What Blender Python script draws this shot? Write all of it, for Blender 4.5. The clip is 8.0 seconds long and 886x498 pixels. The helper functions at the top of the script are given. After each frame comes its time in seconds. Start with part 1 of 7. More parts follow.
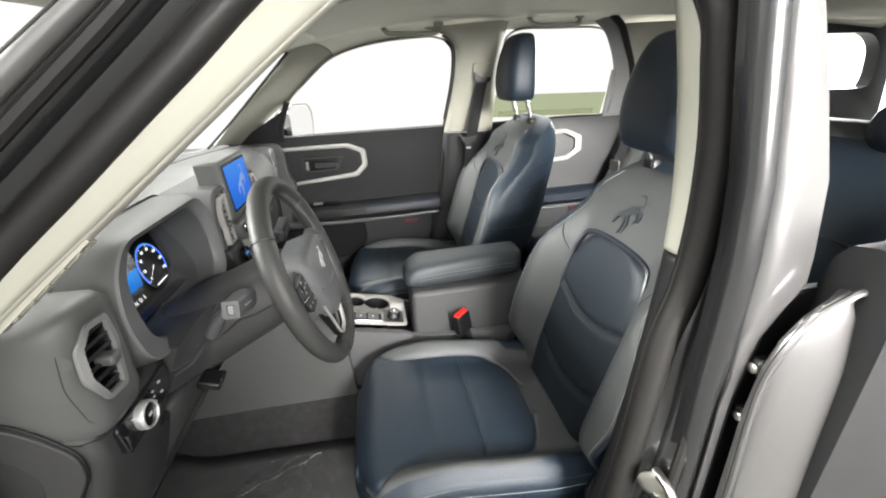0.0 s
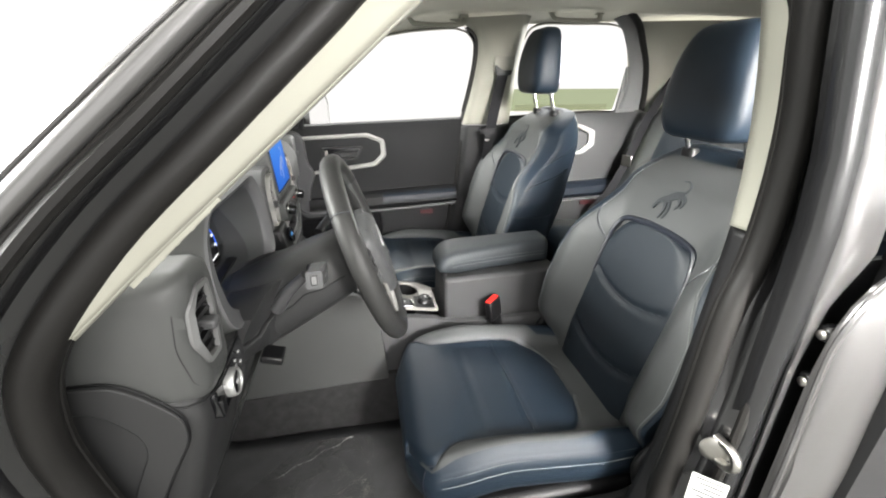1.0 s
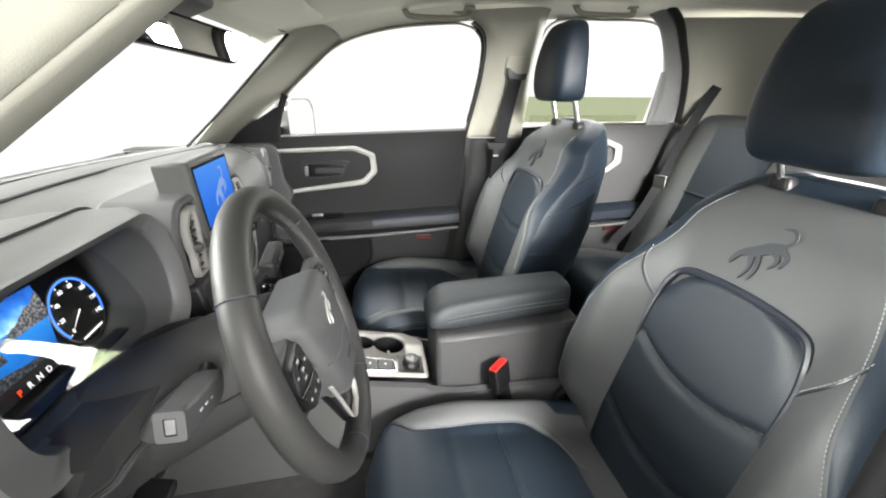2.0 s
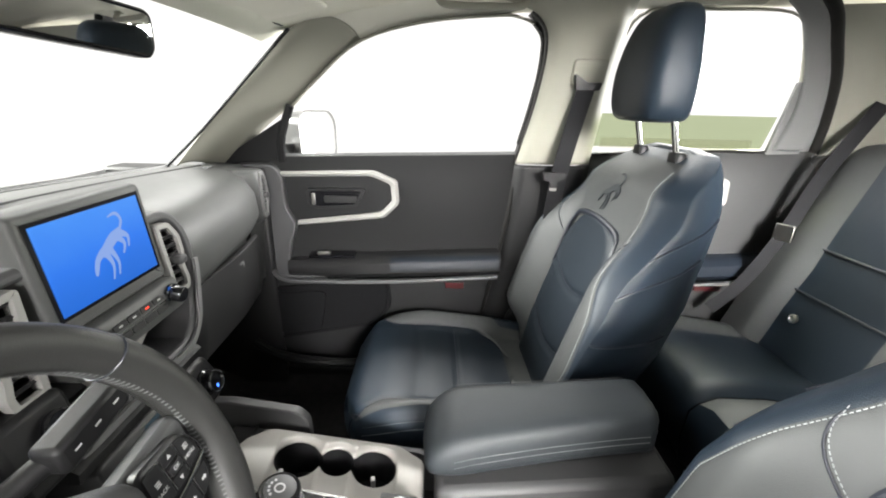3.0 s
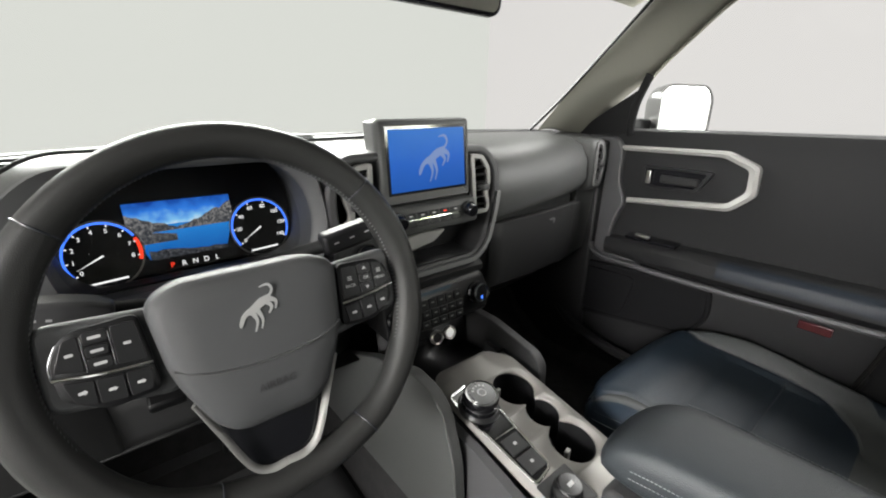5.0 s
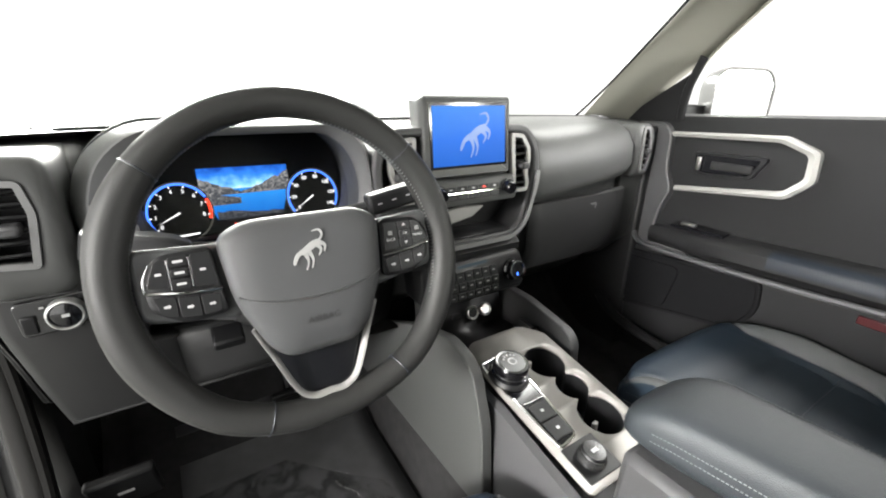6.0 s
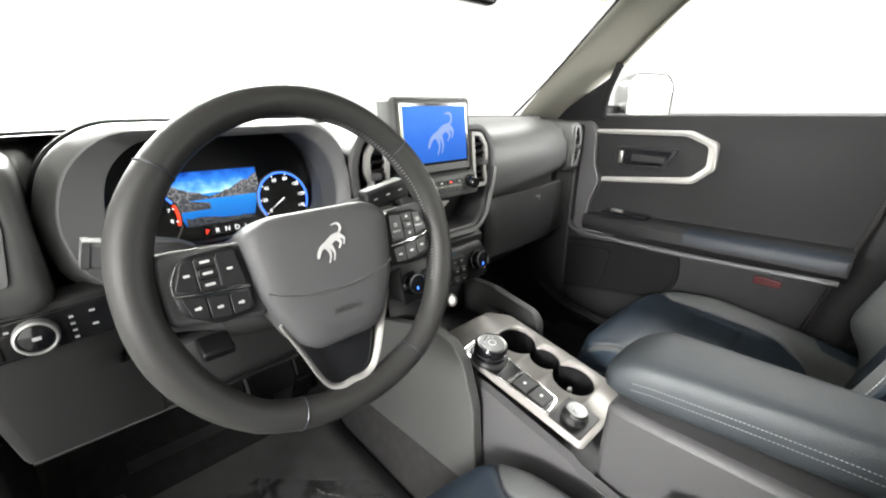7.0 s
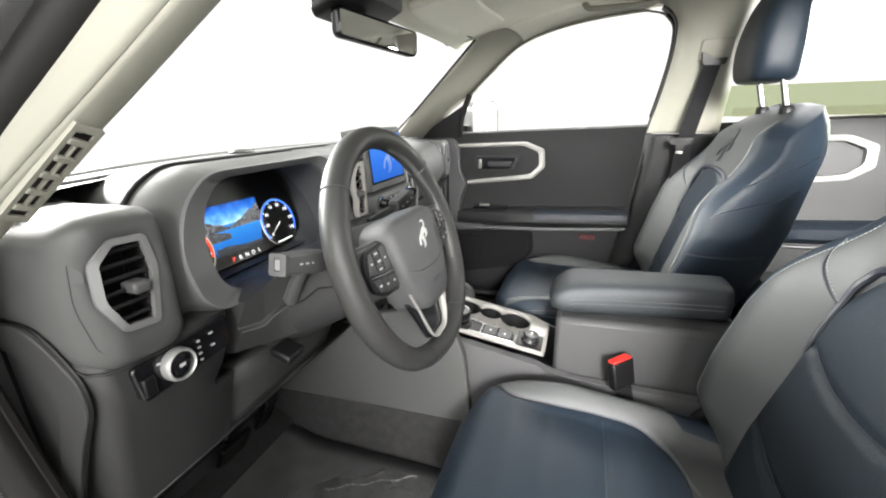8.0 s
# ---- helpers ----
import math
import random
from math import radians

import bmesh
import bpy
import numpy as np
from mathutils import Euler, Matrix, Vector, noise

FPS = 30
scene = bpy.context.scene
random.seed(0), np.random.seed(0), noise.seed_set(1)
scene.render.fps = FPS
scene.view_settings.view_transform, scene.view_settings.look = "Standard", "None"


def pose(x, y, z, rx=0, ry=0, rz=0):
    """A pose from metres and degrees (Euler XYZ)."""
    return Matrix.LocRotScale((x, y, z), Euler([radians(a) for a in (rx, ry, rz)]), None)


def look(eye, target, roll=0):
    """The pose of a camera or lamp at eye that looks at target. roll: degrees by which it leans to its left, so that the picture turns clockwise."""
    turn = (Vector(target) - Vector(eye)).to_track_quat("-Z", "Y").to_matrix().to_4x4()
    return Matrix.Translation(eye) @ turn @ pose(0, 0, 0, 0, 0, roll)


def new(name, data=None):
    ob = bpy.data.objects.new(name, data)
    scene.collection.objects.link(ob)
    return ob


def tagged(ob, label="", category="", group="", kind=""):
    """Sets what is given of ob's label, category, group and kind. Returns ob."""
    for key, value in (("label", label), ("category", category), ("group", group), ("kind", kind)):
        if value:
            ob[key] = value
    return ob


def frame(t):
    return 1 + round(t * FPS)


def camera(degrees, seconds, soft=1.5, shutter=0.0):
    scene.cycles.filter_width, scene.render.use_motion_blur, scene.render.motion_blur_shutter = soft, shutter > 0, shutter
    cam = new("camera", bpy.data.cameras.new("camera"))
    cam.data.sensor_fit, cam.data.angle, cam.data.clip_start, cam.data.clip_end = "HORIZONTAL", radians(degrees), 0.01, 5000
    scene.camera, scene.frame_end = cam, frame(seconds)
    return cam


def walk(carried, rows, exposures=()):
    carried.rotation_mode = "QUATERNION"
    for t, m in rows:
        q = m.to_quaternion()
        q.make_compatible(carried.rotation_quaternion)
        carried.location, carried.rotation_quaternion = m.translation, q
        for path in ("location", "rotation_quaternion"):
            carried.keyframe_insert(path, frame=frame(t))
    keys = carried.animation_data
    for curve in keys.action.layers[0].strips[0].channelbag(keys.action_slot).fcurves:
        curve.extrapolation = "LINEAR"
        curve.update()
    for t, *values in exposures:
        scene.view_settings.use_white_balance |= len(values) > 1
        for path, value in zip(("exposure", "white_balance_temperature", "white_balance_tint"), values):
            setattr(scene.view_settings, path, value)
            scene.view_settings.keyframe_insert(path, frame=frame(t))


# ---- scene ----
cam = camera(94.3, 8.0, soft=2.0)
PATH = [
    (0, (-1.145, 0.62, 1.384), (0.684, 0.339, 0.626), -1.5),
    (0.5, (-1.152, 0.745, 1.369), (0.668, 0.415, 0.608), -0.6),
    (1, (-1.152, 0.768, 1.356), (0.664, 0.416, 0.595), 0.0),
    (1.5, (-1.083, 0.741, 1.344), (0.743, 0.398, 0.603), 0.2),
    (1.7, (-1.006, 0.719, 1.336), (0.826, 0.377, 0.608), 0.4),
    (2.8, (-0.539, 0.572, 1.345), (1.332, 0.446, 0.65), 1.3),
    (3, (-0.503, 0.561, 1.339), (1.379, 0.507, 0.663), 1.4),
    (3.5, (-0.446, 0.538, 1.327), (1.425, 0.807, 0.676), 1.3),
    (4, (-0.431, 0.49, 1.303), (1.288, 1.283, 0.66), 1.3),
    (4.5, (-0.434, 0.425, 1.274), (1.017, 1.632, 0.613), 1.2),
    (5, (-0.448, 0.376, 1.252), (0.726, 1.841, 0.564), 0.8),
    (5.2, (-0.454, 0.357, 1.242), (0.629, 1.887, 0.543), 0.4),
    (6.3, (-0.477, 0.327, 1.219), (0.519, 1.909, 0.509), 0.8),
    (6.5, (-0.49, 0.324, 1.216), (0.549, 1.88, 0.509), 0.6),
    (7, (-0.571, 0.359, 1.215), (0.726, 1.719, 0.529), 0.6),
    (7.5, (-0.743, 0.447, 1.224), (0.847, 1.471, 0.573), -0.6),
    (8, (-0.941, 0.516, 1.241), (0.858, 1.135, 0.626), -1.2),
]
walk(cam, [(t, look(eye, target, roll)) for t, eye, target, roll in PATH], [(0, 0.92), (1.7, 1.02), (3.0, 1.12), (3.9, 1.04), (4.3, 0.38), (5.1, 0.38), (6.0, 1.2), (7.0, 1.22), (8.0, 1.15)])

# ---- world, lamps, exposure ----
world = bpy.data.worlds.new("studio_world")
scene.world = world
world.use_nodes = True
world.node_tree.nodes["Background"].inputs[0].default_value = (1.0, 0.99, 0.965, 1)
world.node_tree.nodes["Background"].inputs[1].default_value = 0.15


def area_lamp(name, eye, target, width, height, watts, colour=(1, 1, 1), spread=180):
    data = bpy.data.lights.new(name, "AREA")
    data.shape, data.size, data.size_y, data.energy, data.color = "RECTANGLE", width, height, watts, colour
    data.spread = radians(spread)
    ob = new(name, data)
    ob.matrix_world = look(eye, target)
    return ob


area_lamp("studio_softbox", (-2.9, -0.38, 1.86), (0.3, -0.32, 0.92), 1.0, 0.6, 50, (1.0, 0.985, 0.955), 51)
# The next four lamps are added out of view to brighten the cabin.
area_lamp("fill_light_back", (3.0, -3.2, 2.1), (-0.1, 1.0, 1.05), 2.4, 1.6, 580, (1.0, 0.99, 0.97))
area_lamp("fill_light_front", (0.0, 5.3, 2.9), (0.0, 0.3, 1.0), 4.0, 1.4, 760, (1.0, 1.0, 0.96))
area_lamp("fill_light_right", (3.0, 0.2, 4.0), (0.3, 0.3, 0.9), 4.5, 1.6, 330, (1.0, 0.98, 0.96))
area_lamp("fill_light_left", (-3.2, 0.0, 4.0), (-0.3, 0.4, 0.9), 4.5, 1.6, 45, (1.0, 0.99, 0.96))

# ---- materials ----


def material(name, colour, rough=0.5, metal=0.0, grain=0.0, grain_size=400.0, vary=0.15, vary_size=6.0, coat=0.0, spec=0.5, kind="noise", rough_vary=0.08):
    m = bpy.data.materials.new(name)
    m.use_nodes = True
    nt = m.node_tree
    b = nt.nodes["Principled BSDF"]
    b.inputs["Roughness"].default_value = rough
    b.inputs["Metallic"].default_value = metal
    b.inputs["Coat Weight"].default_value = coat
    b.inputs["Coat Roughness"].default_value = 0.08
    b.inputs["Specular IOR Level"].default_value = spec
    co = nt.nodes.new("ShaderNodeTexCoord")
    n1 = nt.nodes.new("ShaderNodeTexNoise")
    n1.inputs["Scale"].default_value = vary_size
    n1.inputs["Detail"].default_value = 6
    nt.links.new(co.outputs["Object"], n1.inputs["Vector"])
    mix = nt.nodes.new("ShaderNodeMix")
    mix.data_type = "RGBA"
    lo = tuple(c * (1 - vary) for c in colour)
    hi = tuple(min(1, c * (1 + vary)) for c in colour)
    mix.inputs["A"].default_value = (*lo, 1)
    mix.inputs["B"].default_value = (*hi, 1)
    nt.links.new(n1.outputs["Fac"], mix.inputs["Factor"])
    nt.links.new(mix.outputs["Result"], b.inputs["Base Color"])
    rr = nt.nodes.new("ShaderNodeMapRange")
    rr.inputs["To Min"].default_value = max(0.02, rough - rough_vary)
    rr.inputs["To Max"].default_value = min(1, rough + rough_vary)
    nt.links.new(n1.outputs["Fac"], rr.inputs["Value"])
    nt.links.new(rr.outputs["Result"], b.inputs["Roughness"])
    if grain:
        if kind == "cells":
            n2 = nt.nodes.new("ShaderNodeTexVoronoi")
            n2.feature = "F1"
            out = n2.outputs["Distance"]
        else:
            n2 = nt.nodes.new("ShaderNodeTexNoise")
            n2.inputs["Detail"].default_value = 3
            out = n2.outputs["Fac"]
        n2.inputs["Scale"].default_value = grain_size
        nt.links.new(co.outputs["Object"], n2.inputs["Vector"])
        bp = nt.nodes.new("ShaderNodeBump")
        bp.inputs["Strength"].default_value = grain
        bp.inputs["Distance"].default_value = 0.001
        nt.links.new(out, bp.inputs["Height"])
        nt.links.new(bp.outputs["Normal"], b.inputs["Normal"])
    return m


def glow(name, colour, strength):
    m = bpy.data.materials.new(name)
    m.use_nodes = True
    b = m.node_tree.nodes["Principled BSDF"]
    b.inputs["Base Color"].default_value = (0.01, 0.01, 0.01, 1)
    b.inputs["Roughness"].default_value = 0.25
    b.inputs["Specular IOR Level"].default_value = 0.12
    b.inputs["Emission Color"].default_value = (*colour, 1)
    b.inputs["Emission Strength"].default_value = strength
    return m


def glow_ramp(name, stops, strength, size=3.0, axis="Z", low=0.0, high=1.0, detail=0.25):
    """A lit display whose colour runs along one object axis, broken up by noise."""
    m = glow(name, (0, 0, 0), strength)
    nt = m.node_tree
    b = nt.nodes["Principled BSDF"]
    b.inputs["Specular IOR Level"].default_value, b.inputs["Roughness"].default_value = 0.03, 0.35
    co = nt.nodes.new("ShaderNodeTexCoord")
    sep = nt.nodes.new("ShaderNodeSeparateXYZ")
    nt.links.new(co.outputs["Object"], sep.inputs[0])
    mr = nt.nodes.new("ShaderNodeMapRange")
    mr.inputs["From Min"].default_value, mr.inputs["From Max"].default_value = low, high
    nt.links.new(sep.outputs[axis], mr.inputs["Value"])
    n = nt.nodes.new("ShaderNodeTexNoise")
    n.inputs["Scale"].default_value, n.inputs["Detail"].default_value = size, 5
    nt.links.new(co.outputs["Object"], n.inputs["Vector"])
    ma = nt.nodes.new("ShaderNodeMath")
    ma.operation = "MULTIPLY_ADD"
    nt.links.new(n.outputs["Fac"], ma.inputs[0])
    ma.inputs[1].default_value = detail
    nt.links.new(mr.outputs["Result"], ma.inputs[2])
    mb = nt.nodes.new("ShaderNodeMath")
    mb.operation = "SUBTRACT"
    nt.links.new(ma.outputs[0], mb.inputs[0])
    mb.inputs[1].default_value = detail / 2
    cr = nt.nodes.new("ShaderNodeValToRGB")
    while len(cr.color_ramp.elements) < len(stops):
        cr.color_ramp.elements.new(0.5)
    for e, (p, c) in zip(cr.color_ramp.elements, stops):
        e.position, e.color = p, (*c, 1)
    nt.links.new(mb.outputs[0], cr.inputs["Fac"])
    nt.links.new(cr.outputs["Color"], b.inputs["Emission Color"])
    return m


M_NAVY = material("navy_leather", (0.0092, 0.0150, 0.0228), 0.42, grain=0.35, grain_size=700, kind="cells", vary=0.12, spec=0.30)
M_GREYL = material("grey_leather", (0.043, 0.0455, 0.046), 0.55, grain=0.45, grain_size=1100, vary=0.14, spec=0.38)
M_SLATE = material("slate_leather", (0.018, 0.0212, 0.0240), 0.5, grain=0.35, grain_size=750, kind="cells", vary=0.12, spec=0.30)
M_DEEP = material("deep_navy_vinyl", (0.0055, 0.008, 0.0125), 0.45, grain=0.3, grain_size=750, kind="cells", vary=0.12, spec=0.22)
M_BACKNAVY = material("backrest_leather", (0.0092, 0.0132, 0.0180), 0.44, grain=0.35, grain_size=700, kind="cells", vary=0.12, spec=0.30)
M_STITCHD = material("grey_thread", (0.11, 0.113, 0.113), 0.8)
M_THREAD = material("pale_thread", (0.20, 0.215, 0.215), 0.8)
M_PIPING = material("dark_piping", (0.010, 0.012, 0.018), 0.4)
M_DASH = material("dash_plastic", (0.050, 0.051, 0.050), 0.42, grain=0.16, grain_size=1500, kind="cells", vary=0.14, spec=0.25)
M_DARK = material("dark_plastic", (0.010, 0.010, 0.0105), 0.46, grain=0.14, grain_size=1500, kind="cells", vary=0.15, spec=0.2)
M_DOOR = material("door_lining_plastic", (0.008, 0.008, 0.0085), 0.66, grain=0.2, grain_size=1500, kind="cells", vary=0.15, spec=0.12)
# Near-black that puts the shade of the deep door pocket into colour.
M_PIT = material("pocket_shade_black", (0.0045, 0.0045, 0.005), 0.8, grain=0.2, grain_size=1200, vary=0.2, spec=0.05)
M_LOWER = material("lower_dash_plastic", (0.022, 0.022, 0.0225), 0.50, grain=0.14, grain_size=1500, kind="cells", vary=0.12, spec=0.24)
M_BLACK = material("black_plastic", (0.005, 0.005, 0.0055), 0.42, grain=0.15, grain_size=700, spec=0.25)
M_KEY = material("satin_black_key", (0.0085, 0.0085, 0.009), 0.38, grain=0.1, grain_size=900, spec=0.3)
M_GLOSS = material("gloss_black", (0.005, 0.005, 0.006), 0.12, vary=0.05, rough_vary=0.03)
M_CONS = material("console_plastic", (0.045, 0.045, 0.0465), 0.46, grain=0.14, grain_size=1500, kind="cells", vary=0.08, spec=0.25)
# Console plastic darkened, with the shade on the bin's side in its colour.
M_BIN = material("shaded_bin_plastic", (0.034, 0.034, 0.035), 0.5, grain=0.14, grain_size=1500, kind="cells", vary=0.1, spec=0.22)
M_LIPB = material("mid_grey_plastic", (0.10, 0.10, 0.10), 0.5, grain=0.1, grain_size=1500, kind="cells", vary=0.08, spec=0.25)
M_SILVER = material("satin_silver_trim", (0.19, 0.186, 0.178), 0.48, metal=0.12, grain=0.1, grain_size=500, vary=0.06)
M_PLATE = material("warm_silver_plate", (0.165, 0.158, 0.147), 0.42, metal=0.2, grain=0.12, grain_size=700, vary=0.06)
M_CHROME = material("chrome", (0.60, 0.60, 0.59), 0.10, metal=1.0, vary=0.02, rough_vary=0.03)
M_KNOB = material("satin_bright_metal", (0.36, 0.36, 0.355), 0.34, metal=0.6, vary=0.04)
M_SMOKE = material("smoked_metal", (0.055, 0.055, 0.056), 0.26, metal=0.8, vary=0.1)
M_STEEL = material("brushed_steel", (0.34, 0.33, 0.31), 0.30, metal=1.0, vary=0.1)
M_BEIGE = material("beige_trim", (0.225, 0.22, 0.187), 0.7, grain=0.25, grain_size=1200, vary=0.05, spec=0.3)
M_LINER = material("headliner_fabric", (0.60, 0.585, 0.52), 0.95, grain=0.6, grain_size=900, vary=0.06, spec=0.1)
M_RUBBER = material("rubber_seal", (0.009, 0.0085, 0.008), 0.46, spec=0.17, grain=0.2, grain_size=300, vary=0.3, vary_size=9)
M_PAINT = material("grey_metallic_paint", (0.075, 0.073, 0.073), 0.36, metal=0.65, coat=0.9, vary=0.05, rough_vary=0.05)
# Body paint again, darkened to stand in for shade on the jambs.
M_PAINTD = material("shaded_body_paint", (0.010, 0.010, 0.0105), 0.26, metal=0.2, coat=0.15, vary=0.1, rough_vary=0.05)
M_CARPET = material("black_carpet", (0.026, 0.0255, 0.026), 0.95, grain=1.0, grain_size=600, vary=0.5, vary_size=40, spec=0.1)
M_MAT = material("plastic_covered_mat", (0.055, 0.055, 0.057), 0.4, grain=0.5, grain_size=35, vary=0.5, vary_size=18)
M_BELT = material("black_webbing", (0.010, 0.010, 0.011), 0.8, grain=0.6, grain_size=900, spec=0.12)
M_RED = material("red_plastic", (0.65, 0.02, 0.015), 0.35)
M_DARKRED = material("dark_red_reflector", (0.028, 0.003, 0.004), 0.3)
M_WHITE = material("white_print", (0.8, 0.8, 0.8), 0.6)
M_PRINT = material("pale_grey_print", (0.33, 0.33, 0.33), 0.6)
M_PAPER = material("sticker_paper", (0.42, 0.43, 0.41), 0.7)
M_WALL = material("studio_wall_paint", (0.85, 0.85, 0.82), 0.8, vary=0.02)
M_FLOOR = material("studio_floor", (0.20, 0.20, 0.19), 0.5, vary=0.25, vary_size=9, grain=0.3, grain_size=90)
M_MIRROR = material("mirror_silvering", (0.9, 0.9, 0.9), 0.01, metal=1.0, vary=0.0, rough_vary=0.0)
M_HUBTXT = material("embossed_grey", (0.012, 0.012, 0.013), 0.6)
M_GWHITE = glow("lit_white", (1.0, 1.0, 1.0), 1.1)
M_GBLUE = glow("lit_blue", (0.05, 0.18, 1.0), 1.6)
M_GRED = glow("lit_red", (1.0, 0.05, 0.02), 1.3)
# Walls emit in place of light falling on them; strengths set their tones.
M_BACKDROP = glow("glowing_backdrop", (1.0, 1.0, 0.95), 0.555)
M_BACKDROP2 = glow("glowing_side_backdrop", (1.0, 0.955, 0.945), 0.585)
M_BACKDROP3 = glow("glowing_turned_backdrop", (0.97, 1.0, 0.95), 0.52)
# Stronger glow for the out-of-view back and left walls, to fill the cabin.
M_BACKWALL = glow("fill_glow_back_wall", (1.0, 1.0, 0.97), 1.9)
M_LIGHTWALL = glow("fill_glow_left_wall", (1.0, 0.985, 0.955), 2.1)
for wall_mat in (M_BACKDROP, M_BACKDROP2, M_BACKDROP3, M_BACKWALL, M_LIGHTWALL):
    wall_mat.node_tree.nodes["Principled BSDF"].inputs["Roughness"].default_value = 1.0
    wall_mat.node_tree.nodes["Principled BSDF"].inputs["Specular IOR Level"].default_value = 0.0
M_SCREEN = glow_ramp("lit_blue_screen", [(0, (0.006, 0.085, 0.40)), (0.5, (0.012, 0.12, 0.55)), (1, (0.04, 0.19, 0.60))], 0.72, 9, "Z", 1.08, 1.21, 0.5)
M_LAND = glow_ramp("lit_landscape_sky", [(0, (0.75, 0.88, 0.90)), (0.3, (0.22, 0.55, 0.90)), (0.6, (0.03, 0.20, 0.75)), (1, (0.005, 0.05, 0.32))], 0.9, 45, "Z", 1.055, 1.105, 1.1)
M_LAKE = glow_ramp("lit_lake", [(0, (0.0, 0.06, 0.35)), (1, (0.02, 0.25, 0.75))], 0.8, 60, "Z", 1.00, 1.06, 0.4)
M_ROCK = glow_ramp("lit_rock", [(0, (0.008, 0.010, 0.014)), (0.5, (0.06, 0.065, 0.075)), (1, (0.34, 0.33, 0.32))], 0.8, 260, "Z", 0.98, 1.12, 2.0)


def glass(name, tint=(1, 1, 1)):
    m = bpy.data.materials.new(name)
    m.use_nodes = True
    nt = m.node_tree
    for n in list(nt.nodes):
        if n.type == "BSDF_PRINCIPLED":
            nt.nodes.remove(n)
    out = nt.nodes["Material Output"]
    tr = nt.nodes.new("ShaderNodeBsdfTransparent")
    tr.inputs[0].default_value = (*tint, 1)
    gl = nt.nodes.new("ShaderNodeBsdfGlossy")
    gl.inputs["Roughness"].default_value = 0.02
    mx = nt.nodes.new("ShaderNodeMixShader")
    mx.inputs[0].default_value = 0.015
    nt.links.new(tr.outputs[0], mx.inputs[1])
    nt.links.new(gl.outputs[0], mx.inputs[2])
    nt.links.new(mx.outputs[0], out.inputs[0])
    return m


M_GLASS = glass("clear_glass", (0.95, 0.97, 0.95))
M_GREENP = glass("green_translucent_paper", (0.66, 0.70, 0.57))
M_THINPAPER = glass("white_translucent_paper", (0.93, 0.92, 0.89))
M_BADGE = material("silver_badge", (0.45, 0.45, 0.44), 0.3, metal=0.5, vary=0.05)
M_LENS = glass("clear_cover", (0.9, 0.9, 0.9))


def film_material():
    m = glass("crinkled_plastic_film", (0.97, 0.97, 0.97))
    nt = m.node_tree
    gl = next(n for n in nt.nodes if n.type == "BSDF_GLOSSY")
    mx = next(n for n in nt.nodes if n.type == "MIX_SHADER")
    gl.inputs["Roughness"].default_value = 0.22
    co = nt.nodes.new("ShaderNodeTexCoord")
    n1 = nt.nodes.new("ShaderNodeTexNoise")
    n1.inputs["Scale"].default_value, n1.inputs["Detail"].default_value, n1.inputs["Distortion"].default_value = 14, 8, 1.5
    nt.links.new(co.outputs["Object"], n1.inputs["Vector"])
    bp = nt.nodes.new("ShaderNodeBump")
    bp.inputs["Strength"].default_value, bp.inputs["Distance"].default_value = 0.8, 0.01
    nt.links.new(n1.outputs["Fac"], bp.inputs["Height"])
    nt.links.new(bp.outputs["Normal"], gl.inputs["Normal"])
    mr = nt.nodes.new("ShaderNodeMapRange")
    mr.inputs["From Min"].default_value, mr.inputs["From Max"].default_value = 0.45, 0.75
    mr.inputs["To Min"].default_value, mr.inputs["To Max"].default_value = 0.04, 0.65
    nt.links.new(n1.outputs["Fac"], mr.inputs["Value"])
    nt.links.new(mr.outputs["Result"], mx.inputs[0])
    return m


M_FILM = film_material()

# ---- building helpers ----


def empty(name, label, category, at=(0, 0, 0), group="", kind=""):
    ob = new(name)
    ob.empty_display_size = 0.05
    ob.location = at
    return tagged(ob, label, category, group, kind)


def part(name, bm, mat, parent=None, label="", smooth=True, bevel=0.0, sub=0, solid=0.0, angle=40):
    """Links a bmesh as one mesh object under a thing or a part."""
    me = bpy.data.meshes.new(name)
    bmesh.ops.recalc_face_normals(bm, faces=bm.faces)
    bm.to_mesh(me)
    bm.free()
    me.materials.append(mat)
    ob = new(name, me)
    if parent:
        ob.parent = parent
        ob.matrix_parent_inverse = Matrix.Translation(-world_at(parent))
    if label:
        ob["label"] = label
    if solid:
        md = ob.modifiers.new("thickness", "SOLIDIFY")
        md.thickness, md.offset = solid, 0
    if bevel:
        md = ob.modifiers.new("edge", "BEVEL")
        md.width, md.segments, md.limit_method, md.angle_limit = bevel, 2, "ANGLE", radians(30)
    if sub:
        md = ob.modifiers.new("smooth", "SUBSURF")
        md.levels = md.render_levels = sub
    if smooth:
        for p in me.polygons:
            p.use_smooth = True
        if not sub:
            me.set_sharp_from_angle(angle=radians(angle))
    return ob


def world_at(ob):
    v = Vector(ob.location)
    while ob.parent:
        v = v + ob.matrix_parent_inverse.translation
        ob = ob.parent
        v = v + Vector(ob.location)
    return v


def loft(rings, closed=True, cap=True):
    """Skins a row of rings with equal counts of points."""
    bm = bmesh.new()
    vs = [[bm.verts.new(p) for p in r] for r in rings]
    n = len(rings[0])
    for a, b in zip(vs, vs[1:]):
        for i in range(n if closed else n - 1):
            j = (i + 1) % n
            bm.faces.new((a[i], a[j], b[j], b[i]))
    if cap and closed:
        bm.faces.new(vs[0][::-1])
        bm.faces.new(vs[-1])
    return bm


def prism(outline, place, depth):
    """An outline of (u, v) points pushed from w = 0 to depth; place(u, v, w) gives the point."""
    return loft([[place(u, v, 0) for u, v in outline], [place(u, v, depth) for u, v in outline]])


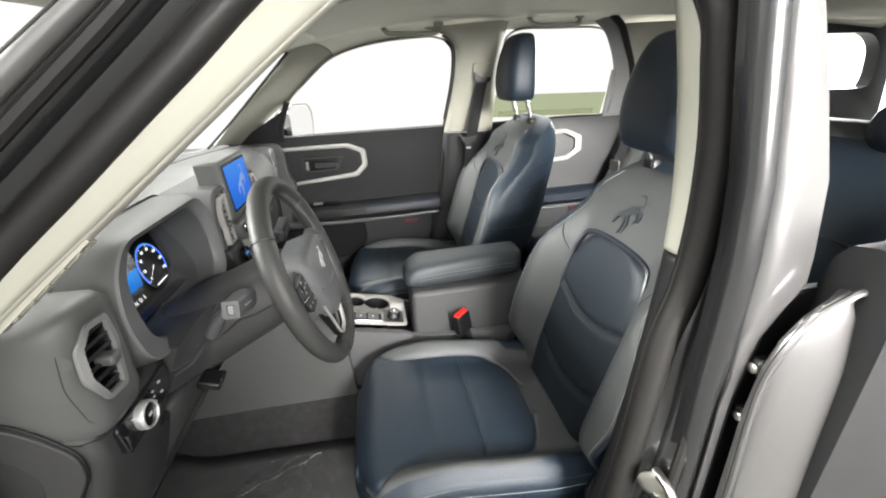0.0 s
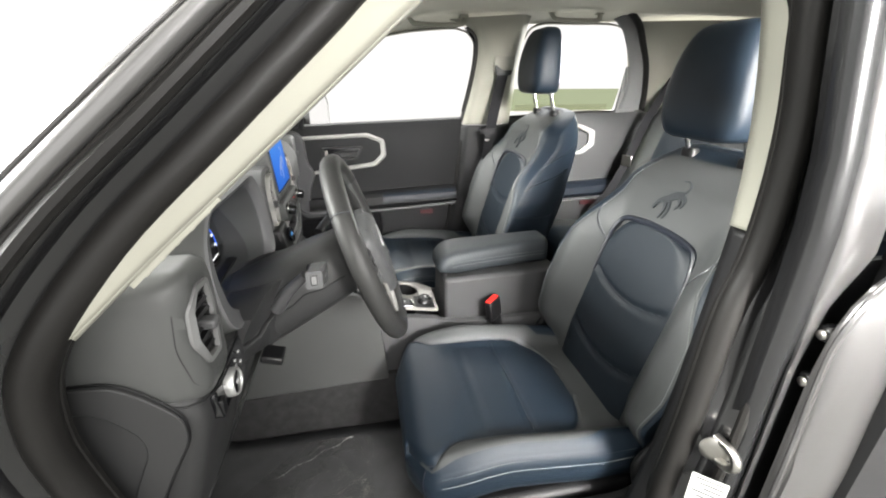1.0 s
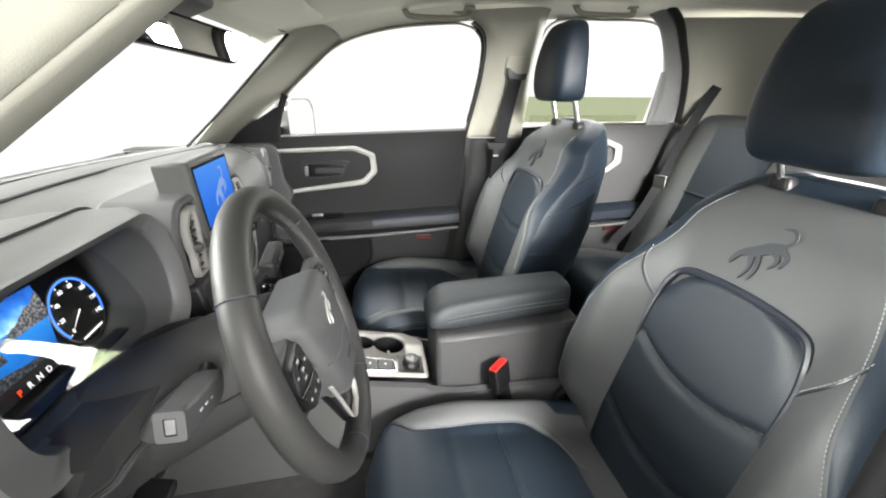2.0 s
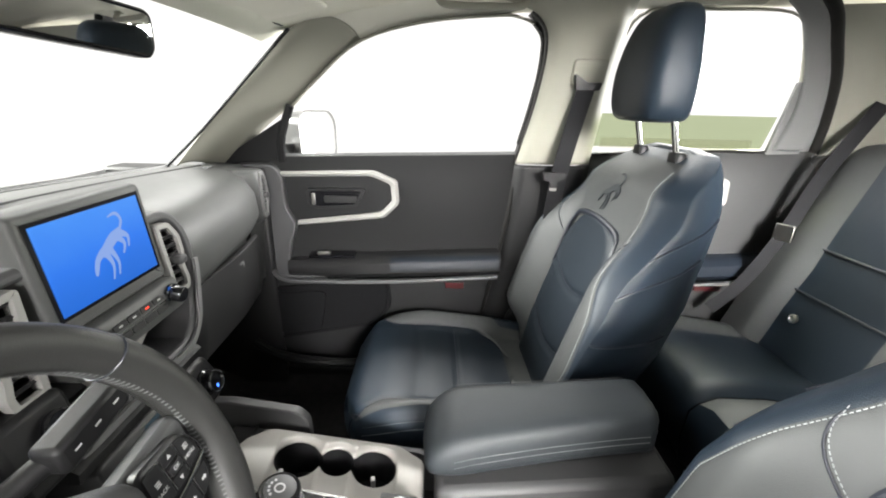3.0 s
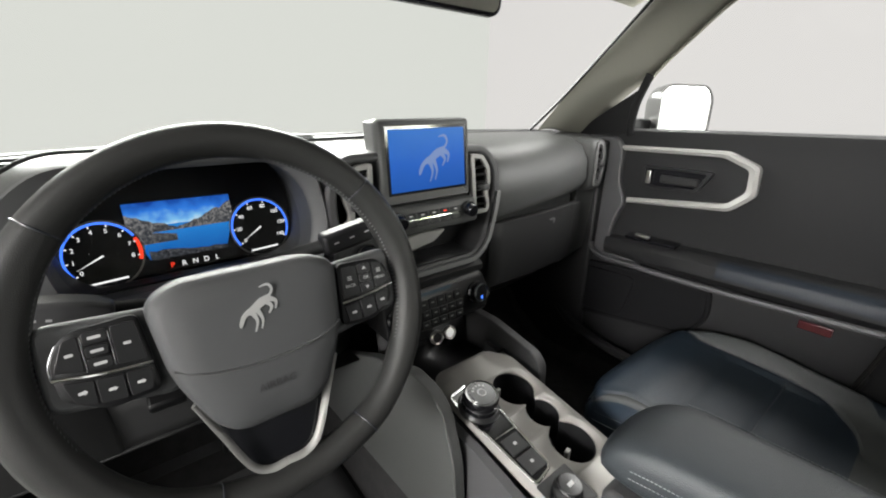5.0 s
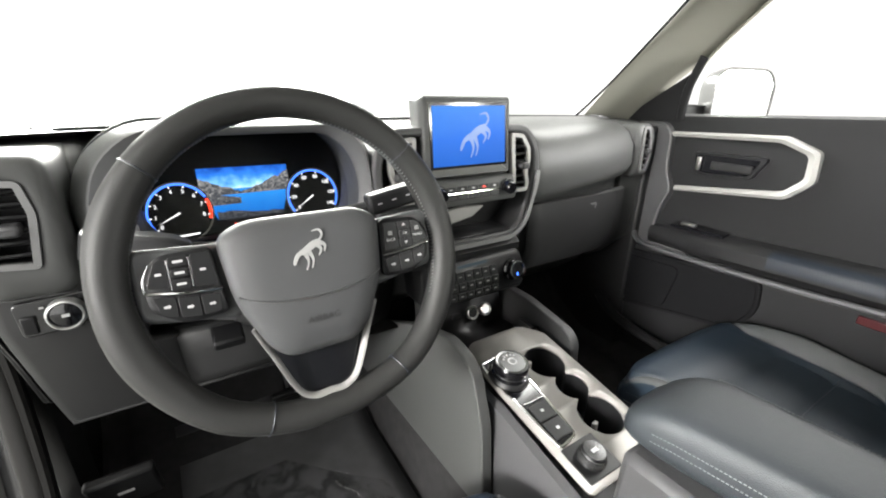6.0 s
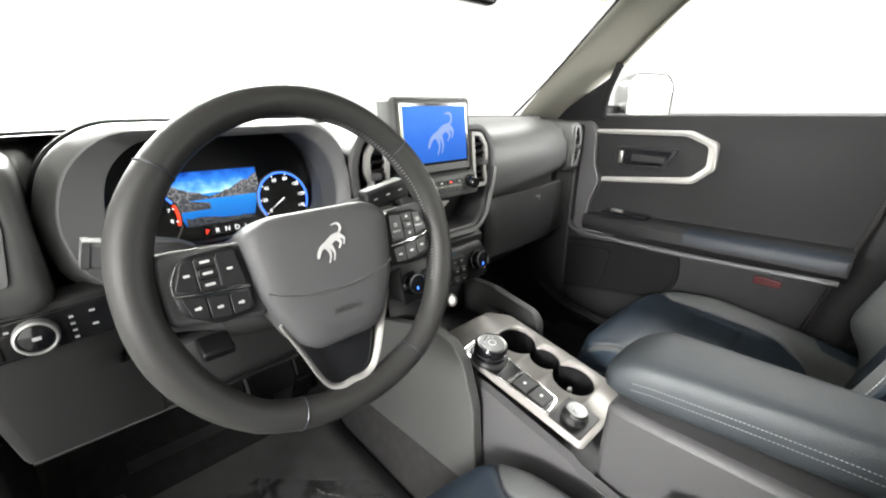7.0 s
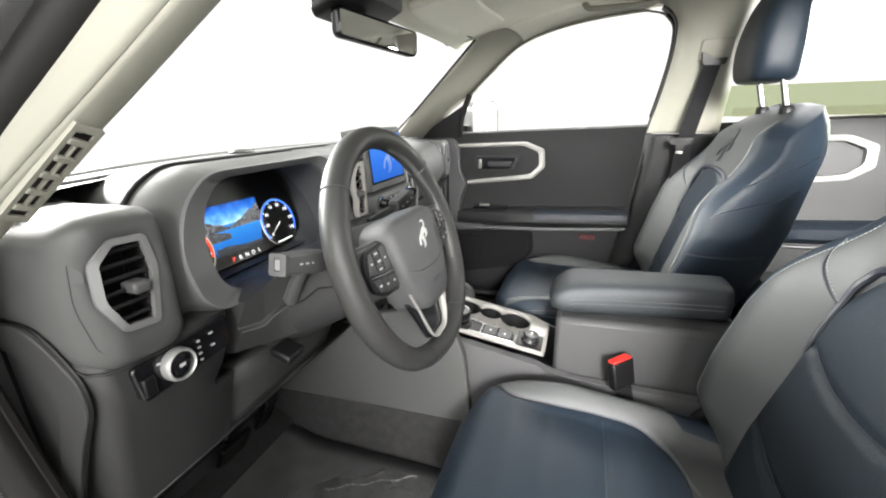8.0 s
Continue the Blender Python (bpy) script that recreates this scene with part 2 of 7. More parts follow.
def ring_prism(outer, inner, place, depth):
    """A frame between two outlines with equal counts of points."""
    bm = bmesh.new()
    o0 = [bm.verts.new(place(u, v, 0)) for u, v in outer]
    i0 = [bm.verts.new(place(u, v, 0)) for u, v in inner]
    o1 = [bm.verts.new(place(u, v, depth)) for u, v in outer]
    i1 = [bm.verts.new(place(u, v, depth)) for u, v in inner]
    n = len(outer)
    for k in range(n):
        j = (k + 1) % n
        bm.faces.new((o0[k], o0[j], i0[j], i0[k]))
        bm.faces.new((o1[j], o1[k], i1[k], i1[j]))
        bm.faces.new((o0[j], o0[k], o1[k], o1[j]))
        bm.faces.new((i0[k], i0[j], i1[j], i1[k]))
    return bm


def box(x0, x1, y0, y1, z0, z1):
    bm = bmesh.new()
    bmesh.ops.create_cube(bm, size=1)
    for v in bm.verts:
        v.co = Vector(((x0 + x1) / 2 + v.co.x * (x1 - x0), (y0 + y1) / 2 + v.co.y * (y1 - y0), (z0 + z1) / 2 + v.co.z * (z1 - z0)))
    return bm


def moved(bm, m):
    bmesh.ops.transform(bm, matrix=m, verts=bm.verts)
    return bm


def disc_stack(steps, m, n=32, cap=True):
    """A turned shape: (radius, height) steps round the z axis of m."""
    rings = [[m @ Vector((r * math.cos(2 * math.pi * k / n), r * math.sin(2 * math.pi * k / n), h)) for k in range(n)] for r, h in steps]
    return loft(rings, True, cap)


def sweep(points, radius, n=10, closed=False, flat=1.0, up=None):
    """A tube along points; flat squeezes it along its second axis."""
    pts = [Vector(p) for p in points]
    rings = []
    side = None
    for i, p in enumerate(pts):
        if closed:
            t = (pts[(i + 1) % len(pts)] - pts[i - 1]).normalized()
        else:
            t = (pts[min(i + 1, len(pts) - 1)] - pts[max(i - 1, 0)]).normalized()
        if side is None:
            ref = Vector(up) if up else (Vector((0, 0, 1)) if abs(t.z) < 0.9 else Vector((1, 0, 0)))
            side = t.cross(ref).normalized()
        else:
            side = (side - t * side.dot(t)).normalized()
        nrm = t.cross(side).normalized()
        r = radius[i] if isinstance(radius, (list, tuple)) else radius
        rings.append([p + side * (r * math.cos(2 * math.pi * k / n)) + nrm * (r * flat * math.sin(2 * math.pi * k / n)) for k in range(n)])
    if closed:
        rings.append(rings[0])
        bm = loft(rings, True, False)
        bmesh.ops.remove_doubles(bm, verts=bm.verts, dist=1e-6)
        return bm
    return loft(rings)


def smooth_line(points, steps=6, closed=False):
    """A Catmull-Rom curve through points."""
    p = [Vector(q) for q in points]
    out = []
    n = len(p)
    for i in range(n if closed else n - 1):
        a, b, c, d = (p[(i - 1) % n], p[i], p[(i + 1) % n], p[(i + 2) % n]) if closed else (p[max(i - 1, 0)], p[i], p[i + 1], p[min(i + 2, n - 1)])
        for k in range(steps):
            s = k / steps
            out.append(0.5 * (2 * b + (c - a) * s + (2 * a - 5 * b + 4 * c - d) * s * s + (3 * b - a - 3 * c + d) * s ** 3))
    if not closed:
        out.append(p[-1])
    return out


def rounded(outline, radius, steps=5):
    """Rounds the corners of a closed outline of (u, v) points."""
    out = []
    n = len(outline)
    for i in range(n):
        a, b, c = Vector(outline[i - 1]), Vector(outline[i]), Vector(outline[(i + 1) % n])
        r = radius[i] if isinstance(radius, (list, tuple)) else radius
        r1 = min(r, (a - b).length * 0.45, (c - b).length * 0.45)
        p0, p1 = b + (a - b).normalized() * r1, b + (c - b).normalized() * r1
        for k in range(steps + 1):
            s = k / steps
            out.append(tuple((1 - s) ** 2 * p0 + 2 * s * (1 - s) * b + s * s * p1))
    return out


def rect(u0, u1, v0, v1):
    return [(u0, v0), (u1, v0), (u1, v1), (u0, v1)]


def inset(outline, d):
    """Shrinks a convex outline by d towards its middle, along the vertex normals."""
    n = len(outline)
    area = sum(outline[i][0] * outline[(i + 1) % n][1] - outline[(i + 1) % n][0] * outline[i][1] for i in range(n))
    sg = 1 if area > 0 else -1
    out = []
    for i in range(n):
        a, b, c = Vector(outline[i - 1]), Vector(outline[i]), Vector(outline[(i + 1) % n])
        e = (c - a).normalized()
        out.append((b.x - sg * e.y * d, b.y + sg * e.x * d))
    return out


def words(name, text, size, m, mat, parent, depth=0.0004, align="CENTER"):
    cu = bpy.data.curves.new(name, "FONT")
    cu.body, cu.size, cu.align_x, cu.align_y, cu.extrude = text, size, align, "CENTER", depth
    tmp = bpy.data.objects.new(name, cu)
    me = bpy.data.meshes.new_from_object(tmp)
    bpy.data.objects.remove(tmp)
    me.transform(m)
    me.materials.clear()
    me.materials.append(mat)
    ob = new(name, me)
    ob.parent = parent
    ob.matrix_parent_inverse = Matrix.Translation(-world_at(parent))
    return ob


def facing(origin, normal, up=(0, 0, 1)):
    """A pose at origin whose z axis points along normal and whose y axis is up, as near as it goes."""
    z = Vector(normal).normalized()
    x = Vector(up).cross(z).normalized()
    y = z.cross(x)
    return Matrix.Translation(origin) @ Matrix((x, y, z)).transposed().to_4x4()


def ray_ring(outline, cx, cy, n=64):
    """Points of an outline on n even rays from a middle."""
    out = []
    for k in range(n):
        a = 2 * math.pi * k / n
        dx, dy = math.cos(a), math.sin(a)
        best = 0
        for i in range(len(outline)):
            (x0, y0), (x1, y1) = outline[i], outline[(i + 1) % len(outline)]
            ex, ey = x1 - x0, y1 - y0
            den = dx * ey - dy * ex
            if abs(den) > 1e-9:
                t = ((x0 - cx) * ey - (y0 - cy) * ex) / den
                u = ((x0 - cx) * dy - (y0 - cy) * dx) / den
                if t > 0 and -1e-6 <= u <= 1 + 1e-6:
                    best = max(best, t)
        out.append((cx + best * dx, cy + best * dy))
    return out


def side_x(z):
    """How far out the side glass stands at height z."""
    return 0.80 - 0.33 * (z - 1.17)


# a plain mark: a slanted body with tapering strokes, (u, v, half-width) along each
MARK = [[(0.30, 0.20, 0.085), (0.10, 0.13, 0.115), (-0.08, 0.02, 0.105), (-0.22, -0.05, 0.085)],
        [(-0.18, -0.01, 0.080), (-0.32, -0.10, 0.060), (-0.40, -0.24, 0.050), (-0.43, -0.32, 0.022)],
        [(0.28, 0.22, 0.030), (0.37, 0.36, 0.030), (0.30, 0.49, 0.036), (0.12, 0.47, 0.012)],
        [(0.26, 0.17, 0.085), (0.40, 0.07, 0.045), (0.36, -0.10, 0.018)],
        [(0.18, 0.12, 0.080), (0.29, -0.02, 0.042), (0.21, -0.17, 0.018)],
        [(-0.14, -0.04, 0.080), (-0.07, -0.27, 0.036), (-0.15, -0.49, 0.018)],
        [(-0.04, 0.00, 0.075), (0.05, -0.25, 0.036), (-0.01, -0.46, 0.018)]]


def mark(name, size, m, depth, mat, parent):
    bm = bmesh.new()
    for n, stroke in enumerate(MARK):
        line = smooth_line(stroke, 4)
        left, right = [], []
        for i, p in enumerate(line):
            t = line[min(i + 1, len(line) - 1)] - line[max(i - 1, 0)]
            d = Vector((-t.y, t.x)).normalized() * p.z * 0.78
            left.append((p.x + d.x, p.y + d.y))
            right.append((p.x - d.x, p.y - d.y))
        o = left + right[::-1]
        top = depth * (1 - 0.06 * n)
        a = [bm.verts.new(m @ Vector((u * size, v * size, 0))) for u, v in o]
        b = [bm.verts.new(m @ Vector((u * size, v * size, top))) for u, v in o]
        k = len(o)
        for i in range(k):
            bm.faces.new((a[i], a[(i + 1) % k], b[(i + 1) % k], b[i]))
        for i in range(len(left) - 1):
            bm.faces.new((b[i], b[i + 1], b[k - 2 - i], b[k - 1 - i]))
    return part(name, bm, mat, parent, smooth=False)


# ---- the studio round the car ----
tagged(part("ground", box(-9, 9, -9, 9, -0.1, 0), M_FLOOR), "smooth grey studio floor under the car", "floor", kind="structure")
tagged(part("wall_front", box(-1.3, 6, 6.0, 6.1, 0, 5), M_BACKDROP), "plain white studio wall ahead of the car, made to glow", "wall", kind="structure")
tagged(part("wall_front_left", prism([(-1.3, 6.0), (-6.1, 4.9), (-6.1, 5.0), (-1.3, 6.1)], lambda u, v, w: (u, v, w), 5.0), M_BACKDROP3), "plain white studio wall that turns towards the car, made to glow", "wall", kind="structure")
tagged(part("wall_right", box(5.0, 5.1, -6, 6, 0, 5), M_BACKDROP2), "plain white studio wall beside the car, made to glow", "wall", kind="structure")
# Back and left walls are added as glowing fill, out of view.
tagged(part("wall_back", box(-6, 6, -6.1, -6.0, 0, 5), M_BACKWALL), "glowing white wall added out of view behind the car", "wall", kind="structure")
tagged(part("wall_left", box(-6.1, -6.0, -6, 6, 0, 5), M_LIGHTWALL), "glowing white wall added out of view on the open door's side", "wall", kind="structure")
tagged(part("ceiling", box(-6, 6, -6, 6, 5.0, 5.1), M_WALL), "white studio ceiling", "ceiling", kind="structure")

# ---- car shell: floor, roof, pillars, seals ----
body = empty("car_body", "dark grey metallic car body with pale grey inner pillar trim", "car")


def strip(line_a, line_b, bulge, steps=8, n=6):
    """A trim strip between two lines, pushed out by the vector bulge in its middle."""
    a, b = smooth_line(line_a, steps), smooth_line(line_b, steps)
    rings = []
    for p, q in zip(a, b):
        r = []
        for k in range(n + 1):
            s = k / n
            r.append(p.lerp(q, s) + Vector(bulge) * math.sin(math.pi * s) ** 0.7)
        rings.append(r)
    return loft(rings, False)


A_IN = [(0.630, 1.262, 1.150), (0.629, 1.17, 1.245), (0.628, 1.05, 1.360), (0.627, 0.96, 1.448), (0.622, 0.90, 1.505)]
A_OUT = [(0.812, 1.215, 1.120), (0.770, 1.07, 1.245), (0.748, 0.955, 1.330), (0.720, 0.858, 1.412), (0.694, 0.755, 1.488)]
RAIL = [(0.694, 0.755, 1.488), (0.684, 0.60, 1.531), (0.676, 0.40, 1.552), (0.670, 0.10, 1.568), (0.667, -0.30, 1.585), (0.655, -1.0, 1.59), (0.63, -1.7, 1.56)]
HEAD = [(0.622, 0.90, 1.505), (0.610, 0.72, 1.550), (0.595, 0.45, 1.590), (0.590, 0.10, 1.607), (0.585, -0.30, 1.615), (0.575, -1.0, 1.61), (0.55, -1.7, 1.58)]
part("a_pillar_trim", strip(A_IN, A_OUT, (-0.040, -0.012, 0.030), 8, 10), M_BEIGE, body, "pale beige moulded pillar trim", solid=0.004)
# the driver's pillar: a bar between the seal and the glass
A_EDGE = [(-0.541, 0.582, 1.532), (-0.586, 0.697, 1.439), (-0.624, 0.797, 1.353), (-0.660, 0.897, 1.267), (-0.697, 0.997, 1.182), (-0.730, 1.078, 1.109)]
A_SEAL = [(-0.615, 0.62, 1.545), (-0.645, 0.72, 1.490), (-0.678, 0.815, 1.395), (-0.712, 0.915, 1.298), (-0.743, 1.015, 1.204), (-0.772, 1.10, 1.110)]
A_GLASS = [(x - 0.030, y + 0.11, z + 0.035) for x, y, z in A_EDGE]
A_CORNER = [(x - 0.07 * (x + 1.15), y - 0.07 * (y - 0.745), z - 0.07 * (z - 1.369)) for x, y, z in A_EDGE]
part("a_pillar_trim", strip(A_CORNER, A_SEAL, (-0.002, 0, 0)), M_BEIGE, body, "pale beige moulded pillar trim", solid=0.003)
part("a_pillar_face", strip(A_EDGE, A_CORNER, (0, -0.003, -0.002)), M_BEIGE, body, "pale beige rear face of the pillar trim", solid=0.003)
part("a_pillar_return", strip(A_GLASS, A_EDGE, (0, -0.004, 0)), M_BEIGE, body, "pale beige inner side of the pillar trim", solid=0.003)
for s, nm in ((1, ""), (-1, "")):
    f = (lambda l: l) if s > 0 else (lambda l: [(-x, y - 0.03, z) for x, y, z in l])
    part("roof_rail_trim", strip(f(HEAD), f(RAIL), (-0.006 * s, 0, 0.006)), M_LINER, body, "pale beige fabric-covered roof edge", solid=0.004)

# b pillars
tl = [(-0.640, 0.210, 1.146), (-0.640, 0.214, 1.235), (-0.638, 0.228, 1.345), (-0.630, 0.248, 1.456), (-0.618, 0.268, 1.535), (-0.60, 0.285, 1.59)]
ts = [(-0.692, 0.196, 1.146), (-0.692, 0.193, 1.235), (-0.690, 0.203, 1.345), (-0.683, 0.225, 1.456), (-0.665, 0.25, 1.535), (-0.64, 0.27, 1.59)]
tr = [(-0.655, 0.13, 1.146), (-0.650, 0.13, 1.235), (-0.645, 0.14, 1.345), (-0.635, 0.17, 1.456), (-0.62, 0.19, 1.535), (-0.60, 0.20, 1.59)]
part("b_pillar_trim", strip(ts, tl, (-0.004, 0.004, 0)), M_BEIGE, body, "pale beige moulded pillar trim", solid=0.004)
part("b_pillar_trim", strip(tl, tr, (0.008, 0, 0)), M_BEIGE, body, "pale beige moulded pillar trim", solid=0.004)
tl, ts, tr = ([(x - 0.002, y, z) for x, y, z in ((p[0][0], p[0][1], 1.144), (p[0][0], p[0][1] + 0.01, 1.0), (p[0][0] - 0.01, p[0][1] + 0.04, 0.8), (p[0][0] - 0.02, p[0][1] + 0.09, 0.6), (p[0][0] - 0.02, p[0][1] + 0.16, 0.42))] for p in (tl, ts, tr))
part("b_pillar_lower_trim", strip(ts, tl, (-0.006, 0.006, 0)), M_DARK, body, "black moulded lower pillar trim", solid=0.004)
part("b_pillar_lower_trim", strip(tl, tr, (0.008, 0, 0)), M_DARK, body, "black moulded lower pillar trim", solid=0.004)
for s, dy in ((1, 0.0),):
    x0 = (lambda z: side_x(z) - 0.055)
    la = [(s * (x0(z)), y + dy, z) for y, z in ((0.314, 1.168), (0.288, 1.30), (0.275, 1.40), (0.274, 1.475), (0.288, 1.520), (0.325, 1.550), (0.40, 1.572))]
    lb = [(s * (x0(z) + 0.02), y + dy, z) for y, z in ((0.085, 1.168), (0.085, 1.30), (0.085, 1.40), (0.08, 1.475), (0.075, 1.53), (0.07, 1.57), (0.06, 1.60))]
    part("b_pillar_trim", strip(la, lb, (-0.022 * s, 0, 0)), M_BEIGE, body, "pale beige moulded pillar trim", solid=0.004)
    for edge, out in ((la[:6], 0.058), (lb[:6], 0.040)):
        part("window_reveal", strip(edge, [(x + out, y, z) for x, y, z in edge], (0, 0, 0), 4, 2), M_RUBBER, body, "black window reveal", solid=0.003)
    la = [(s * 0.735, y + dy, z) for y, z in ((0.318, 1.166), (0.335, 1.0), (0.37, 0.8), (0.42, 0.6), (0.46, 0.42))]
    lb = [(s * 0.76, y + dy, z) for y, z in ((0.085, 1.166), (0.085, 1.0), (0.085, 0.8), (0.06, 0.6), (0.02, 0.42))]
    part("b_pillar_lower_trim", strip(la, lb, (-0.02 * s, 0, 0)), M_DARK, body, "black moulded lower pillar trim", solid=0.004)
# c pillars and quarter trim
for s in (1, -1):
    la = [(s * (side_x(z) - 0.04), y, z) for y, z in ((-0.602, 1.21), (-0.572, 1.32), (-0.530, 1.42), (-0.478, 1.52), (-0.43, 1.585))]
    lb = [(s * (side_x(z) - 0.06), y, z) for y, z in ((-1.15, 1.27), (-1.1, 1.34), (-1.08, 1.42), (-1.06, 1.52), (-1.05, 1.60))]
    part("c_pillar_trim", strip(la, lb, (-0.015 * s, 0, 0)), M_BEIGE, body, "pale beige moulded rear pillar trim", solid=0.004)
    la = [(s * 0.755, y, z) for y, z in ((-0.60, 1.21), (-0.62, 1.05), (-0.66, 0.85), (-0.66, 0.6), (-0.66, 0.45))]
    lb = [(s * 0.73, y, z) for y, z in ((-1.15, 1.27), (-1.2, 1.05), (-1.2, 0.85), (-1.2, 0.6), (-1.2, 0.45))]
    part("c_pillar_lower_trim", strip(la, lb, (-0.01 * s, 0, 0)), M_CONS, body, "grey moulded lower rear trim", solid=0.004)
    qo = rounded([(-1.10, 0.44), (-1.97, 0.44), (-1.97, 1.10), (-1.86, 1.42), (-1.74, 1.60), (-1.04, 1.62)], 0.03)
    qi = rounded([(-1.30, 1.30), (-1.80, 1.30), (-1.80, 1.36), (-1.76, 1.48), (-1.68, 1.54), (-1.30, 1.54)], 0.05)
    a_, b_ = ray_ring(qo, -1.55, 1.40, 72), ray_ring(qi, -1.55, 1.40, 72)
    part("cargo_side_trim", ring_prism(a_, b_, lambda u, v, w, s=s: (s * (0.70 - 0.16 * max(0, v - 1.1) + w), u, v), 0.06), M_DARK, body, "dark cargo side trim with a quarter window")
ap_in = [(side_x(z) - 0.020, y, z) for y, z in ((-0.474, 1.222), (-0.478, 1.31), (-0.455, 1.415), (-0.405, 1.50), (-0.361, 1.558), (-0.310, 1.592))]
ap_out = [(side_x(z) - 0.040, y, z) for y, z in ((-0.572, 1.222), (-0.552, 1.31), (-0.512, 1.415), (-0.458, 1.50), (-0.412, 1.565), (-0.350, 1.610))]
ap_seal = [(side_x(z) - 0.046, y, z) for y, z in ((-0.600, 1.212), (-0.576, 1.31), (-0.534, 1.42), (-0.480, 1.51), (-0.432, 1.580), (-0.370, 1.625))]
part("window_corner_panel", prism([(-0.447, 1.412), (-0.461, 1.224), (-0.462, 1.200), (-0.573, 1.200), (-0.476, 1.412)], lambda u, v, w: (side_x(v) - 0.020 + w, u, v), 0.012), M_LIPB, body, "grey plastic panel in the rear corner of the window", bevel=0.003)
part("rear_window_panel", strip(ap_in, ap_out, (-0.004, 0, 0)), M_LIPB, body, "grey plastic panel behind the rear window", solid=0.003)
part("rear_window_reveal", strip(ap_out, ap_seal, (-0.012, 0, 0)), M_RUBBER, body, "black seal behind the rear window", solid=0.003)
# headliner
bm = bmesh.new()
ys = [0.99, 0.93, 0.86, 0.75, 0.6, 0.4, 0.2, 0.0, -0.3, -0.6, -1.0, -1.4, -1.74]
rings = []
for y in ys:
    r = []
    for k in range(25):
        u = -1 + 2 * k / 24
        edge = np.interp(y, [-1.7, -1.0, -0.3, 0.1, 0.45, 0.72, 0.9], [0.55, 0.575, 0.585, 0.59, 0.595, 0.61, 0.622])
        ze = np.interp(y, [-1.7, -1.0, -0.3, 0.1, 0.45, 0.72, 0.9, 0.99], [1.58, 1.61, 1.615, 1.607, 1.59, 1.55, 1.505, 1.47])
        crown = np.interp(y, [-1.7, 0.2, 0.7, 0.95], [0.03, 0.035, 0.03, 0.02])
        yy = y + (0.06 * (1 - u * u) if y > 0.8 else 0)
        r.append((u * (edge + 0.008), yy, ze + crown * (1 - u ** 4)))
    rings.append(r)
part("headliner", loft(rings, False), M_LINER, body, "pale beige fabric headliner", solid=0.006)
roof = [[(u * 0.70, y, z + 0.075 - 0.05 * u * u) for u in np.linspace(-1, 1, 13)] for y, z in ((1.05, 1.47), (0.9, 1.55), (0.5, 1.64), (0, 1.67), (-0.8, 1.67), (-1.8, 1.63))]
part("roof_panel", loft(roof, False), M_PAINT, body, solid=0.01)
# tailgate with its window
out = rounded([(-0.62, 0.45), (0.62, 0.45), (0.66, 1.0), (0.60, 1.60), (-0.60, 1.60), (-0.66, 1.0)], 0.05)
inn = rounded([(-0.50, 1.14), (0.50, 1.14), (0.52, 1.16), (0.47, 1.46), (-0.47, 1.46), (-0.52, 1.16)], 0.05)
part("tailgate", ring_prism(out, inn, lambda u, v, w: (u, -1.97 + w + 0.40 * max(0, v - 1.05), v), -0.05), M_DARK, body, "dark tailgate lining")
ob = part("tailgate_glass", prism(inn, lambda u, v, w: (u, -1.99 + w + 0.40 * max(0, v - 1.05), v), -0.004), M_GLASS, body)
ob.visible_shadow = False

# floor pan: two footwells and a tunnel
prof = [(-0.80, 0.42), (-0.72, 0.42), (-0.69, 0.35), (-0.135, 0.35), (-0.112, 0.515), (0.162, 0.515), (0.185, 0.35), (0.70, 0.35), (0.73, 0.42), (0.80, 0.42)]
rings = []
for y, dz in ((-1.95, 0.30), (-0.62, 0.30), (-0.56, 0.05), (0.05, 0.03), (0.15, 0.0), (1.20, 0.0), (1.34, 0.08), (1.50, 0.28), (1.55, 0.6)):
    rings.append([(x, y, z + dz) for x, z in prof])
part("floor_carpet", loft(rings, False), M_CARPET, body, "black carpeted car floor", solid=0.01)
part("firewall", box(-0.78, 0.78, 1.53, 1.56, 0.35, 1.12), M_CARPET, body, "black lined firewall")
part("underbody", box(-0.80, 0.80, -1.95, 1.6, 0.26, 0.33), M_BLACK, body)
for s in (1, -1):
    part("door_sill", moved(box(-0.06, 0.06, -0.6, 1.15, -0.07, 0.03), Matrix.Translation((s * 0.785, 0, 0.42))), M_DARK, body, "black plastic sill", bevel=0.012)
    part("rocker_panel", box(min(s * 0.80, s * 0.90), max(s * 0.80, s * 0.90), -0.9, 1.5, 0.22, 0.40), M_PAINT, body, bevel=0.02)

part("hinge_pillar", box(-0.80, -0.728, 1.175, 1.40, 0.40, 1.12), M_PAINTD, body, "dark painted hinge pillar", bevel=0.01)
part("passenger_kick_panel", box(0.715, 0.80, 1.06, 1.52, 0.36, 1.14), M_DARK, body, "black passenger kick panel", bevel=0.01)

# rubber seals of the open doorway
DOORWAY = [(0.42, 0.46), (0.33, 0.52), (0.28, 0.60), (0.268, 0.70), (0.256, 0.80), (0.240, 0.90), (0.222, 1.02), (0.202, 1.10), (0.194, 1.19), (0.199, 1.30), (0.214, 1.40), (0.228, 1.46), (0.258, 1.515), (0.31, 1.542), (0.40, 1.552), (0.54, 1.545),
           (0.65, 1.522), (0.72, 1.488), (0.811, 1.402), (0.911, 1.307), (1.011, 1.212), (1.085, 1.115), (1.112, 1.03), (1.112, 0.94), (1.085, 0.80), (1.03, 0.64), (0.97, 0.54), (0.86, 0.475), (0.65, 0.45)]


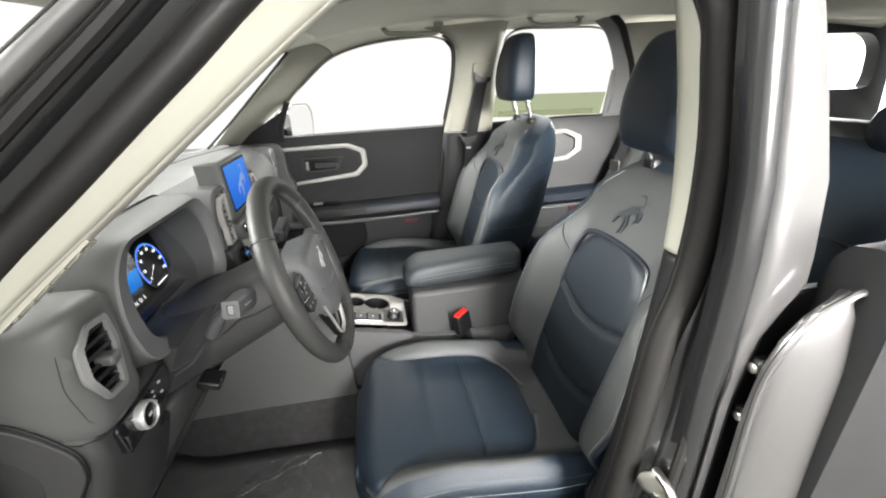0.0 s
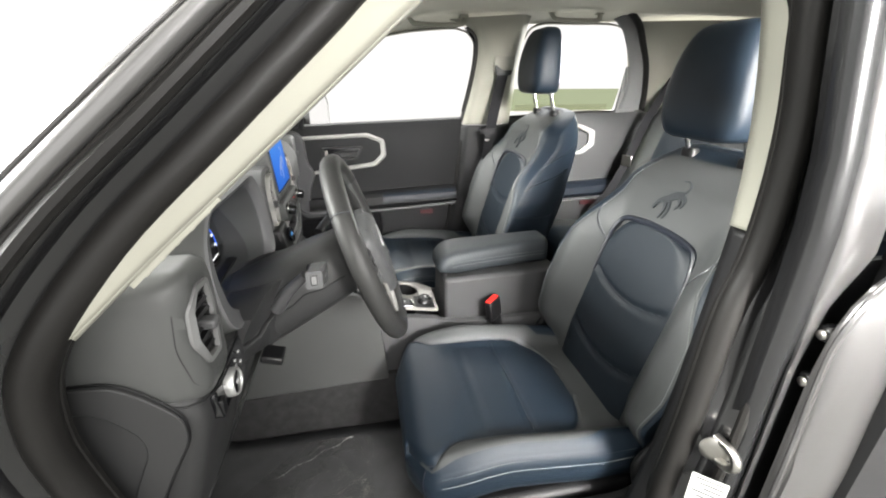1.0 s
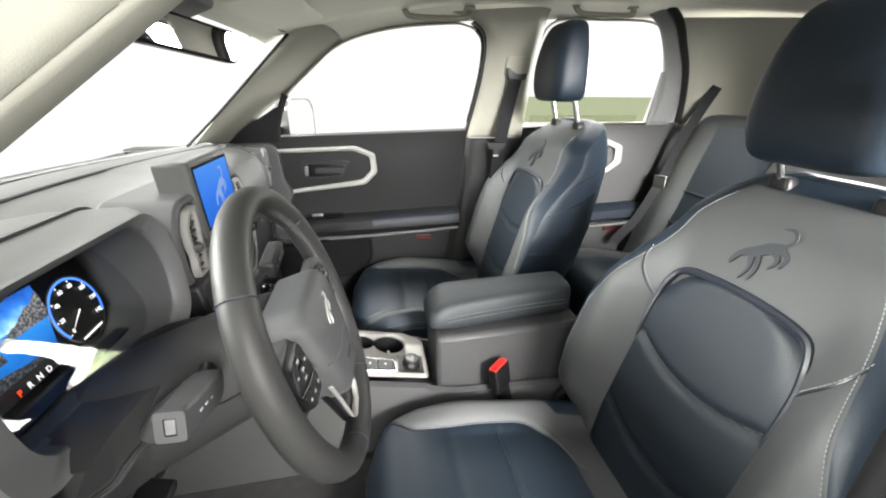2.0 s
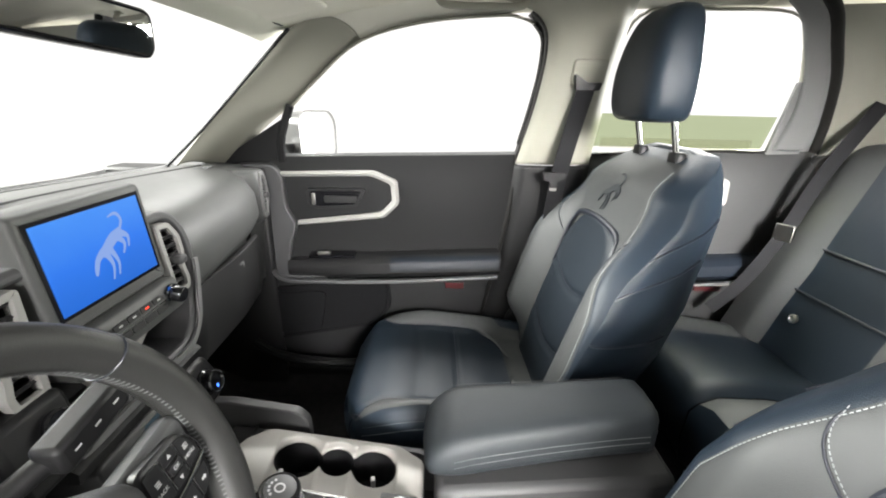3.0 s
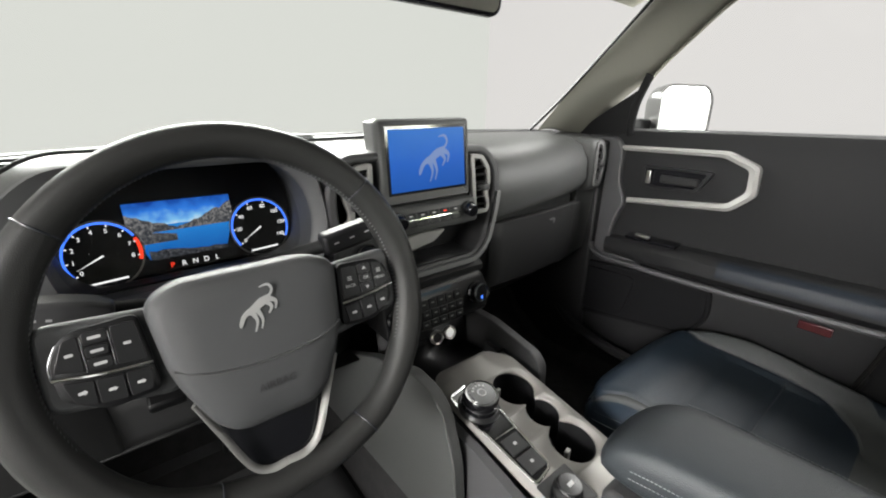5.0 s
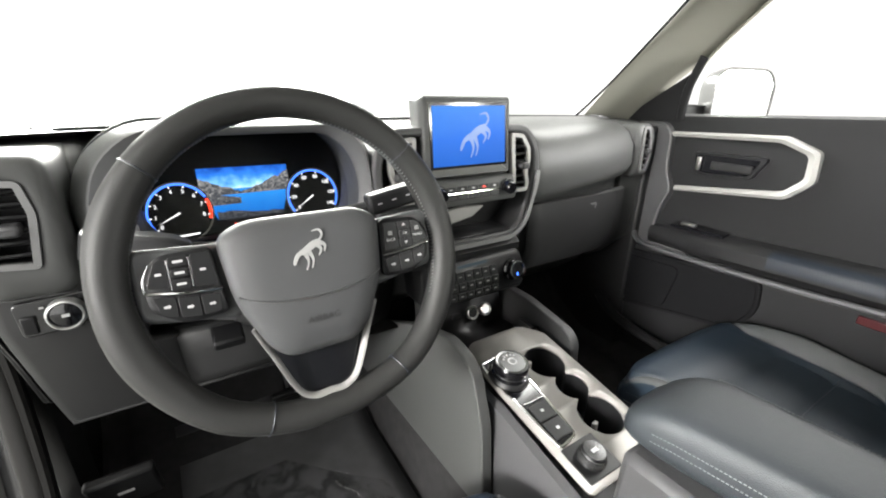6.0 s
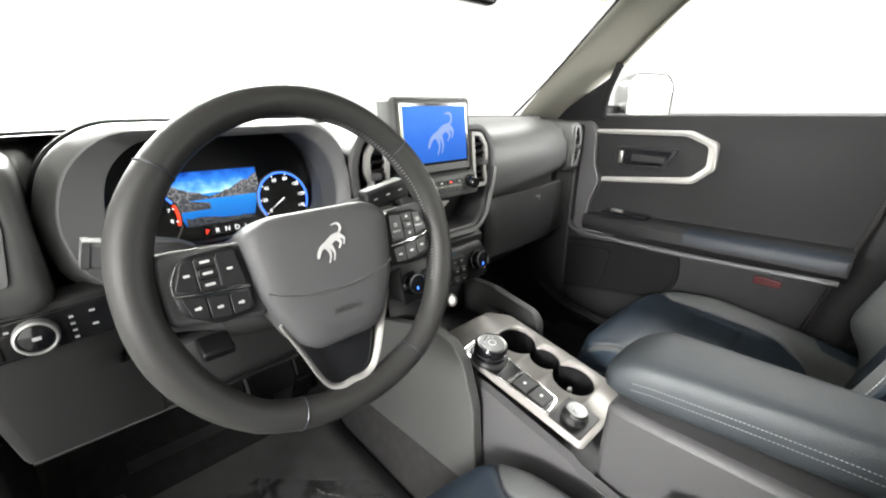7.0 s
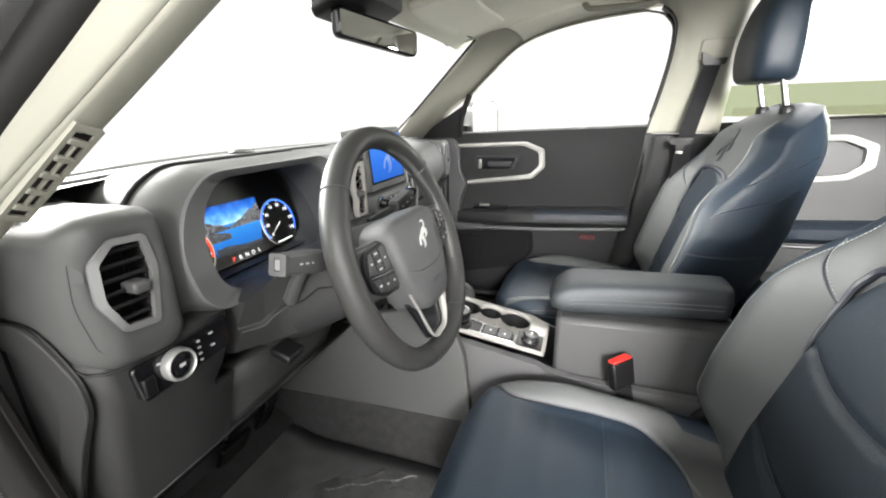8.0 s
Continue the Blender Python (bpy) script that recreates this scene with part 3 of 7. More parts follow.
def door_x(z):
    return float(np.interp(z, [0.45, 0.7, 0.9, 1.1, 1.2, 1.3, 1.4, 1.5, 1.55], [-0.735, -0.74, -0.75, -0.765, -0.735, -0.702, -0.668, -0.636, -0.625]))


def seal_x(y, z):
    """How far out the seal runs; it stands straighter along the rear pillar."""
    rear = float(np.interp(z, [0.8, 1.0, 1.3, 1.46, 1.55], [-0.705, -0.69, -0.685, -0.675, -0.64]))
    k = min(1, max(0, (y - 0.26) / 0.16))
    return rear + (door_x(z) - rear) * k * k * (3 - 2 * k)


line = smooth_line([(seal_x(y, z), y, z) for y, z in DOORWAY], 5, True)
part("door_seal", sweep(line, 0.0200, 14, True), M_RUBBER, body, "fat black rubber door seal")
line2 = [p + Vector((0.012, 0, 0)) + (Vector((p.x, 0.66, 1.0)) - p).normalized() * 0.012 for p in line]
part("seal_lip", sweep(line2, 0.008, 8, True), M_RUBBER, body)

# painted jamb behind the seal, a band that runs round the doorway
def ring_off(pts, d, dx):
    c = Vector((0, 0.66, 1.0))
    n = len(pts)
    out = []
    for i, p in enumerate(pts):
        t = (pts[(i + 1) % n] - pts[i - 1]).normalized()
        nn = t.cross(Vector((1, 0, 0))).normalized()
        if nn.dot(p - c) < 0:
            nn = -nn
        q = p + nn * d
        q.x += dx
        out.append(q)
    return out


rr = [ring_off(line, 0.004, 0.006), ring_off(line, 0.016, -0.012), ring_off(line, 0.030, -0.020), ring_off(line, 0.036, -0.050)]
bm = loft([r + [r[0]] for r in rr], False)
part("door_jamb", bm, M_PAINTD, body, "door jamb in body paint darkened for shade", solid=0.003)
rr = [ring_off(line, 0.036, -0.050), ring_off(line, 0.050, -0.058), ring_off(line, 0.062, -0.056)]
part("outer_door_seal", sweep(ring_off(line, 0.040, -0.052), 0.008, 8, True), M_RUBBER, body, "thin black outer rubber seal")

# painted outer a pillar
P1 = [(-0.690, 0.60, 1.585), (-0.705, 0.76, 1.520), (-0.735, 0.885, 1.425), (-0.775, 1.06, 1.270), (-0.805, 1.20, 1.130), (-0.82, 1.30, 1.02)]
P2 = [(-0.665, 0.66, 1.575), (-0.672, 0.80, 1.490), (-0.685, 0.91, 1.415), (-0.715, 1.07, 1.295), (-0.745, 1.22, 1.17), (-0.77, 1.36, 1.05)]
J_OUT = [(-0.675, 0.62, 1.575), (-0.690, 0.735, 1.520), (-0.718, 0.835, 1.428), (-0.750, 0.935, 1.333), (-0.783, 1.035, 1.238), (-0.815, 1.115, 1.141)]
P_OUT = [(-0.688, 0.60, 1.588), (-0.705, 0.76, 1.520), (-0.735, 0.885, 1.425), (-0.755, 0.972, 1.350), (-0.780, 1.08, 1.252), (-0.808, 1.20, 1.130)]


def mid_line(a, b, k):
    return [tuple(Vector(p).lerp(Vector(q), k)) for p, q in zip(a, b)]


part("a_pillar_skin", strip(P_OUT, mid_line(P_OUT, J_OUT, 0.60), (-0.008, -0.003, 0.003)), M_PAINT, body, "dark grey painted pillar skin", solid=0.003)
part("a_pillar_rubber", strip(mid_line(P_OUT, J_OUT, 0.60), mid_line(P_OUT, J_OUT, 0.74), (-0.004, 0, 0)), M_RUBBER, body, "black rubber strip along the pillar", solid=0.003)
part("a_pillar_jamb", strip(mid_line(P_OUT, J_OUT, 0.74), J_OUT, (0.004, 0, 0)), M_PAINTD, body, "glossy pillar jamb in body paint darkened for shade", solid=0.003)
part("outer_a_pillar", strip(P1, P2, (-0.016, -0.004, 0.004)), M_PAINT, body, "dark grey painted windscreen pillar", solid=0.004)
# fender and bonnet
rings = []
for y, z, w in ((1.42, 1.085, 0.74), (1.60, 1.092, 0.78), (1.9, 1.075, 0.80), (2.3, 1.03, 0.78), (2.5, 0.95, 0.74), (2.55, 0.7, 0.7)):
    rings.append([(u * w, y, z - 0.05 * abs(u) ** 3) for u in np.linspace(-1, 1, 17)])
part("bonnet", loft(rings, False), M_PAINT, body, "dark grey painted bonnet", solid=0.01)
part("cowl_panel", loft([[(u * 0.72, 1.36 + 0.10 * (1 - u * u), 1.10) for u in np.linspace(-1, 1, 13)], [(u * 0.72, 1.46 + 0.10 * (1 - u * u), 1.085) for u in np.linspace(-1, 1, 13)]], False), M_BLACK, body, "black plastic cowl", solid=0.006)
rings = [[(-0.81, 1.2, z), (-0.86, 1.32, z), (-0.90, 1.6, z), (-0.90, 2.3, z)] for z in (0.45, 0.8, 1.0, 1.06)]
part("front_fender", loft(rings, False), M_PAINT, body, solid=0.01)

# painted outer b pillar, striker, hinge
rows = []
for z in (0.44, 0.55, 0.70, 0.85, 0.97, 1.02, 1.07, 1.11, 1.145, 1.18, 1.27, 1.36, 1.45, 1.52, 1.58):
    y0 = float(np.interp(z, [0.44, 0.7, 0.85, 1.0, 1.1, 1.27, 1.45, 1.6], [0.36, 0.215, 0.212, 0.213, 0.212, 0.215, 0.235, 0.26]))
    y1 = float(np.interp(z, [0.44, 0.7, 0.85, 0.97, 1.07, 1.145, 1.27, 1.36, 1.45, 1.6], [0.30, 0.170, 0.168, 0.168, 0.152, 0.110, 0.118, 0.142, 0.170, 0.205]))
    dx = 0.10 * max(0, z - 1.2)
    rows.append([(-0.735 + dx, y0, z), (-0.760 + dx, y0 - 0.008, z), (-0.772 + dx, y0 - 0.025, z), (-0.776 + dx, (y0 + y1) / 2, z), (-0.772 + dx, y1 + 0.006, z), (-0.755 + dx, y1, z), (-0.70 + dx, y1 - 0.004, z), (-0.66 + dx, y1 - 0.004, z)])
part("outer_b_pillar", loft([r[2:] for r in rows], False), M_PAINT, body, "glossy grey painted door pillar", solid=0.003)
part("pillar_gap", loft([[(-0.752, y + 0.006, z), (-0.764, y - 0.004, z), (-0.760, 0.02, z), (-0.752, 0.02, z)] for y, z in ((0.25, 0.44), (0.165, 0.72), (0.162, 0.97), (0.146, 1.07), (0.115, 1.13))]), M_BLACK, body, "black gap before the rear door")
# Front face takes the darkened paint, so its shade is in the colour.
part("b_pillar_jamb", loft([r[:3] for r in rows], False), M_PAINTD, body, "glossy front of the door pillar, darkened for shade", solid=0.003)
striker = part("door_striker", sweep(smooth_line([(-0.745, 0.238, 0.785), (-0.775, 0.236, 0.787), (-0.787, 0.236, 0.803), (-0.775, 0.236, 0.819), (-0.745, 0.238, 0.821)], 4), 0.0075, 10), M_STEEL, body, "bright steel door striker")
part("striker_plate", disc_stack([(0.023, 0), (0.024, 0.003), (0.018, 0.006), (0.010, 0.007)], facing((-0.752, 0.240, 0.803), (-0.8, 0.6, 0))), M_STEEL, striker)
bm = box(-0.001, 0.001, -0.026, 0.026, -0.034, 0.034)
lab = part("tyre_label", moved(bm, Matrix.Translation((-0.768, 0.250, 0.722)) @ Matrix.Rotation(-0.75, 4, "Z")), M_PAPER, body, "small white printed label")
for k in range(7):
    part("print_bar", moved(box(-0.0016, -0.0011, -0.021, 0.021 - 0.008 * (k % 3), -0.0014, 0.0014), Matrix.Translation((-0.768, 0.250, 0.722 + 0.028 - 0.0095 * k)) @ Matrix.Rotation(-0.75, 4, "Z")), M_DARK, lab, smooth=False)

# windscreen and side glass
rings = []
for t in np.linspace(0, 1, 9):
    r = []
    for u in np.linspace(-1, 1, 17):
        y = 1.40 - 0.46 * t + 0.14 * (1 - u * u)
        r.append((u * (0.70 - 0.05 * t), y - 0.06, 1.07 + 0.44 * t))
    rings.append(r)
ws = part("windscreen", loft(rings, False), M_GLASS, body, "clear windscreen")
ws.visible_shadow = False
part("windscreen_edge_band", sweep(smooth_line([(-0.60, 0.925, 1.50), (-0.4, 0.985, 1.512), (0, 1.02, 1.518), (0.4, 0.985, 1.512), (0.60, 0.925, 1.50)], 6), 0.008, 8, flat=0.4), M_BLACK, body, "black windscreen edge")
part("windscreen_side_band", sweep(smooth_line([(0.618, 0.915, 1.497), (0.622, 1.05, 1.366), (0.622, 1.17, 1.25), (0.61, 1.272, 1.155)], 6), 0.0045, 8), M_BLACK, body, "black windscreen edge")

# ---- doors ----
WIN_F = [(1.035, 1.150), (0.985, 1.290), (0.868, 1.402), (0.753, 1.484), (0.591, 1.528), (0.40, 1.547), (0.345, 1.544), (0.308, 1.531), (0.284, 1.505), (0.276, 1.470), (0.277, 1.400), (0.289, 1.309), (0.304, 1.225), (0.314, 1.165)]
WIN_R = [(0.095, 1.195), (-0.30, 1.214), (-0.478, 1.222), (-0.488, 1.31), (-0.468, 1.400), (-0.408, 1.52), (-0.345, 1.572), (-0.15, 1.574), (0.02, 1.566), (0.07, 1.50), (0.09, 1.35)]


def door_skin(y0, y1, s, rear=False):
    """The inner lining as a lofted profile that runs from front to back."""
    prof = [(0.835, 1.168), (0.795, 1.172), (0.770, 1.166), (0.755, 1.145), (0.742, 1.10), (0.736, 1.04), (0.738, 0.96), (0.742, 0.905), (0.742, 0.84), (0.735, 0.78), (0.728, 0.66), (0.730, 0.54), (0.742, 0.47), (0.760, 0.43), (0.835, 0.43)]
    rings = []
    for k in range(13):
        t = k / 12
        r = []
        for x, z in prof:
            y = y0 + (y1 - y0) * t
            if not rear:
                y += t * max(0, (1.17 - z)) * 0.16 + (1 - t) * max(0, (1.10 - z)) * 0.12
            zz = z + (0.028 if rear and z > 1.1 else 0.0) + (0.026 * t if z > 1.1 else 0.018 * t * (z > 0.75))
            xx = x + 0.012 * (1 - t) * (z > 0.9)
            r.append((s * xx, y, zz))
        rings.append(r)
    return loft(rings, True, True)


def door_frame(win, s, place_dx=0.0, width=0.03):
    """The painted window frame round the glass, as a bent tube of flat section."""
    pts = [(s * (side_x(z) - 0.005 + place_dx), y, z) for y, z in win]
    return sweep(smooth_line(pts, 4, True), width / 2, 8, True, 0.6)


def side_glass(win, s):
    pts = smooth_line([(s * (side_x(z) + 0.012), y, z) for y, z in win], 3, True)
    c = sum(pts, Vector()) / len(pts)
    bm = bmesh.new()
    cv = bm.verts.new(c)
    vs = [bm.verts.new(p) for p in pts]
    for k in range(len(vs)):
        bm.faces.new((cv, vs[k], vs[(k + 1) % len(vs)]))
    return bm


def side_door(name, y0, y1, s, win, rear, label):
    d = empty(name, label, "car door")
    # Lighter plastic on the rear lining stands in for stronger light there.
    part("lining", door_skin(y0, y1, s, rear), M_LOWER if rear else M_DOOR, d, "black soft-touch door lining")
    part("window_frame", door_frame(win, s, 0, 0.014), M_BEIGE, d, "pale window surround")
    edge = win[7:] + win[:1] if not rear else win[:5]
    part("run_channel", sweep(smooth_line([(s * (side_x(z) - 0.010), y, z) for y, z in edge], 4), 0.0085, 8, flat=0.6), M_RUBBER, d, "black rubber window channel")
    yo0, yo1 = (1.32, 0.19) if not rear else (0.185, -0.72)
    part("outer_skin", loft([[(s * x, y, z) for x, z in ((0.80, 0.40), (0.88, 0.42), (0.905, 0.62), (0.905, 0.90), (0.875, 1.08), (0.845, 1.145), (0.80, 1.150))] for y in np.linspace(yo0, yo1, 7)]), M_PAINT, d, "dark grey metallic outer skin")
    g = part("window_glass", side_glass(win, s), M_GLASS, d)
    g.visible_shadow = False
    # armrest ledge
    ya, yb = (1.02, 0.345) if not rear else (0.02, -0.56)
    rings = []
    for k in range(15):
        t = k / 14
        y = ya + (yb - ya) * t
        ins = 0.055 * min(1, 0.35 + 2.2 * t)
        zt = 0.862 + 0.030 * t + (0.0 if t > 0.3 else -0.012 * (1 - t / 0.3))
        zb = 0.800 + 0.022 * t
        r = [(0.75, y, zb - 0.01), (0.745 - ins * 0.8, y, zb), (0.740 - ins, y, zb + 0.018), (0.740 - ins, y, zt - 0.015), (0.744 - ins * 0.8, y, zt), (0.745 - ins * 0.35, y, zt + 0.004), (0.75, y, zt + 0.006)]
        rings.append([(s * x, yy, z) for x, yy, z in r])
    part("armrest", loft(rings), M_DEEP if rear else M_DARK, d, "padded dark armrest")
    if not rear:
        part("armrest_pad", loft([[(s * x, 0.69 + (0.352 - 0.69) * t, z + 0.014 * t) for x, z in ((0.745, 0.876), (0.705, 0.878), (0.688, 0.872), (0.679, 0.860), (0.678, 0.838), (0.70, 0.85), (0.745, 0.86))] for t in np.linspace(0, 1, 7)]), M_DEEP, d, "dark navy padded armrest top")
    # pale strip below the armrest
    st = smooth_line([(0.752, ya + 0.09, 0.905), (0.735, ya + 0.06, 0.845), (0.712, ya + 0.02, 0.796), (0.690, ya - 0.10, 0.797), (0.676, (ya + yb) / 2, 0.806), (0.676, yb + 0.01, 0.825)], 5)
    part("trim_strip", sweep([(s * p[0], p[1], p[2]) for p in st], 0.009, 8, flat=0.8), M_CONS, d, "grey trim strip below the armrest")
    # silver surround and pull
    if not rear:
        o = [(1.03, 1.128), (0.740, 1.139), (0.668, 1.110), (0.662, 1.042), (0.708, 0.997), (0.98, 0.966)]
        i = [(1.03, 1.115), (0.748, 1.125), (0.688, 1.101), (0.684, 1.048), (0.720, 1.013), (0.98, 0.980)]
    else:
        o = [(0.02, 1.150), (-0.27, 1.160), (-0.345, 1.130), (-0.350, 1.060), (-0.29, 1.02), (-0.02, 0.99)]
        i = [(0.02, 1.134), (-0.26, 1.143), (-0.318, 1.118), (-0.320, 1.070), (-0.28, 1.036), (-0.02, 1.005)]
    def corner(l):
        out = [Vector((*l[0], 0))]
        for k in range(1, len(l) - 1):
            a, b, c = (Vector((*l[q], 0)) for q in (k - 1, k, k + 1))
            p0, p1 = b + (a - b).normalized() * 0.011, b + (c - b).normalized() * 0.011
            out += [(1 - t) ** 2 * p0 + 2 * t * (1 - t) * b + t * t * p1 for t in (0, 0.25, 0.5, 0.75, 1)]
        return out + [Vector((*l[-1], 0))]
    o2, i2 = corner(o), corner(i)
    rings = []
    for p, q in zip(o2, i2):
        dx = 0.018 * max(0, p[0] - 0.75) / 0.28
        rings.append([(s * (0.75 + dx), p[0], p[1]), (s * (0.726 + dx), p[0], p[1]), (s * (0.721 + dx), (p[0] * 0.6 + q[0] * 0.4), (p[1] * 0.6 + q[1] * 0.4)), (s * (0.727 + dx), q[0], q[1]), (s * (0.75 + dx), q[0], q[1])])
    part("silver_surround", loft(rings), M_SILVER, d, "satin silver trim surround")
    yo = 0 if not rear else -0.98
    if not rear:
        sw_ = rounded([(1.16, 1.150), (1.04, 1.152), (1.012, 1.120), (1.006, 1.02), (0.978, 0.968), (1.004, 0.905), (1.012, 0.850), (0.985, 0.806), (0.90, 0.792), (0.90, 0.776), (1.03, 0.768), (1.12, 0.80), (1.17, 0.95)], 0.018)
        part("front_panel", prism(sw_, lambda u, v, w: (s * (0.724 + 0.14 * max(0, u - 0.98) + 0.02 * max(0, v - 0.95) + w), u, v), 0.03), M_CONS, d, "grey moulded panel round the door pull", bevel=0.006)
    ho = rounded([(0.945 + yo, 1.082), (0.762 + yo, 1.084), (0.792 + yo, 1.028), (0.915 + yo, 1.020), (0.940 + yo, 1.030)], 0.012)
    hi = [((a - 0.86 - yo) * 0.86 + 0.86 + yo, (b - 1.054) * 0.78 + 1.054) for a, b in ho]
    pull = part("handle_recess", ring_prism(ho, hi, lambda u, v, w: (s * (0.732 + w), u, v), 0.02), M_BLACK, d, "black door pull recess", bevel=0.002)
    part("recess_back", prism(hi, lambda u, v, w: (s * (0.7385 + w), u, v), 0.01), M_GLOSS, pull)
    part("door_pull", moved(box(-0.006, 0.004, -0.055, 0.045, -0.011, 0.011), Matrix.Translation((s * 0.731, 0.845 + yo, 1.052))), M_DARK, pull, "dark door pull", bevel=0.004)
    part("lock_button", moved(box(-0.004, 0.004, -0.006, 0.006, -0.018, 0.018), Matrix.Translation((s * 0.730, 0.922 + yo, 1.052))), M_STEEL, pull, "small bright lock button", bevel=0.002)
    # pocket and speaker
    if not rear:
        po = rounded([(1.13, 0.752), (0.70, 0.790), (0.69, 0.700), (0.735, 0.625), (1.10, 0.56), (1.15, 0.62)], 0.03)
        pi = inset(po, 0.012)
        part("pocket_frame", ring_prism(po, pi, lambda u, v, w: (s * (0.722 + w), u, v), 0.02), M_PIT, d, bevel=0.003)
        part("pocket_back", prism(pi, lambda u, v, w: (s * (0.7255 + w), u, v), 0.006), M_PIT, d, "black panel for the shade in the door pocket")
        part("speaker_grille", prism(rounded([(1.11, 0.735), (0.90, 0.748), (0.93, 0.60), (1.09, 0.59)], 0.03), lambda u, v, w: (s * (0.7215 + w), u, v), 0.008), M_PIT, d, "dark speaker cover", bevel=0.003)
        part("pocket_lip", sweep(smooth_line([(s * 0.712, 1.15, 0.56), (s * 0.690, 1.05, 0.520), (s * 0.675, 0.85, 0.505), (s * 0.675, 0.45, 0.52)], 5), 0.016, 8), M_DARK, d, "dark pocket rim")
        part("reflector", box(min(s * 0.722, s * 0.73), max(s * 0.722, s * 0.73), 0.455, 0.515, 0.762, 0.782), M_DARKRED, d, "dark red door reflector", bevel=0.002)
        sw = part("window_switch_panel", loft([[(s * 0.690, y, 0.873 + 0.02 * (0.95 - y)), (s * 0.725, y, 0.877 + 0.02 * (0.95 - y)), (s * 0.725, y, 0.885 + 0.02 * (0.95 - y)), (s * 0.690, y, 0.881 + 0.02 * (0.95 - y))] for y in (0.94, 0.80)]), M_GLOSS, d, "gloss black window switch panel")
        part("window_switch", box(s * 0.70 - 0.008, s * 0.70 + 0.008, 0.875, 0.915, 0.884, 0.893), M_STEEL, sw, "bright window switch", bevel=0.003)
    else:
        part("reflector", box(min(s * 0.718, s * 0.725), max(s * 0.718, s * 0.725), -0.40, -0.31, 0.765, 0.79), M_DARKRED, d, "dark red door reflector", bevel=0.002)
    return d


pd = side_door("passenger_door", 1.14, 0.300, 1, WIN_F, False, "closed passenger door with black lining and silver trim")
part("shut_line", sweep(smooth_line([(0.742, 0.312, 1.168), (0.732, 0.322, 1.05), (0.728, 0.345, 0.90), (0.726, 0.375, 0.75), (0.726, 0.41, 0.58), (0.73, 0.43, 0.47)], 5), 0.0045, 8), M_RUBBER, pd, "black rubber along the door edge")
part("mirror_sail", prism([(1.245, 1.135), (1.03, 1.150), (0.99, 1.285)], lambda u, v, w: (side_x(v) - 0.03 + w, u, v), 0.03), M_DARK, pd, "black triangular mirror sail", bevel=0.004)
part("sail_edge", sweep(smooth_line([(side_x(1.16) - 0.028, 1.022, 1.155), (side_x(1.24) - 0.030, 1.004, 1.235), (side_x(1.31) - 0.028, 0.965, 1.318)], 4), 0.012, 8, flat=0.6), M_DARK, pd)
side_door("rear_right_door", 0.085, -0.62, 1, WIN_R, True, "closed rear door with black lining and silver trim")

# sticker papers on the rear side glass
def on_glass(u, v, w):
    return (side_x(v) + 0.008 + w, u, v)


tagged(part("window_sticker", prism(rect(-0.46, 0.09, 1.22, 1.318), on_glass, -0.001), M_GREENP), "large pale green paper sticker on the rear window", "sticker")
tagged(part("window_sticker", prism(rect(-0.42, 0.05, 1.215, 1.248), lambda u, v, w: (side_x(v) + 0.005 + w, u, v), -0.001), M_THINPAPER), "white paper strip on the rear window", "sticker")

# rear left door, seen from its front edge
rd = empty("rear_left_door", "closed grey metallic rear door with black lining", "car door")
rows = []
for y in (0.164, 0.158, 0.146, 0.128, 0.10, 0.06, 0.0, -0.2, -0.45, -0.62):
    top = float(np.interp(y, [-0.6, -0.2, 0.06, 0.10, 0.128, 0.146, 0.158, 0.164], [1.16, 1.158, 1.150, 1.136, 1.114, 1.082, 1.04, 0.97]))
    xo = float(np.interp(y, [-0.2, 0.06, 0.13, 0.164], [-0.83, -0.815, -0.806, -0.798]))
    w = float(np.interp(y, [0.02, 0.10, 0.164], [1.0, 0.3, 0.2]))
    rows.append([(xo + 0.05 * w, y, 0.42), (xo, y, 0.42), (xo - 0.012, y, 0.60), (xo - 0.016, y, 0.80), (xo - 0.009, y, top - 0.10), (xo, y, top - 0.03), (xo + 0.020 * w, y, top - 0.004), (xo + 0.035 * w, y, top), (xo + 0.06 * w, y, top - 0.005)])
part("outer_skin", loft(rows, True, True), M_PAINT, rd, "dark grey metallic door skin")
part("lining", door_skin(0.08, -0.62, -1, True), M_DARK, rd, "black door lining")
part("door_hem", sweep(smooth_line([(-0.808, -0.1, 1.155), (-0.810, 0.06, 1.150), (-0.808, 0.10, 1.136), (-0.805, 0.132, 1.110), (-0.802, 0.152, 1.070), (-0.799, 0.163, 1.02), (-0.800, 0.166, 0.95), (-0.804, 0.167, 0.80), (-0.802, 0.168, 0.45)], 5), 0.0045, 8), M_PAINT, rd, "rolled metal edge of the door")
for z in (1.03, 0.95):
    h = part("hinge", box(-0.788, -0.768, 0.135, 0.160, z - 0.012, z + 0.012), M_PAINTD, rd, "painted door hinge", bevel=0.005)
    part("hinge_bolt", disc_stack([(0.007, 0), (0.007, 0.004), (0.004, 0.006)], facing((-0.780, 0.160, z), (0, 1, 0))), M_STEEL, h)

# ---- dashboard ----
dash = empty("dashboard", "dark grey moulded dashboard with silver vents and two displays", "dashboard")
M_LIP = material("satin_grey_plastic", (0.085, 0.085, 0.088), 0.45, grain=0.1, grain_size=1500, kind="cells", vary=0.08, spec=0.25)
M_RING = material("dark_silver_trim", (0.15, 0.15, 0.15), 0.4, metal=0.3, vary=0.06, grain=0.1)


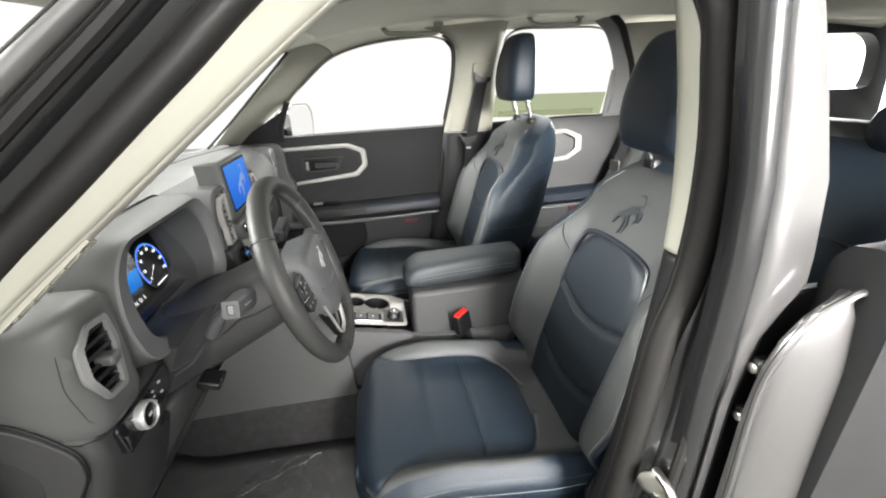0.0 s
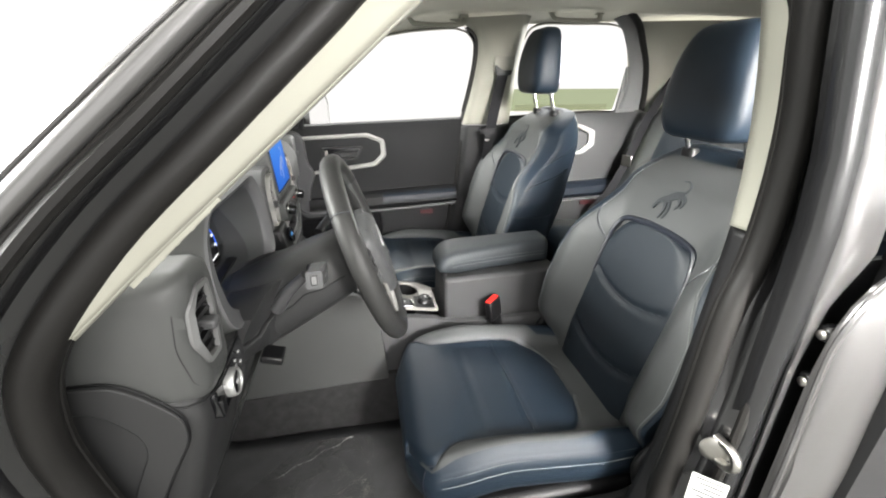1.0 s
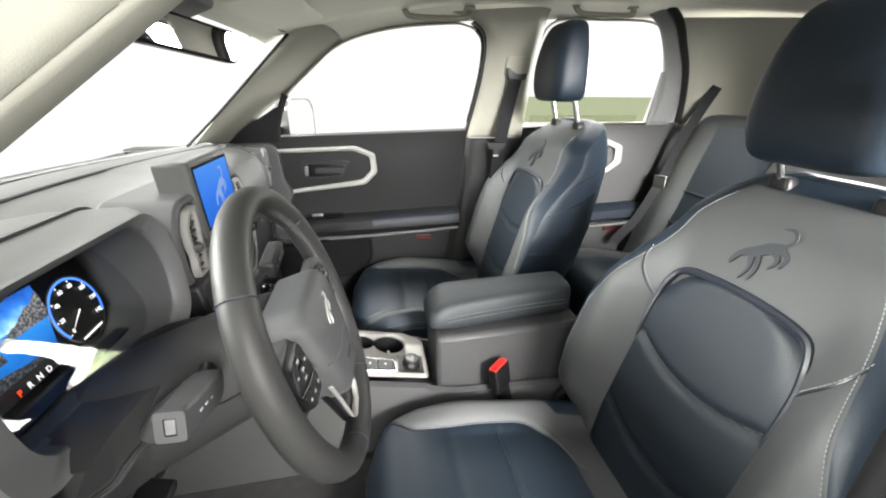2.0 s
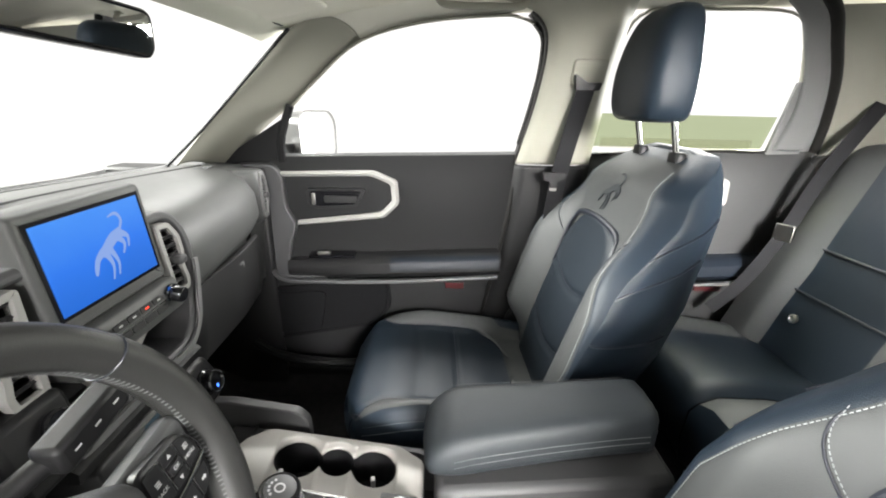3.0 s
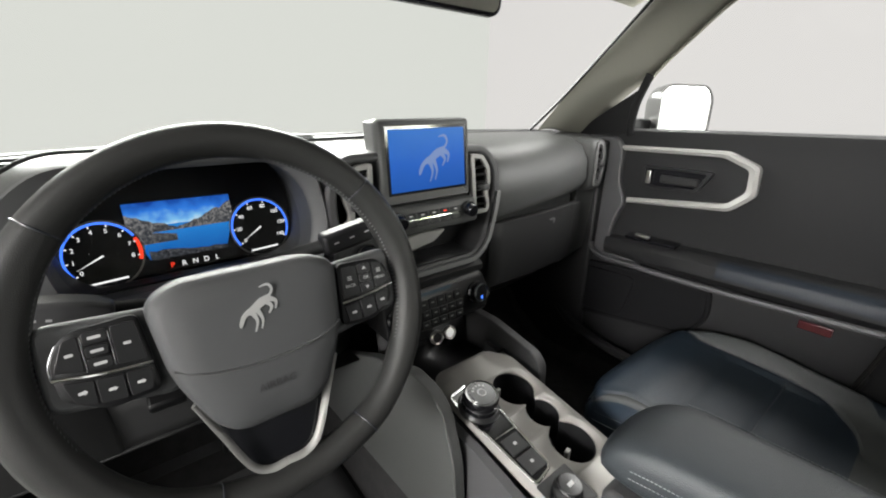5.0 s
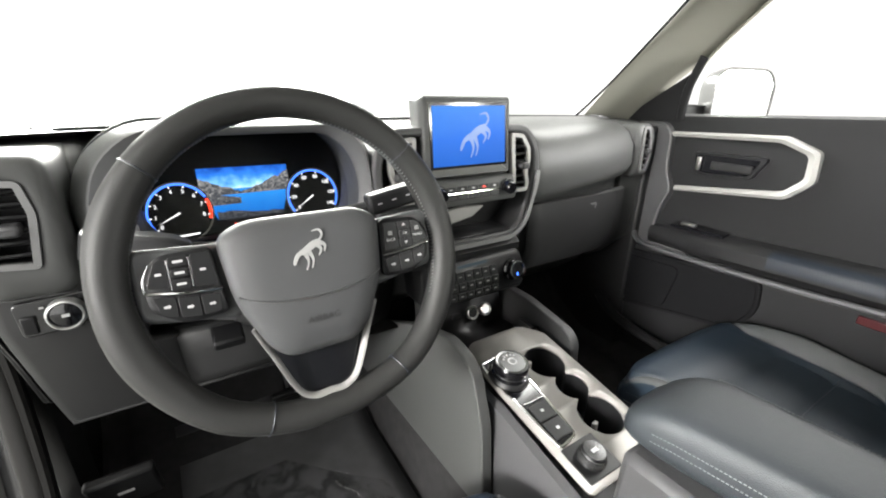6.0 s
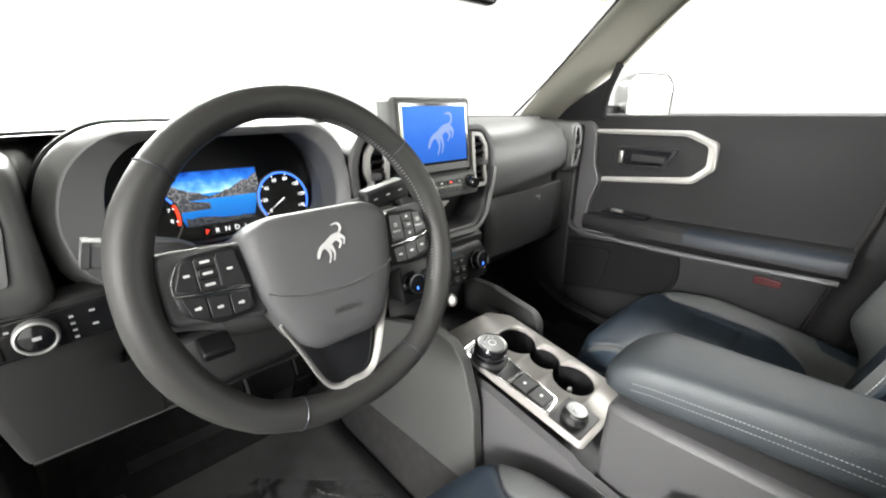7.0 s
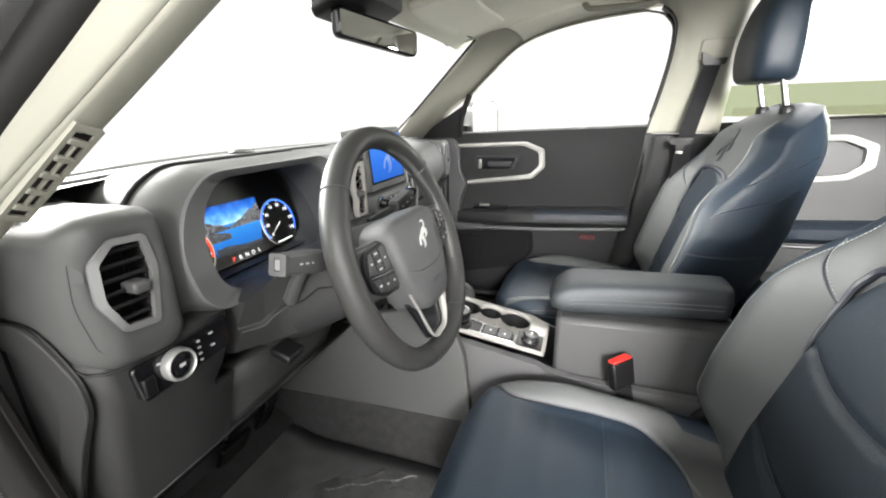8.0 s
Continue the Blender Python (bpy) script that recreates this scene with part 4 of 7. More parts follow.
def dash_profile(x):
    yb = 1.405 - 0.40 * x * x
    if x > 0.15:
        yf = float(np.interp(x, [0.15, 0.2, 0.45, 0.56, 0.60, 0.622, 0.68, 0.74], [1.03, 1.002, 1.004, 1.020, 1.036, 1.050, 1.06, 1.09]))
        zc = float(np.interp(x, [0.2, 0.6, 0.74], [0.985, 1.022, 1.03]))
        return [(yb, 1.150), (yb - 0.03, 1.163), (yb - 0.12, 1.166), (yf + 0.12, 1.160), (yf + 0.065, 1.150), (yf + 0.026, 1.130), (yf + 0.004, 1.095), (yf, zc + 0.022), (yf + 0.012, zc), (yf + 0.035, zc - 0.008), (yf + 0.046, zc - 0.03), (yf + 0.046, 0.90), (yf + 0.06, 0.80), (yf + 0.13, 0.725), (yf + 0.30, 0.69), (1.50, 0.70), (1.50, 1.10)]
    yf = 1.17 if -0.59 < x < -0.19 else 1.075
    return [(yb, 1.150), (yb - 0.03, 1.163), (yb - 0.12, 1.164), (yf + 0.11, 1.152), (yf + 0.04, 1.142), (yf + 0.012, 1.125), (yf, 1.085), (yf, 1.04), (yf, 1.02), (yf, 1.0), (yf, 0.98), (yf, 0.90), (yf + 0.02, 0.80), (yf + 0.09, 0.74), (yf + 0.26, 0.70), (1.50, 0.70), (1.50, 1.10)]


xs = [-0.704, -0.66, -0.6, -0.585, -0.45, -0.3, -0.2, -0.185, 0.1, 0.15, 0.19, 0.23, 0.3, 0.38, 0.45, 0.53, 0.57, 0.6, 0.622]
part("dash_body", loft([[(x, y, z) for y, z in dash_profile(x)] for x in xs]), M_DASH, dash, "dark grey grained dash moulding", angle=55)
part("glass_edge_strip", sweep(smooth_line([(x, 1.425 - 0.40 * x * x, 1.158) for x in np.linspace(-0.66, 0.64, 15)], 3), 0.016, 8, flat=0.35), M_BLACK, dash, "black strip along the windscreen base")
part("dash_seam", sweep([(x, 1.27 - 0.28 * x * x, 1.1655) for x in np.linspace(-0.62, 0.60, 25)], 0.003, 6), M_BLACK, dash)
part("light_sensor", disc_stack([(0.030, 0), (0.030, 0.006), (0.024, 0.011), (0.0, 0.013)], facing((-0.10, 1.335, 1.160), (0, 0, 1), (0, 1, 0)), cap=False), M_DARK, dash, "small black sensor dome")
# glovebox
g = part("glovebox_door", loft([[(x, 1.0 + float(np.interp(x, [0.2, 0.45, 0.62], [0.043, 0.043, 0.062])) - d, z) for d, z in ((0.0, 0.975), (0.008, 0.97), (0.010, 0.93), (0.010, 0.86), (-0.004, 0.80), (-0.012, 0.795))] for x in np.linspace(0.22, 0.61, 9)], False), M_LOWER, dash, "dark grey glovebox lid", solid=0.004)
hd = rounded([(0.330, 0.945), (0.475, 0.952), (0.455, 0.905), (0.360, 0.890), (0.335, 0.905)], 0.012)
part("glovebox_handle", ring_prism(hd, inset(hd, 0.006), lambda u, v, w: (u, 1.033 + w, v), 0.012), M_RING, g, "grey latch surround")
part("latch_recess", prism(inset(hd, 0.005), lambda u, v, w: (u, 1.038 + w, v), 0.01), M_BLACK, g)


def vent(name, outline, place, depth, slats, tab, parent, frame_mat=None, wide=0.010):
    """An air vent: silver surround, dark box, slats and a thumb tab."""
    outer = rounded(outline, 0.007, 4)
    inner = inset(outer, wide)
    v = part(name, ring_prism(outer, inner, place, depth), frame_mat or M_SILVER, parent, "silver-rimmed air vent", bevel=0.002)
    part("vent_box", loft([[place(a, b, 0.006) for a, b in inner], [place(a, b, depth + 0.03) for a, b in inner]], True, False), M_BLACK, v)
    part("vent_back", prism(inner, lambda a, b, w: place(a, b, depth + 0.025 + w), 0.004), M_BLACK, v)
    lo, hi = min(q[1] for q in inner), max(q[1] for q in inner)
    for k in range(slats):
        zz = lo + (hi - lo) * (k + 0.6) / (slats + 0.2)
        us = []
        n = len(inner)
        for i in range(n):
            (a0, b0), (a1, b1) = inner[i], inner[(i + 1) % n]
            if (b0 - zz) * (b1 - zz) < 0:
                us.append(a0 + (a1 - a0) * (zz - b0) / (b1 - b0))
        if len(us) > 1:
            u0, u1 = min(us), max(us)
            part("slat", loft([[place(u, zz + 0.0045, 0.007), place(u, zz + 0.0020, 0.004), place(u, zz - 0.0005, 0.006), place(u, zz - 0.006, 0.026), place(u, zz - 0.003, 0.027)] for u in (u0, u1)]), M_KEY, v)
    if tab:
        part("vent_tab", moved(box(-0.010, 0.010, -0.009, 0.016, -0.007, 0.007), Matrix.Translation(place(tab[0], tab[1], 0.0))), M_CONS, v, "grey thumb tab", bevel=0.004)
    return v


# outer pod on the driver's side
VL = [(-0.629, 1.124), (-0.668, 1.127), (-0.689, 1.106), (-0.691, 1.060), (-0.675, 1.022), (-0.634, 1.017), (-0.623, 1.085)]
PO = rounded([(-0.604, 1.150), (-0.676, 1.153), (-0.703, 1.140), (-0.709, 1.06), (-0.706, 0.978), (-0.618, 0.974), (-0.600, 0.985)], 0.016, 5)
cx0, cz0 = -0.664, 1.072
pa = ray_ring(PO, cx0, cz0)
pc = ray_ring(rounded(VL, 0.012, 4), cx0, cz0)


def pod_y(u, v):
    return 0.978 + 26.0 * max(0, -0.674 - u) ** 2 + 4.0 * max(0, v - 1.12) ** 2


def blend(a, b, t):
    return [(p[0] + (q[0] - p[0]) * t, p[1] + (q[1] - p[1]) * t) for p, q in zip(a, b)]


rings = [[(u, 1.16, v - 0.002) for u, v in pa], [(u, pod_y(u, v) + 0.05, v) for u, v in pa], [(u, pod_y(u, v) + 0.014, v) for u, v in pa], [(u, pod_y(u, v) + 0.003, v) for u, v in blend(pa, pc, 0.14)], [(u, pod_y(u, v), v) for u, v in blend(pa, pc, 0.35)], [(u, pod_y(u, v) - 0.002, v) for u, v in blend(pa, pc, 0.8)], [(u, pod_y(u, v) + 0.002, v) for u, v in blend(pa, pc, 1.04)]]
part("outer_vent_pod", loft(rings, True, False), M_DASH, dash, "dark grey vent pod", angle=60)
vent("outer_vent", VL, lambda u, v, w: (u, pod_y(u, v) - 0.003 + w, v), 0.012, 6, (-0.650, 1.068), dash, M_RING, wide=0.0075)
# passenger end vent
VP = [(0.640, 1.143), (0.668, 1.143), (0.690, 1.112), (0.694, 1.055), (0.680, 1.014), (0.648, 1.014)]
PP = rounded([(0.618, 1.150), (0.690, 1.150), (0.712, 1.115), (0.712, 1.04), (0.700, 1.005), (0.618, 1.000)], 0.016, 5)
pa2 = ray_ring(PP, 0.664, 1.078)
pc2 = ray_ring(rounded(VP, 0.012, 4), 0.664, 1.078)


def pod2_y(u, v):
    return 1.041 + 0.06 * max(0, u - 0.63)


part("passenger_vent_pod", loft([[(u, 1.16, v) for u, v in pa2], [(u, pod2_y(u, v) + 0.012, v) for u, v in pa2], [(u, pod2_y(u, v) + 0.002, v) for u, v in blend(pa2, pc2, 0.3)], [(u, pod2_y(u, v), v) for u, v in blend(pa2, pc2, 0.7)], [(u, pod2_y(u, v) + 0.002, v) for u, v in blend(pa2, pc2, 1.04)]], True, False), M_DASH, dash, "dark grey vent pod", angle=60)
vent("outer_vent", VP, lambda u, v, w: (u, pod2_y(u, v) - 0.004 + w, v), 0.012, 6, (0.668, 1.075), dash, M_RING, wide=0.008)
part("dash_end", loft([[(x, y, z) for y, z in ((1.38 - 0.6 * (x - 0.6), 1.150), (1.26, 1.158), (1.13, 1.152), (1.075 + 0.3 * (x - 0.62), 1.13), (1.075 + 0.3 * (x - 0.62), 1.02), (1.075, 0.99), (1.09, 0.80), (1.17, 0.72), (1.4, 0.70), (1.45, 1.1))] for x in (0.621, 0.68, 0.735)]), M_DASH, dash, "dark grey dash end", angle=50)

# dash end cap and lower left panels
rows = []
for z in (0.995, 0.985, 0.94, 0.905, 0.882, 0.872, 0.866, 0.82, 0.765, 0.74, 0.735):
    y = 0.990 + max(0, 0.93 - z) * 0.32 + (0.02 if z > 0.99 else 0) + (0.03 if z < 0.737 else 0)
    xr = float(np.interp(z, [0.866, 0.872, 0.882, 0.905, 0.94, 0.985], [-0.520, -0.556, -0.558, -0.546, -0.536, -0.532]))
    xl = float(np.interp(z, [0.73, 0.82, 0.93, 1.0], [-0.688, -0.696, -0.703, -0.707]))
    rows.append([(xl - 0.004, y + 0.19, z), (xl - 0.002, y + 0.05, z), (xl, y + 0.018, z), (xl + 0.006, y + 0.005, z), (xl + 0.018, y, z), (-0.60, y - 0.003, z), (xr - 0.008, y - 0.003, z), (xr - 0.001, y + 0.004, z), (xr, y + 0.03, z)])
part("lower_left_panel", loft(rows, False), M_LOWER, dash, "dark grey lower dash panel", solid=0.003, angle=50)
rows = []
for z in (0.868, 0.862, 0.82, 0.765, 0.74):
    y = 1.000 + max(0, 0.90 - z) * 0.34 + (0.03 if z > 0.865 else 0)
    rows.append([(-0.525, y, z), (-0.40, y, z), (-0.28, y + 0.004, z), (-0.22, y + 0.01, z), (-0.125, y + 0.05, z)])
part("knee_panel", loft(rows, False), M_LOWER, dash, "dark grey knee panel", solid=0.003)
# A black plate supplies the shade of the open cavity behind the column.
part("column_recess", box(-0.62, -0.15, 1.052, 1.07, 0.85, 1.0), M_BLACK, dash, "black plate for the shaded recess behind the column")
part("knee_panel_underside", loft([[(x, 1.045, 0.742) for x in (-0.68, -0.4, -0.13)], [(x, 1.40, 0.70) for x in (-0.68, -0.4, -0.13)]], False), M_BLACK, dash, solid=0.004)
kick = []
for z in (1.12, 1.05, 0.98, 0.9, 0.75, 0.6, 0.42):
    kick.append([(-0.700, 1.135, z), (-0.722, 1.115, z), (-0.745, 1.118, z), (-0.768, 1.14, z), (-0.785, 1.20, z), (-0.79, 1.32, z)])
part("kick_panel", loft(kick, False), M_BLACK, dash, "black moulded kick panel", solid=0.003)
cap = rounded([(1.160, 1.036), (1.070, 1.034), (1.037, 1.010), (1.006, 0.975), (1.005, 0.940), (1.043, 0.873), (1.10, 0.75), (1.16, 0.75)], 0.022)
cap_in = [(1.085 + (u - 1.085) * 0.66 + 0.022, 0.90 + (v - 0.90) * 0.78 - 0.004) for u, v in cap]
ec = part("end_cap", ring_prism(cap, cap_in, lambda u, v, w: (-0.709 - 0.03 * (u - 1.0) + w, u, v), -0.007), M_LOWER, dash, "dark grey dash end cap", bevel=0.003)
part("cap_field", prism(inset(cap_in, -0.004), lambda u, v, w: (-0.7120 - 0.03 * (u - 1.0) + w, u, v), 0.003), M_LOWER, ec, "dark grey field of the end cap")
part("cap_seam", sweep([(-0.7105, u, v) for u, v in cap[:-8]], 0.0022, 6), M_BLACK, ec)
part("pod_seam", sweep([(-0.7095, 1.030, 0.990), (-0.708, 1.002, 0.984), (-0.699, 0.985, 0.983), (-0.67, 0.9755, 0.982), (-0.61, 0.9755, 0.981)], 0.0014, 6), M_BLACK, dash)
part("vent_groove", sweep([(u, pod_y(u, v) + 0.0015, v) for u, v in blend(pa, pc, 0.42)], 0.0011, 6, True), M_BLACK, dash)

# light switch panel
swp = rounded([(-0.678, 0.974), (-0.674, 0.928), (-0.545, 0.936), (-0.541, 0.980)], 0.008)
sp = part("switch_panel", prism(swp, lambda u, v, w: (u, 0.980 + w + 0.1 * (v - 0.95), v), 0.02), M_GLOSS, dash, "gloss black light switch panel", bevel=0.002)
kn = facing((-0.627, 0.981, 0.953), (0, -1, 0.05))
part("knob_ring", disc_stack([(0.0208, 0), (0.0208, 0.009), (0.0196, 0.0125), (0.0178, 0.0135), (0.0166, 0.0120), (0.0165, 0.0095)], kn, 40, False), M_KNOB, sp, "bright metal knob ring")
part("knob_cap", disc_stack([(0.0167, 0.0), (0.0167, 0.0105), (0.0155, 0.0115)], kn, 32), M_GLOSS, sp)
part("knob_print", moved(box(-0.004, 0.004, -0.0022, 0.0022, 0.0115, 0.0119), kn), M_PRINT, sp, smooth=False)
for dx, dz, w in ((-0.664, 0.943, 0.006), (-0.649, 0.966, 0.003), (-0.594, 0.966, 0.003), (-0.594, 0.957, 0.003), (-0.594, 0.948, 0.003), (-0.594, 0.939, 0.003), (-0.574, 0.968, 0.004), (-0.574, 0.950, 0.004)):
    part("switch_mark", box(dx - w * 0.7, dx + w * 0.7, 0.9775, 0.9795, dz - 0.0011, dz + 0.0011), M_PRINT, sp, smooth=False)
part("trunk_button", box(-0.672, -0.657, 0.976, 0.990, 0.933, 0.957), M_BLACK, sp, bevel=0.002)

# binnacle with cluster
def cl(x, z, off=0.0):
    return (x, 1.11 + 0.25 * (z - 1.05) - off, z)


OUT = rounded([(-0.590, 1.000), (-0.605, 1.075), (-0.580, 1.145), (-0.525, 1.183), (-0.235, 1.183), (-0.195, 1.150), (-0.178, 1.075), (-0.190, 1.000), (-0.235, 0.975), (-0.555, 0.975)], 0.03, 4)
MID = rounded([(-0.572, 1.012), (-0.585, 1.075), (-0.563, 1.138), (-0.515, 1.176), (-0.240, 1.176), (-0.205, 1.142), (-0.192, 1.075), (-0.204, 1.008), (-0.245, 0.985), (-0.545, 0.985)], 0.03, 4)
INN = rounded([(-0.528, 1.022), (-0.538, 1.075), (-0.525, 1.128), (-0.488, 1.163), (-0.262, 1.163), (-0.225, 1.128), (-0.212, 1.075), (-0.224, 1.018), (-0.262, 0.996), (-0.500, 0.996)], 0.03, 4)


def at_y(o, y, k=1.0, dz=0.0, slope=0.0):
    return [(-0.39 + (u + 0.39) * k, y + slope * (v - 1.08), 1.07 + (v - 1.07) * k + dz) for u, v in o]


hood = loft([at_y(OUT, 1.24, 0.97, -0.02), at_y(OUT, 1.12, 1.0, -0.004), at_y(OUT, 1.02, 1.0, 0, 0.05), at_y(MID, 0.992, 1.0, 0, 0.10)], True, False)
part("binnacle_hood", hood, M_DASH, dash, "dark grey instrument hood", angle=60)
part("binnacle_lip", loft([at_y(MID, 0.992, 1.0, 0, 0.10), at_y(MID, 0.988, 0.985, 0, 0.10), at_y(INN, 0.998, 1.0, 0, 0.10), at_y(INN, 1.008, 0.99, 0, 0.10)], True, False), M_LIP, dash, "satin grey chamfered hood rim", angle=60)
part("binnacle_tunnel", loft([at_y(INN, 1.006, 0.99, 0, 0.10), [(x * 1.0, 1.095 + 0.25 * (z - 1.05), z) for x, y, z in at_y(INN, 1.10, 1.0)]], True, False), M_DASH, dash, "dark grey hood lining")
part("hood_groove", sweep([p for p in at_y(OUT, 1.075, 1.004, -0.002, 0.03) if p[0] < -0.22 and p[2] > 0.995], 0.0045, 8), M_BLACK, dash, "black groove round the instrument hood")
clu = part("instrument_cluster", prism(INN, lambda u, v, w: cl(u, v, w), -0.01), M_BLACK, dash, "black instrument panel with lit dials")


def cl_disc(cx, cz, r, off, n=40):
    bm = bmesh.new()
    vs = [bm.verts.new(cl(cx + r * math.cos(2 * math.pi * k / n), cz + r * math.sin(2 * math.pi * k / n), off)) for k in range(n)]
    bm.faces.new(vs)
    return bm


def cl_poly(pts, off):
    bm = bmesh.new()
    bm.faces.new([bm.verts.new(cl(a, b, off)) for a, b in pts])
    return bm


def cl_arc(cx, cz, r0, r1, a0, a1, off, n=36):
    rows = []
    for k in range(n + 1):
        a = radians(a0 + (a1 - a0) * k / n)
        rows.append([cl(cx + r * math.cos(a), cz + r * math.sin(a), off) for r in (r0, r1)])
    return loft(rows, False)


part("landscape_sky", cl_poly([(-0.452, 1.062), (-0.310, 1.060), (-0.309, 1.099), (-0.452, 1.101)], 0.002), M_LAND, clu, "lit blue sky picture on the display", smooth=False)
part("landscape_lake", cl_poly([(-0.432, 1.016), (-0.326, 1.020), (-0.310, 1.064), (-0.452, 1.066)], 0.0022), M_LAKE, clu, "lit blue lake on the display", smooth=False)
random.seed(11)


def ridge(x0, x1, z0, z1, base, off, steps=14, rough=0.0022):
    """A jagged slope from (x0, z0) to (x1, z1) above a base height."""
    top = [(x0 + (x1 - x0) * k / steps, z0 + (z1 - z0) * (k / steps) ** 0.8 + (random.uniform(-rough, rough) if 0 < k < steps else 0)) for k in range(steps + 1)]
    return cl_poly(top + [(x1, base), (x0, base)], off)


part("landscape_rock", ridge(-0.452, -0.385, 1.086, 1.060, 1.056, 0.0026), M_ROCK, clu, "dark rock slope on the display", smooth=False)
part("landscape_rock", ridge(-0.309, -0.388, 1.090, 1.061, 1.056, 0.0027), M_ROCK, clu, "pale rock slope on the display", smooth=False)
part("landscape_rock", ridge(-0.450, -0.392, 1.063, 1.050, 1.040, 0.0029, 10, 0.0015), M_ROCK, clu, "dark lake shore on the display", smooth=False)
part("landscape_rock", ridge(-0.432, -0.326, 1.030, 1.022, 1.016, 0.0030, 12, 0.0018), M_ROCK, clu, "pale lake shore on the display", smooth=False)
ZN = Vector((0, -1, 0.25)).normalized()


def cl_words(text, x, z, size, mat):
    words("dial_number", text, size, facing(cl(x, z, 0.006), ZN), mat, clu, 0.0002)


for cx, cz, r, a0, a1, nums, needle in ((-0.270, 1.041, 0.046, 215, -30, ["0", "20", "40", "60", "80", "100", "120", "140"], 212), (-0.485, 1.036, 0.046, 215, -10, ["0", "1", "2", "3", "4", "5", "6", "7", "8"], 205)):
    d = part("dial", cl_disc(cx, cz, r, 0.0035), M_KEY, clu, "round dial with a lit blue rim", smooth=False)
    part("dial_rim", cl_arc(cx, cz, r * 0.93, r, a0, a1 if cx > -0.4 else 28, 0.0045), M_GBLUE, d, "lit blue dial rim", smooth=False)
    part("dial_bezel", cl_arc(cx, cz, r, r * 1.06, 0, 360, 0.0045), M_STEEL, d, smooth=False)
    if cx < -0.4:
        part("red_zone", cl_arc(cx, cz, r * 0.90, r, 24, -18, 0.005), M_GRED, d, "lit red zone", smooth=False)
    for k, s in enumerate(nums):
        a = radians(a0 + (a1 - a0) * k / (len(nums) - 1))
        cl_words(s, cx + r * 0.74 * math.cos(a), cz + r * 0.74 * math.sin(a), 0.0085, M_GWHITE)
        part("dial_tick", cl_poly([(cx + r * q * math.cos(a + e), cz + r * q * math.sin(a + e)) for q, e in ((0.86, -0.02), (0.92, -0.02), (0.92, 0.02), (0.86, 0.02))], 0.005), M_GWHITE, d, smooth=False)
    a = radians(needle)
    part("needle", cl_poly([(cx + 0.0012 * math.sin(a), cz - 0.0012 * math.cos(a)), (cx + r * 0.82 * math.cos(a), cz + r * 0.82 * math.sin(a)), (cx - 0.0012 * math.sin(a), cz + 0.0012 * math.cos(a))], 0.007), M_GWHITE, d, "lit white needle", smooth=False)
    part("gauge_bar", cl_poly([(cx - 0.022, cz - 0.036), (cx + 0.022, cz - 0.034), (cx + 0.022, cz - 0.0365), (cx - 0.022, cz - 0.0385)], 0.006), M_GWHITE, d, smooth=False)
for k, (s, mt) in enumerate((("P", M_GRED), ("R", M_GWHITE), ("N", M_GWHITE), ("D", M_GWHITE), ("L", M_GWHITE))):
    cl_words(s, -0.407 + 0.0155 * k, 1.005, 0.011, mt)
cv = part("cluster_cover", prism(INN, lambda u, v, w: (u, 1.055 + 0.55 * (v - 1.05) + w, v), 0.002), M_LENS, clu, "clear instrument cover")
cv.visible_shadow = False

# steering column shroud and stalks
WC, WU, WN = Vector((-0.369, 0.771, 1.045)), Vector((0, 0.319, 0.948)), Vector((0, -0.948, 0.319))
col = empty("steering_column", "dark grey steering column shroud with two stalks", "steering column")


def oval(c, ru, rv, n=28, p=2.6):
    out = []
    for k in range(n):
        a = 2 * math.pi * k / n
        cu, sv = math.cos(a), math.sin(a)
        out.append(c + Vector((1, 0, 0)) * ru * abs(cu) ** (2 / p) * (1 if cu > 0 else -1) + WU * rv * abs(sv) ** (2 / p) * (1 if sv > 0 else -1))
    return out


part("shroud", loft([oval(WC - WN * d + WU * v, a, b) for d, v, a, b in ((0.035, -0.004, 0.064, 0.052), (0.045, -0.006, 0.073, 0.060), (0.10, -0.012, 0.080, 0.066), (0.16, -0.020, 0.084, 0.070), (0.25, -0.032, 0.088, 0.076), (0.33, -0.040, 0.090, 0.080))]), M_LOWER, col, "dark grey column shroud", angle=60)
part("shroud_seam", sweep([WC - WN * d + WU * v + Vector((-1, 0, 0)) * r for d, v, r in ((0.05, -0.010, 0.0745), (0.10, -0.016, 0.0805), (0.13, -0.012, 0.0822), (0.16, -0.024, 0.0842), (0.24, -0.036, 0.0875))], 0.0015, 6), M_BLACK, col)
half = [(-0.518, (0.968, 0.988), (0.984, 0.938), (1.003, 0.900), 0.893), (-0.490, (0.957, 1.003), (0.965, 0.939), (0.990, 0.897), 0.888), (-0.478, (0.950, 1.011), (0.957, 0.950), (0.982, 0.897), 0.886), (-0.455, (0.937, 1.022), (0.945, 0.961), (0.963, 0.898), 0.885), (-0.415, (0.913, 1.023), (0.916, 0.964), (0.917, 0.910), 0.885), (-0.390, (0.906, 1.019), (0.905, 0.960), (0.897, 0.912), 0.890), (-0.369, (0.901, 1.015), (0.897, 0.956), (0.878, 0.915), 0.895)]
secs = [[(x, *a), (x, b[0] + 0.007, b[1] + 0.005), (x, b[0] + 0.006, b[1] + 0.001), (x, b[0] + 0.001, b[1]), (x, b[0], b[1] - 0.003), (x, *c), (x, c[0] + 0.008, c[1] - 0.004), (x, 1.045, d), (x, 1.05, 0.99)] for x, a, b, c, d in half + [(-0.738 - x, a, b, c, d) for x, a, b, c, d in half[-2:0:-1]]]
